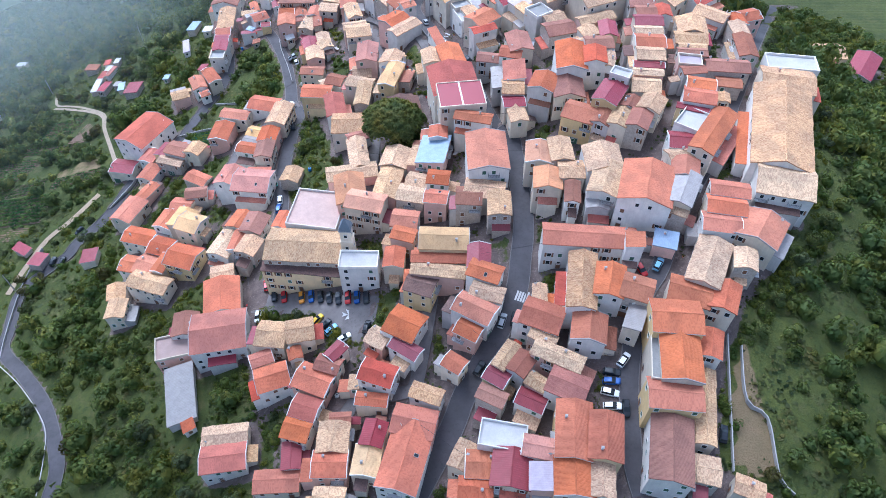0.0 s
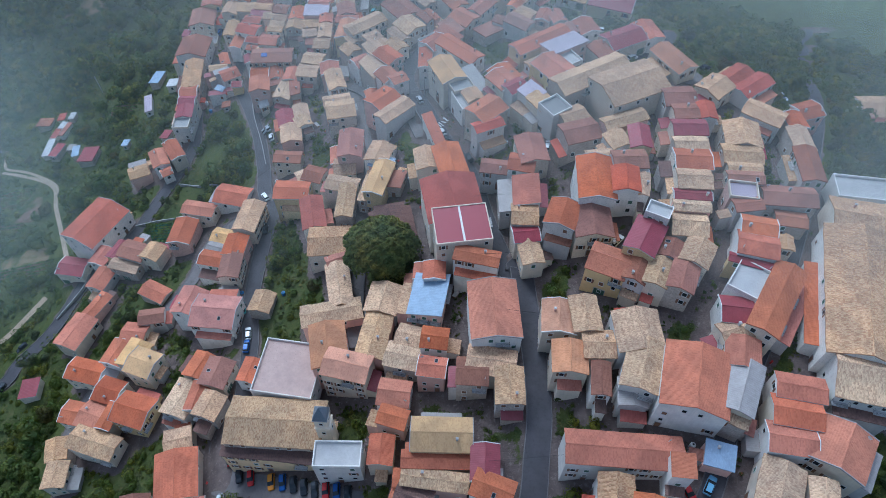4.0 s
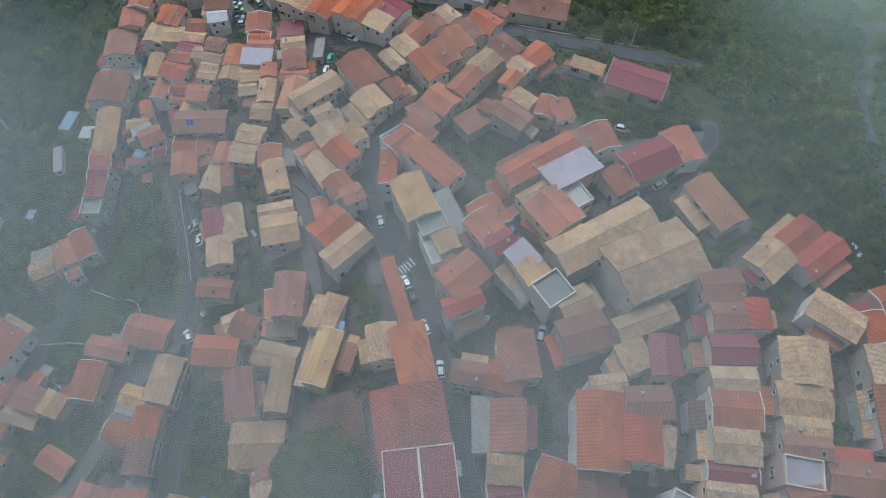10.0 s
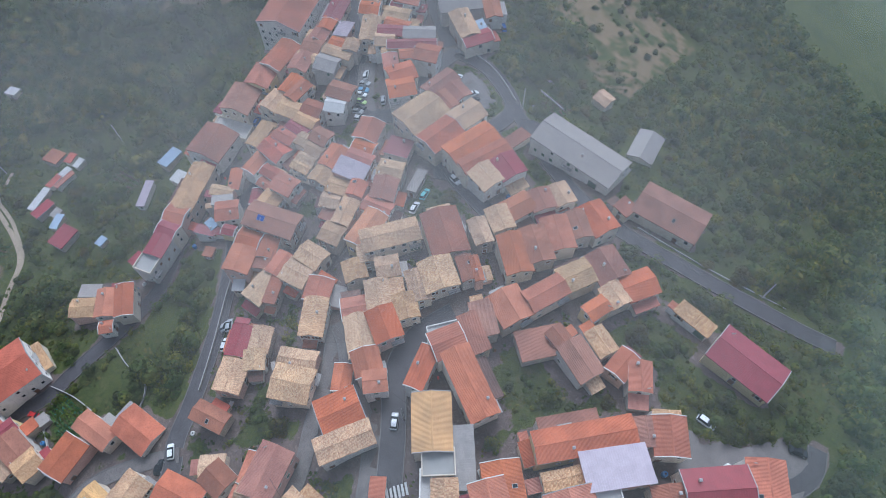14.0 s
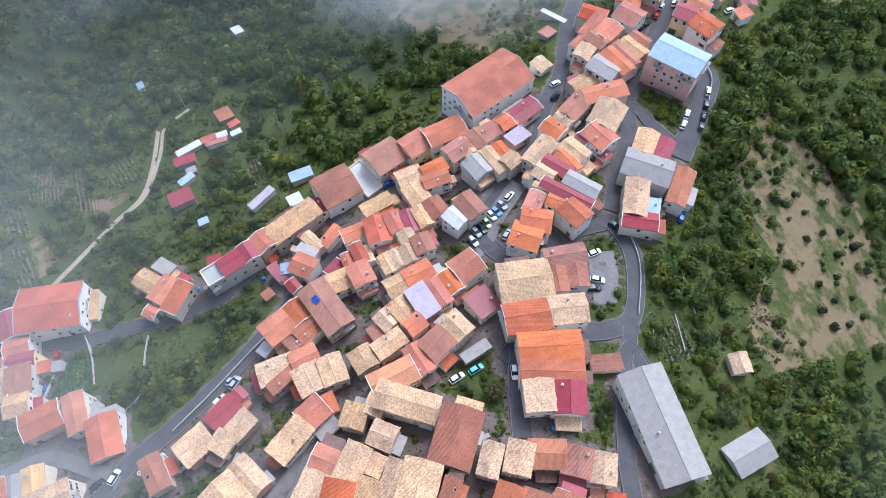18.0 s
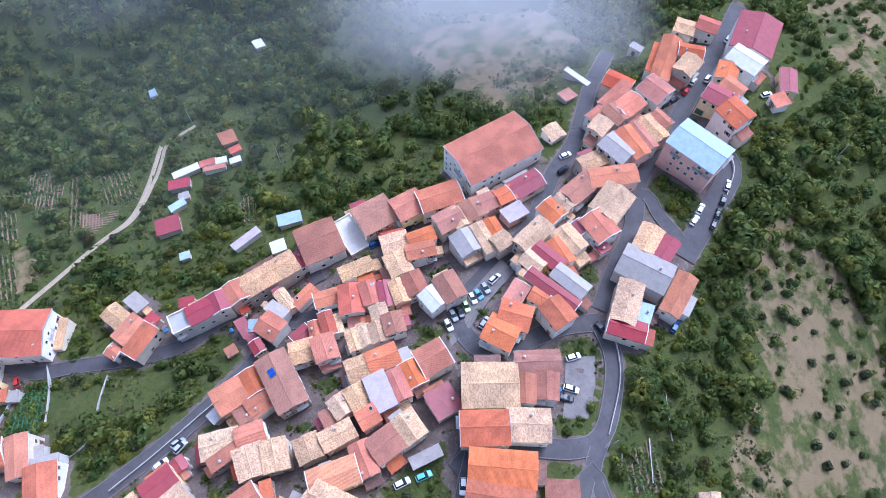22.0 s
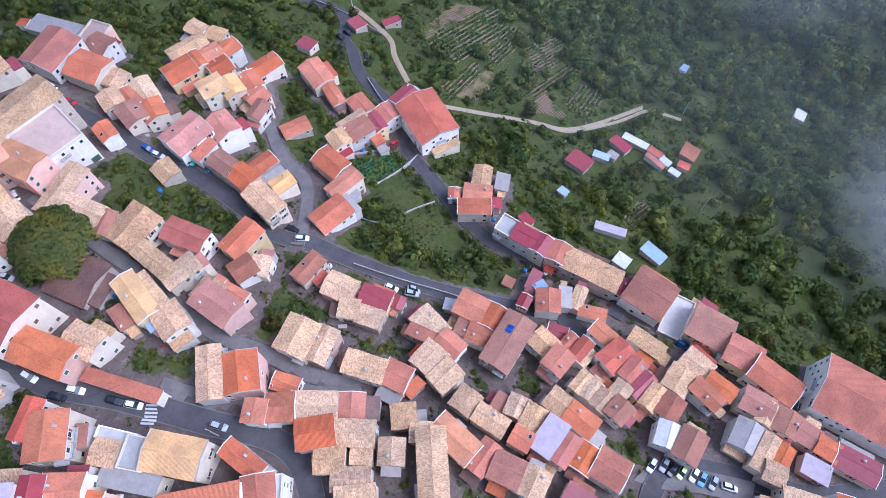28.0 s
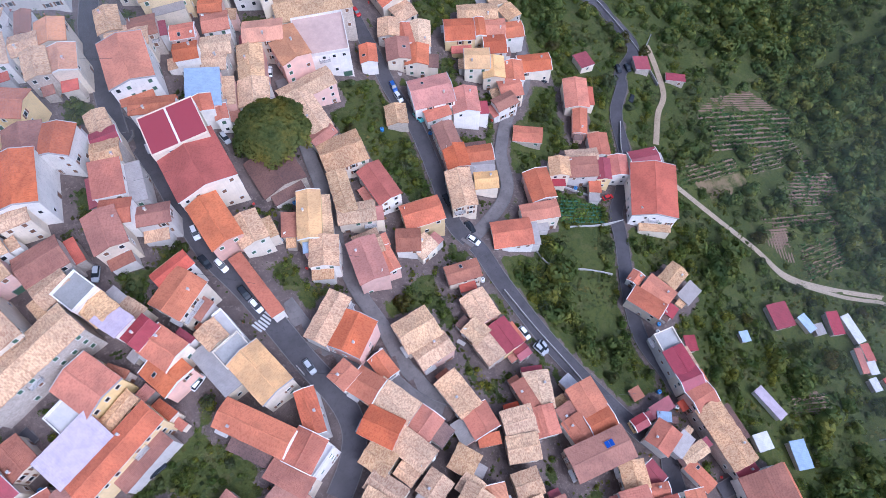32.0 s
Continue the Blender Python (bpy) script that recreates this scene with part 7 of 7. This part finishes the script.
def bell_tower(x, y):
    z = gz(x, y)
    ob = new("bell_tower")
    ob.matrix_basis = pose(x, y, z, 0, 0, -4)
    tagged(ob, "slim cream bell tower with a grey pointed roof", "tower")
    part("shaft", mesh_of("shaft", *frustum([(1.7, 0), (1.6, 12.0), (1.75, 12.1), (1.75, 12.4), (1.45, 12.5), (1.45, 16.2)]), [WALL["cream"]]), ob)
    part("cornice", mesh_of("cornice", *frustum([(1.65, 16.2), (1.7, 16.5)]), [CONCRETE]), ob)
    part("roof", mesh_of("roof", *frustum([(1.6, 16.5), (1.35, 17.6), (0.7, 18.8), (0.08, 20.0)]), [plain("slate_grey", (0.16, 0.19, 0.22), 0.5)]), ob)
    for k in range(4):
        part("bell_opening", WINDOWS[4], ob, pose(0, 0, 14.4, 0, 0, 90 * k) @ pose(0, 1.45, 0))
        part("bell_opening", WINDOWS[4], ob, pose(0, 0, 9.8, 0, 0, 90 * k) @ pose(0, 1.62, 0))


def star_mark(x, y):
    """White eight-pointed cross laid into the paving."""
    v, f = [(0, 0, 0)], []
    for k in range(4):
        a = k * math.pi / 2
        o = len(v)
        for r, d in ((1.9, -0.42), (1.35, 0.0), (1.9, 0.42)):
            v.append((math.cos(a + d) * r, math.sin(a + d) * r, 0))
        f += [(0, o, o + 1), (0, o + 1, o + 2)]
    ob = new("paving_star", mesh_of("paving_star", v, f, [LINE_W]))
    ob.matrix_basis = pose(x, y, gz(x, y) + 0.22)
    tagged(ob, "white eight-pointed cross set into the grey square", "paving mark")


def pole(x, y):
    z = gz(x, y)
    ob = new("utility_pole")
    ob.matrix_basis = pose(x, y, z, 0, 0, random.uniform(0, 180))
    tagged(ob, "slim grey utility pole with a cross arm", "pole", "utility poles")
    part("mast", mesh_of("mast", *frustum([(0.16, -0.3), (0.09, 8.6)]), [CONCRETE]), ob)
    part("cross_arm", boxes_mesh("cross_arm", [(-0.9, -0.05, 8.0, 0.9, 0.05, 8.12, 0)], [IRON]), ob)


def crosswalk(x0, y0, x1, y1, bars, turn):
    """White bars across the road."""
    a, b = np.array([x0, y0]), np.array([x1, y1])
    u = (b - a) / np.hypot(*(b - a))
    n = np.array([-u[1], u[0]])
    ob = new("crosswalk")
    ob.matrix_basis = pose(*((a + b) / 2), stand(*((a + b) / 2)))
    tagged(ob, "worn white crosswalk bars on the asphalt", "crosswalk")
    for i in range(bars):
        m = (a + b) / 2 + (b - a) * ((i + 0.5) / bars - 0.5)
        v = []
        for s, t in ((-1, -1), (1, -1), (1, 1), (-1, 1)):
            q = m + u * 0.24 * s + n * 1.3 * t
            v.append((*(q - (a + b) / 2), stand(*q) + 0.03 - stand(*((a + b) / 2))))
        part("bar", mesh_of("bar", v, [(0, 1, 2, 3)], [LINE_W]), ob)


def solar_panel(x, y, z, turn, tilt):
    ob = new("solar_panel")
    ob.matrix_basis = pose(x, y, z, 0, 0, turn) @ pose(0, 0, 0, tilt)
    tagged(ob, "pair of blue solar panels on the roof", "solar panel")
    for s in (-0.55, 0.55):
        p = part("panel", boxes_mesh("panel", [(s - 0.5, -0.8, 0.0, s + 0.5, 0.8, 0.08, 0)], [PANEL_BLUE]), ob)
        part("frame", boxes_mesh("frame", [(s - 0.53, -0.83, -0.04, s + 0.53, 0.83, 0.05, 0)], [HUB]), p)


PANEL_BLUE = plain("solar_blue", (0.02, 0.07, 0.32), 0.2)
car(-48.3, 108.7, -81, "dark")
car(-45.2, 107.9, -81, "red")
car(-39.7, 106.3, -82, "orange")
car(-36.8, 105.9, -83, "blue")
car(-34.0, 105.1, -83, "dark")
car(-31.3, 104.2, -84, "dark")
car(-28.6, 103.3, -84, "dark")
car(-25.9, 102.8, -85, "red")
car(-23.3, 102.3, -86, "blue")
car(-20.6, 101.5, -86, "dark")
car(-52.4, 103.0, -90, "white")
car(-34.0, 97.7, 48, "yellow")
car(-31.5, 95.5, 50, "dark")
car(-29.6, 93.6, 43, "sky")
car(-25.7, 90.2, 26, "white")
car(-19.8, 92.2, 80, "dark")
car(-32.9, 58.1, 84, "white")
car(40.2, 72.8, 50, "white")
car(37.4, 70.3, -13, "dark")
car(37.1, 68.1, -13, "blue")
car(36.4, 65.7, -19, "white")
car(36.5, 62.5, -10, "white")
car(39.1, 61.8, -95, "dark")
car(14.3, 86.9, 70, "silver")
car(17.2, 87.1, 78, "dark")
car(8.4, 75.1, 57, "dark")
car(51.8, 96.6, 58, "sky")
car(47.8, 95.6, -70, "red")
car(58.1, 55.6, 73, "dark")
car(-3.3, 156.8, 111, "silver")
car(-19.7, 135.0, -104, "white")
car(8.8, 183.3, 96, "white")
car(-7.9, 188.2, 115, "silver")
car(-52.9, 144.1, 93, "blue")
car(-53.1, 148.1, 100, "white")
car(-56.0, 156.7, 108, "teal")
car(-51.6, 113.2, 102, "red")
car(-135.6, 145.6, 83, "dark")
car(-139.3, 146.1, 85, "dark")
car(-133.5, 159.0, -132, "dark")
car(-103.5, 146.4, 138, "dark")
car(-54.1, 185.4, 95, "dark")
car(-56.8, 194.9, 110, "dark")
car(-56.4, 199.0, 124, "white")
car(-104.5, 193.8, -175, "red")
car(5.3, 193.1, 114, "white")
car(8.7, 191.4, 113, "dark")
car(2.3, 201.0, 110, "dark")
car(0.7, 204.7, 114, "white")
car(-6.3, 222.0, 107, "silver")
car(29.9, 189.0, 76, "silver")
car(16.0, 218.7, -140, "white")
car(24.5, 215.0, 127, "blue")
car(27.2, 233.3, -158, "dark")
car(-58.8, 227.8, 106, "white")
car(-62.2, 232.6, 112, "silver")
car(-56.8, 306.7, -6, "white")
car(-58.6, 309.0, -4, "silver")
car(-58.8, 310.9, -4, "dark")
car(-59.8, 313.2, -5, "lime")
car(-60.8, 316.0, -4, "white")
car(-61.0, 318.4, -5, "sky")
car(-61.7, 320.7, -4, "silver")
car(-63.1, 324.4, 107, "white")
car(-52.8, 315.1, 117, "silver")
car(-37.0, 340.9, 11, "dark")
car(-33.7, 329.9, 80, "white")
car(-26.9, 324.7, 45, "white")
car(-25.5, 322.1, 54, "dark")
car(-18.8, 289.8, -32, "white")
car(-28.8, 359.3, 119, "blue")
car(-60.9, 233.1, 116, "silver")
car(-25.9, 278.1, 88, "white")
car(-25.0, 283.1, 86, "teal")
car(-93.3, 301.3, 92, "blue")
car(-93.3, 312.4, 87, "dark")
car(-57.4, 400.4, 127, "white")
car(-54.1, 396.1, 125, "dark")
car(-54.7, 388.1, 120, "white")
car(-51.1, 391.7, 125, "dark")
car(-52.4, 384.2, 114, "white")
car(-48.8, 388.4, 121, "dark")
car(-95.4, 417.9, 117, "white")
car(-92.9, 412.8, 118, "red")
car(-91.8, 407.5, 98, "dark")
car(-91.5, 403.9, 93, "dark")
car(-106.7, 442.9, 118, "white")
car(-94.1, 423.2, 118, "white")
car(-89.9, 373.0, 103, "lime")
car(-90.7, 365.5, 90, "white")
car(-86.0, 361.8, 101, "dark")
car(-79.2, 434.1, 79, "white")
car(53.4, 243.4, -20, "white")
car(72.0, 245.1, 6, "dark")
car(52.1, 221.9, 27, "silver")
car(58.9, 225.0, 32, "white")
car(-20.3, 294.3, -31, "teal")
car(80.0, 220.1, 33, "dark")
car(100.8, 209.6, -55, "white")
car(90.2, 200.3, 33, "white")
car(108.4, 205.2, 40, "white")
car(28.8, 154.0, -26, "silver")
car(42.7, 154.0, 42, "white")
bell_tower(-25.9, 114.2)
star_mark(-25.5, 97.6)
pole(-50.7, 438.5)
pole(-152.4, 137.5)
pole(-191.2, 265.1)
pole(-148.3, 288.1)
pole(-4.7, 223.3)
pole(-11.0, 325.3)
pole(63.3, 283.1)
crosswalk(2.2, 210.3, -1.8, 207.5, 6, 60)
crosswalk(17.9, 93.8, 21.0, 92.5, 5, 60)
solar_panel(-64.5, 261.2, gz(-61.9, 262.4) + 10.3, 2, 17)
pine(-15.5, 161.4)

# ---- yard things ----
POT = plain("terracotta", (0.45, 0.17, 0.09), 0.8)
TANK_BLUE = plain("blue_plastic", (0.06, 0.20, 0.45), 0.5)
TANK_WHITE = plain("white_plastic", (0.66, 0.65, 0.62), 0.5)
LOG = plain("split_logs", (0.30, 0.19, 0.11), 0.9, 0.0, 0.5, 5.0)
RED_CRATE = plain("red_plastic", (0.50, 0.05, 0.04), 0.5)


def turned(profile, sides=10):
    v, f = [], []
    for r, z in profile:
        v += [(math.cos(i / sides * 6.2832) * r, math.sin(i / sides * 6.2832) * r, z) for i in range(sides)]
    for k in range(len(profile) - 1):
        for i in range(sides):
            j = (i + 1) % sides
            f.append((k * sides + i, k * sides + j, k * sides + sides + j, k * sides + sides + i))
    f.append(tuple(range(len(v) - sides, len(v))))
    return v, f


POT_BODY = mesh_of("pot", *turned([(0.2, 0), (0.3, 0.45), (0.34, 0.46), (0.34, 0.54), (0.27, 0.54), (0.26, 0.46)]), [POT])
POT_PLANT = quads_mesh("plant", crown_points(np.random.default_rng(2), 0.55, 0.8, 5, 14, 0.14) + np.array([0, 0, 0.6]), LEAF_A)
TANKS = [(mesh_of("tank", *turned([(0.55, 0), (0.6, 0.05), (0.6, 1.1), (0.5, 1.28), (0.2, 1.36)]), [m]), mesh_of("cap", *turned([(0.2, 1.34), (0.2, 1.44)]), [IRON]), word) for m, word in ((TANK_BLUE, "blue"), (TANK_WHITE, "white"))]
LOGS = boxes_mesh("logs", [(-1.0 + 0.02 * (k % 3), -0.32 + 0.2 * j + 0.03 * k, 0.18 * k, 1.0 - 0.05 * (j % 2), -0.14 + 0.2 * j + 0.03 * k, 0.18 * k + 0.17, 0) for k in range(5) for j in range(3)], [LOG])
COVER = boxes_mesh("cover", [(-1.1, -0.45, 0.92, 1.1, 0.55, 0.96, 0)], [ROOF["g"]])
CRATE = boxes_mesh("crate", [(-0.3, -0.2, 0, 0.3, 0.2, 0.05, 0), (-0.3, -0.2, 0.05, -0.26, 0.2, 0.3, 0), (0.26, -0.2, 0.05, 0.3, 0.2, 0.3, 0), (-0.26, -0.2, 0.05, 0.26, -0.16, 0.3, 0), (-0.26, 0.16, 0.05, 0.26, 0.2, 0.3, 0)], [RED_CRATE])


def yard_thing(x, y, kind, turn):
    z = gz(x, y) + 0.02
    if kind == "pot":
        ob = new("flower_pot")
        tagged(ob, "terracotta flower pot with a bushy green plant", "flower pot", "flower pots in the yards")
        part("pot", POT_BODY, ob)
        part("plant", POT_PLANT, ob, None, "bushy green leaves")
    elif kind in ("blue", "white"):
        tank, cap, word = TANKS[kind == "white"]
        ob = new("water_tank")
        tagged(ob, f"round {word} plastic water tank beside a house", "water tank", "water tanks")
        part("tank", tank, ob)
        part("cap", cap, ob, None, "dark screw cap")
    elif kind == "logs":
        ob = new("wood_pile")
        tagged(ob, "stack of split firewood under a grey sheet", "wood pile", "wood piles")
        part("logs", LOGS, ob)
        part("cover", COVER, ob, None, "grey ribbed cover sheet")
    else:
        ob = new("crate_stack")
        tagged(ob, "two stacked red plastic crates in a yard", "crates", "crates in the yards")
        part("crate", CRATE, ob)
        part("crate", CRATE, ob, pose(0.05, 0.03, 0.31, 0, 0, 8))
    ob.matrix_basis = pose(x, y, z, 0, 0, turn)


def furnish_yards():
    rng = np.random.default_rng(31)
    x, y = rng.uniform(-110, 90, 6000), rng.uniform(45, 345, 6000)
    hd = house_distance(x, y)
    ok = (hd > 0.7) & (hd < 2.2)
    x, y = x[ok], y[ok]
    rd, _ = road_distance(x, y)
    ok = (rd > 0.9) & (rd < 14)
    for i, (a, b) in enumerate(list(zip(x[ok], y[ok]))[:110]):
        yard_thing(float(a), float(b), ["pot", "pot", "blue", "logs", "pot", "white", "crates", "pot"][i % 8], float(rng.uniform(0, 360)))


furnish_yards()


def cable(a, b):
    """A thin sagging wire from house to house across a road."""
    a, b = Vector(a), Vector(b)
    v, f = [], []
    for i in range(13):
        u = i / 12
        p = a.lerp(b, u) - Vector((0, 0, 1.6 * u * (1 - u)))
        v += [(p.x, p.y, p.z + 0.04), (p.x + 0.035, p.y + 0.02, p.z - 0.02), (p.x - 0.035, p.y - 0.02, p.z - 0.02)]
        if i:
            o = 3 * i
            f += [(o - 3 + k, o - 3 + (k + 1) % 3, o + (k + 1) % 3, o + k) for k in range(3)]
    tagged(new("overhead_cable", mesh_of("overhead_cable", v, f, [IRON])), "thin dark wire strung over the road between houses", "cable", "overhead cables")


def string_cables():
    tops = HZ + HA[:, 5]
    for width, name, line, z in ROADS:
        if name not in ("main", "middle", "bend", "edge", "alley"):
            continue
        d = np.gradient(line, axis=0)
        for i in range(6, len(line) - 6, 13):
            side = np.array([-d[i, 1], d[i, 0]]) / np.hypot(*d[i])
            rel = HA[:, :2] - line[i]
            off, dist = rel @ side, np.hypot(*rel.T)
            left = np.where((off > 2) & (dist < 16), dist, 99)
            right = np.where((off < -2) & (dist < 16), dist, 99)
            if left.min() < 90 and right.min() < 90:
                p, q = int(left.argmin()), int(right.argmin())
                cable((*HA[p, :2], tops[p] + 0.7), (*HA[q, :2], tops[q] + 0.7))


string_cables()

# ---- drifting mist: thin torn sheets of cloud over the village and the valley ----
def mist_material(x, y, rx, ry, amount, base):
    """Cloud that thins out towards its rim; opacity from two scales of noise."""
    n = Nodes("mist")
    p = n.coords("Object")
    fit = n.t.nodes.new("ShaderNodeMapping")
    fit.vector_type = "TEXTURE"
    fit.inputs["Location"].default_value = (x, y, 0)
    fit.inputs["Scale"].default_value = (rx, ry, 1e6)
    n.link(p, fit.inputs[0])
    far = n.t.nodes.new("ShaderNodeVectorMath")
    far.operation = "LENGTH"
    n.link(fit.outputs[0], far.inputs[0])
    torn = n.calc("ADD", far.outputs["Value"], n.calc("MULTIPLY", n.calc("SUBTRACT", n.noise(p, 1.6 / min(rx, ry), 5.0, 0.6), 0.5), 0.9))
    rim = n.t.nodes.new("ShaderNodeMapRange")
    rim.interpolation_type = "SMOOTHSTEP"
    rim.inputs["From Min"].default_value, rim.inputs["From Max"].default_value = 1.0, 0.25
    n.link(torn, rim.inputs["Value"])
    edge = n.t.nodes.new("ShaderNodeMapRange")
    edge.interpolation_type = "SMOOTHSTEP"
    edge.inputs["From Min"].default_value, edge.inputs["From Max"].default_value = 1.28, 1.0
    n.link(far.outputs["Value"], edge.inputs["Value"])
    puff = n.ramp(n.noise(p, 3.2 / min(rx, ry), 6.0, 0.6), [(0.30, (0.5, 0.5, 0.5)), (0.66, (1, 1, 1))])
    alpha = n.calc("MULTIPLY", n.calc("MULTIPLY", rim.outputs[0], edge.outputs[0]), n.calc("MULTIPLY", puff, amount))
    clear = n.t.nodes.new("ShaderNodeBsdfTransparent")
    white = n.t.nodes.new("ShaderNodeBsdfDiffuse")
    white.inputs[0].default_value = (*base, 1)
    mix = n.t.nodes.new("ShaderNodeMixShader")
    n.link(alpha, mix.inputs[0])
    n.link(clear.outputs[0], mix.inputs[1])
    n.link(white.outputs[0], mix.inputs[2])
    n.link(mix.outputs[0], n.t.nodes["Material Output"].inputs["Surface"])
    return n.m


def mist(label, x, y, heights, rx, ry, amount, base):
    """A bank of mist: one or more gently waving sheets with torn rims."""
    ob = new("mist")
    tagged(ob, label, "mist", kind="stuff")
    for k, h in enumerate(heights):
        v, f = [(x, y, h)], []
        for j in range(1, 9):
            for i in range(32):
                a, b = x + rx * 0.165 * j * math.cos(i / 32 * 6.2832), y + ry * 0.165 * j * math.sin(i / 32 * 6.2832)
                v.append((a, b, h + 0.03 * min(rx, ry) * math.sin(a * 0.06 + k) * math.sin(b * 0.05 + 2 * k)))
                o, q = (j - 1) * 32 + 1, (i + 1) % 32
                f.append((o + i, o + q, o - 32 + q, o - 32 + i) if j > 1 else (0, o + i, o + q))
        me = mesh_of("mist_layer", v, f, [mist_material(x, y, rx, ry, amount, base)])
        me.polygons.foreach_set("use_smooth", [True] * len(me.polygons))
        part("mist_layer", me, ob)


GREY, BLUISH, GREENISH = (0.25, 0.257, 0.242), (0.275, 0.31, 0.295), (0.32, 0.37, 0.31)
mist("thin grey cloud bank drifting over the roofs", 2, 117, (132,), 50, 42, 0.66, GREY)
mist("cloud bank hanging over the western houses", -33, 153, (130,), 38, 45, 0.8, BLUISH)
mist("low veil between the two cloud banks", 7, 154, (134,), 42, 22, 0.58, GREY)
mist("shred of cloud over the eastern terrace", 40, 85, (133,), 30, 19, 0.6, GREY)
mist("ragged end of the cloud bank", -7, 228, (147,), 24, 26, 0.72, (0.285, 0.29, 0.28))
mist("thin veil beside the ragged cloud", 5, 211, (144,), 26, 20, 0.52, (0.272, 0.262, 0.247))
mist("small wisp above the upper houses", 17, 191, (146,), 17, 10, 0.26, GREY)
mist("blue-green haze hanging over the western slope", -102, 120, (92,), 76, 64, 0.7, (0.28, 0.315, 0.28))
mist("green haze over the wooded eastern slope", 112, 250, (54,), 62, 68, 0.52, GREENISH)
mist("torn cloud lying in the valley", -185, 384, (-6,), 84, 80, 0.62, (0.50, 0.485, 0.485))
mist("thin cloud creeping up the wooded slope", -325, 255, (-24,), 100, 100, 0.4, (0.44, 0.445, 0.44))
mist("wide faint haze in the valley", -260, 350, (-30,), 190, 230, 0.1, (0.36, 0.39, 0.40))
mist("cloud rising over the far eastern slope", 147, 440, (16,), 140, 165, 0.6, (0.30, 0.335, 0.29))
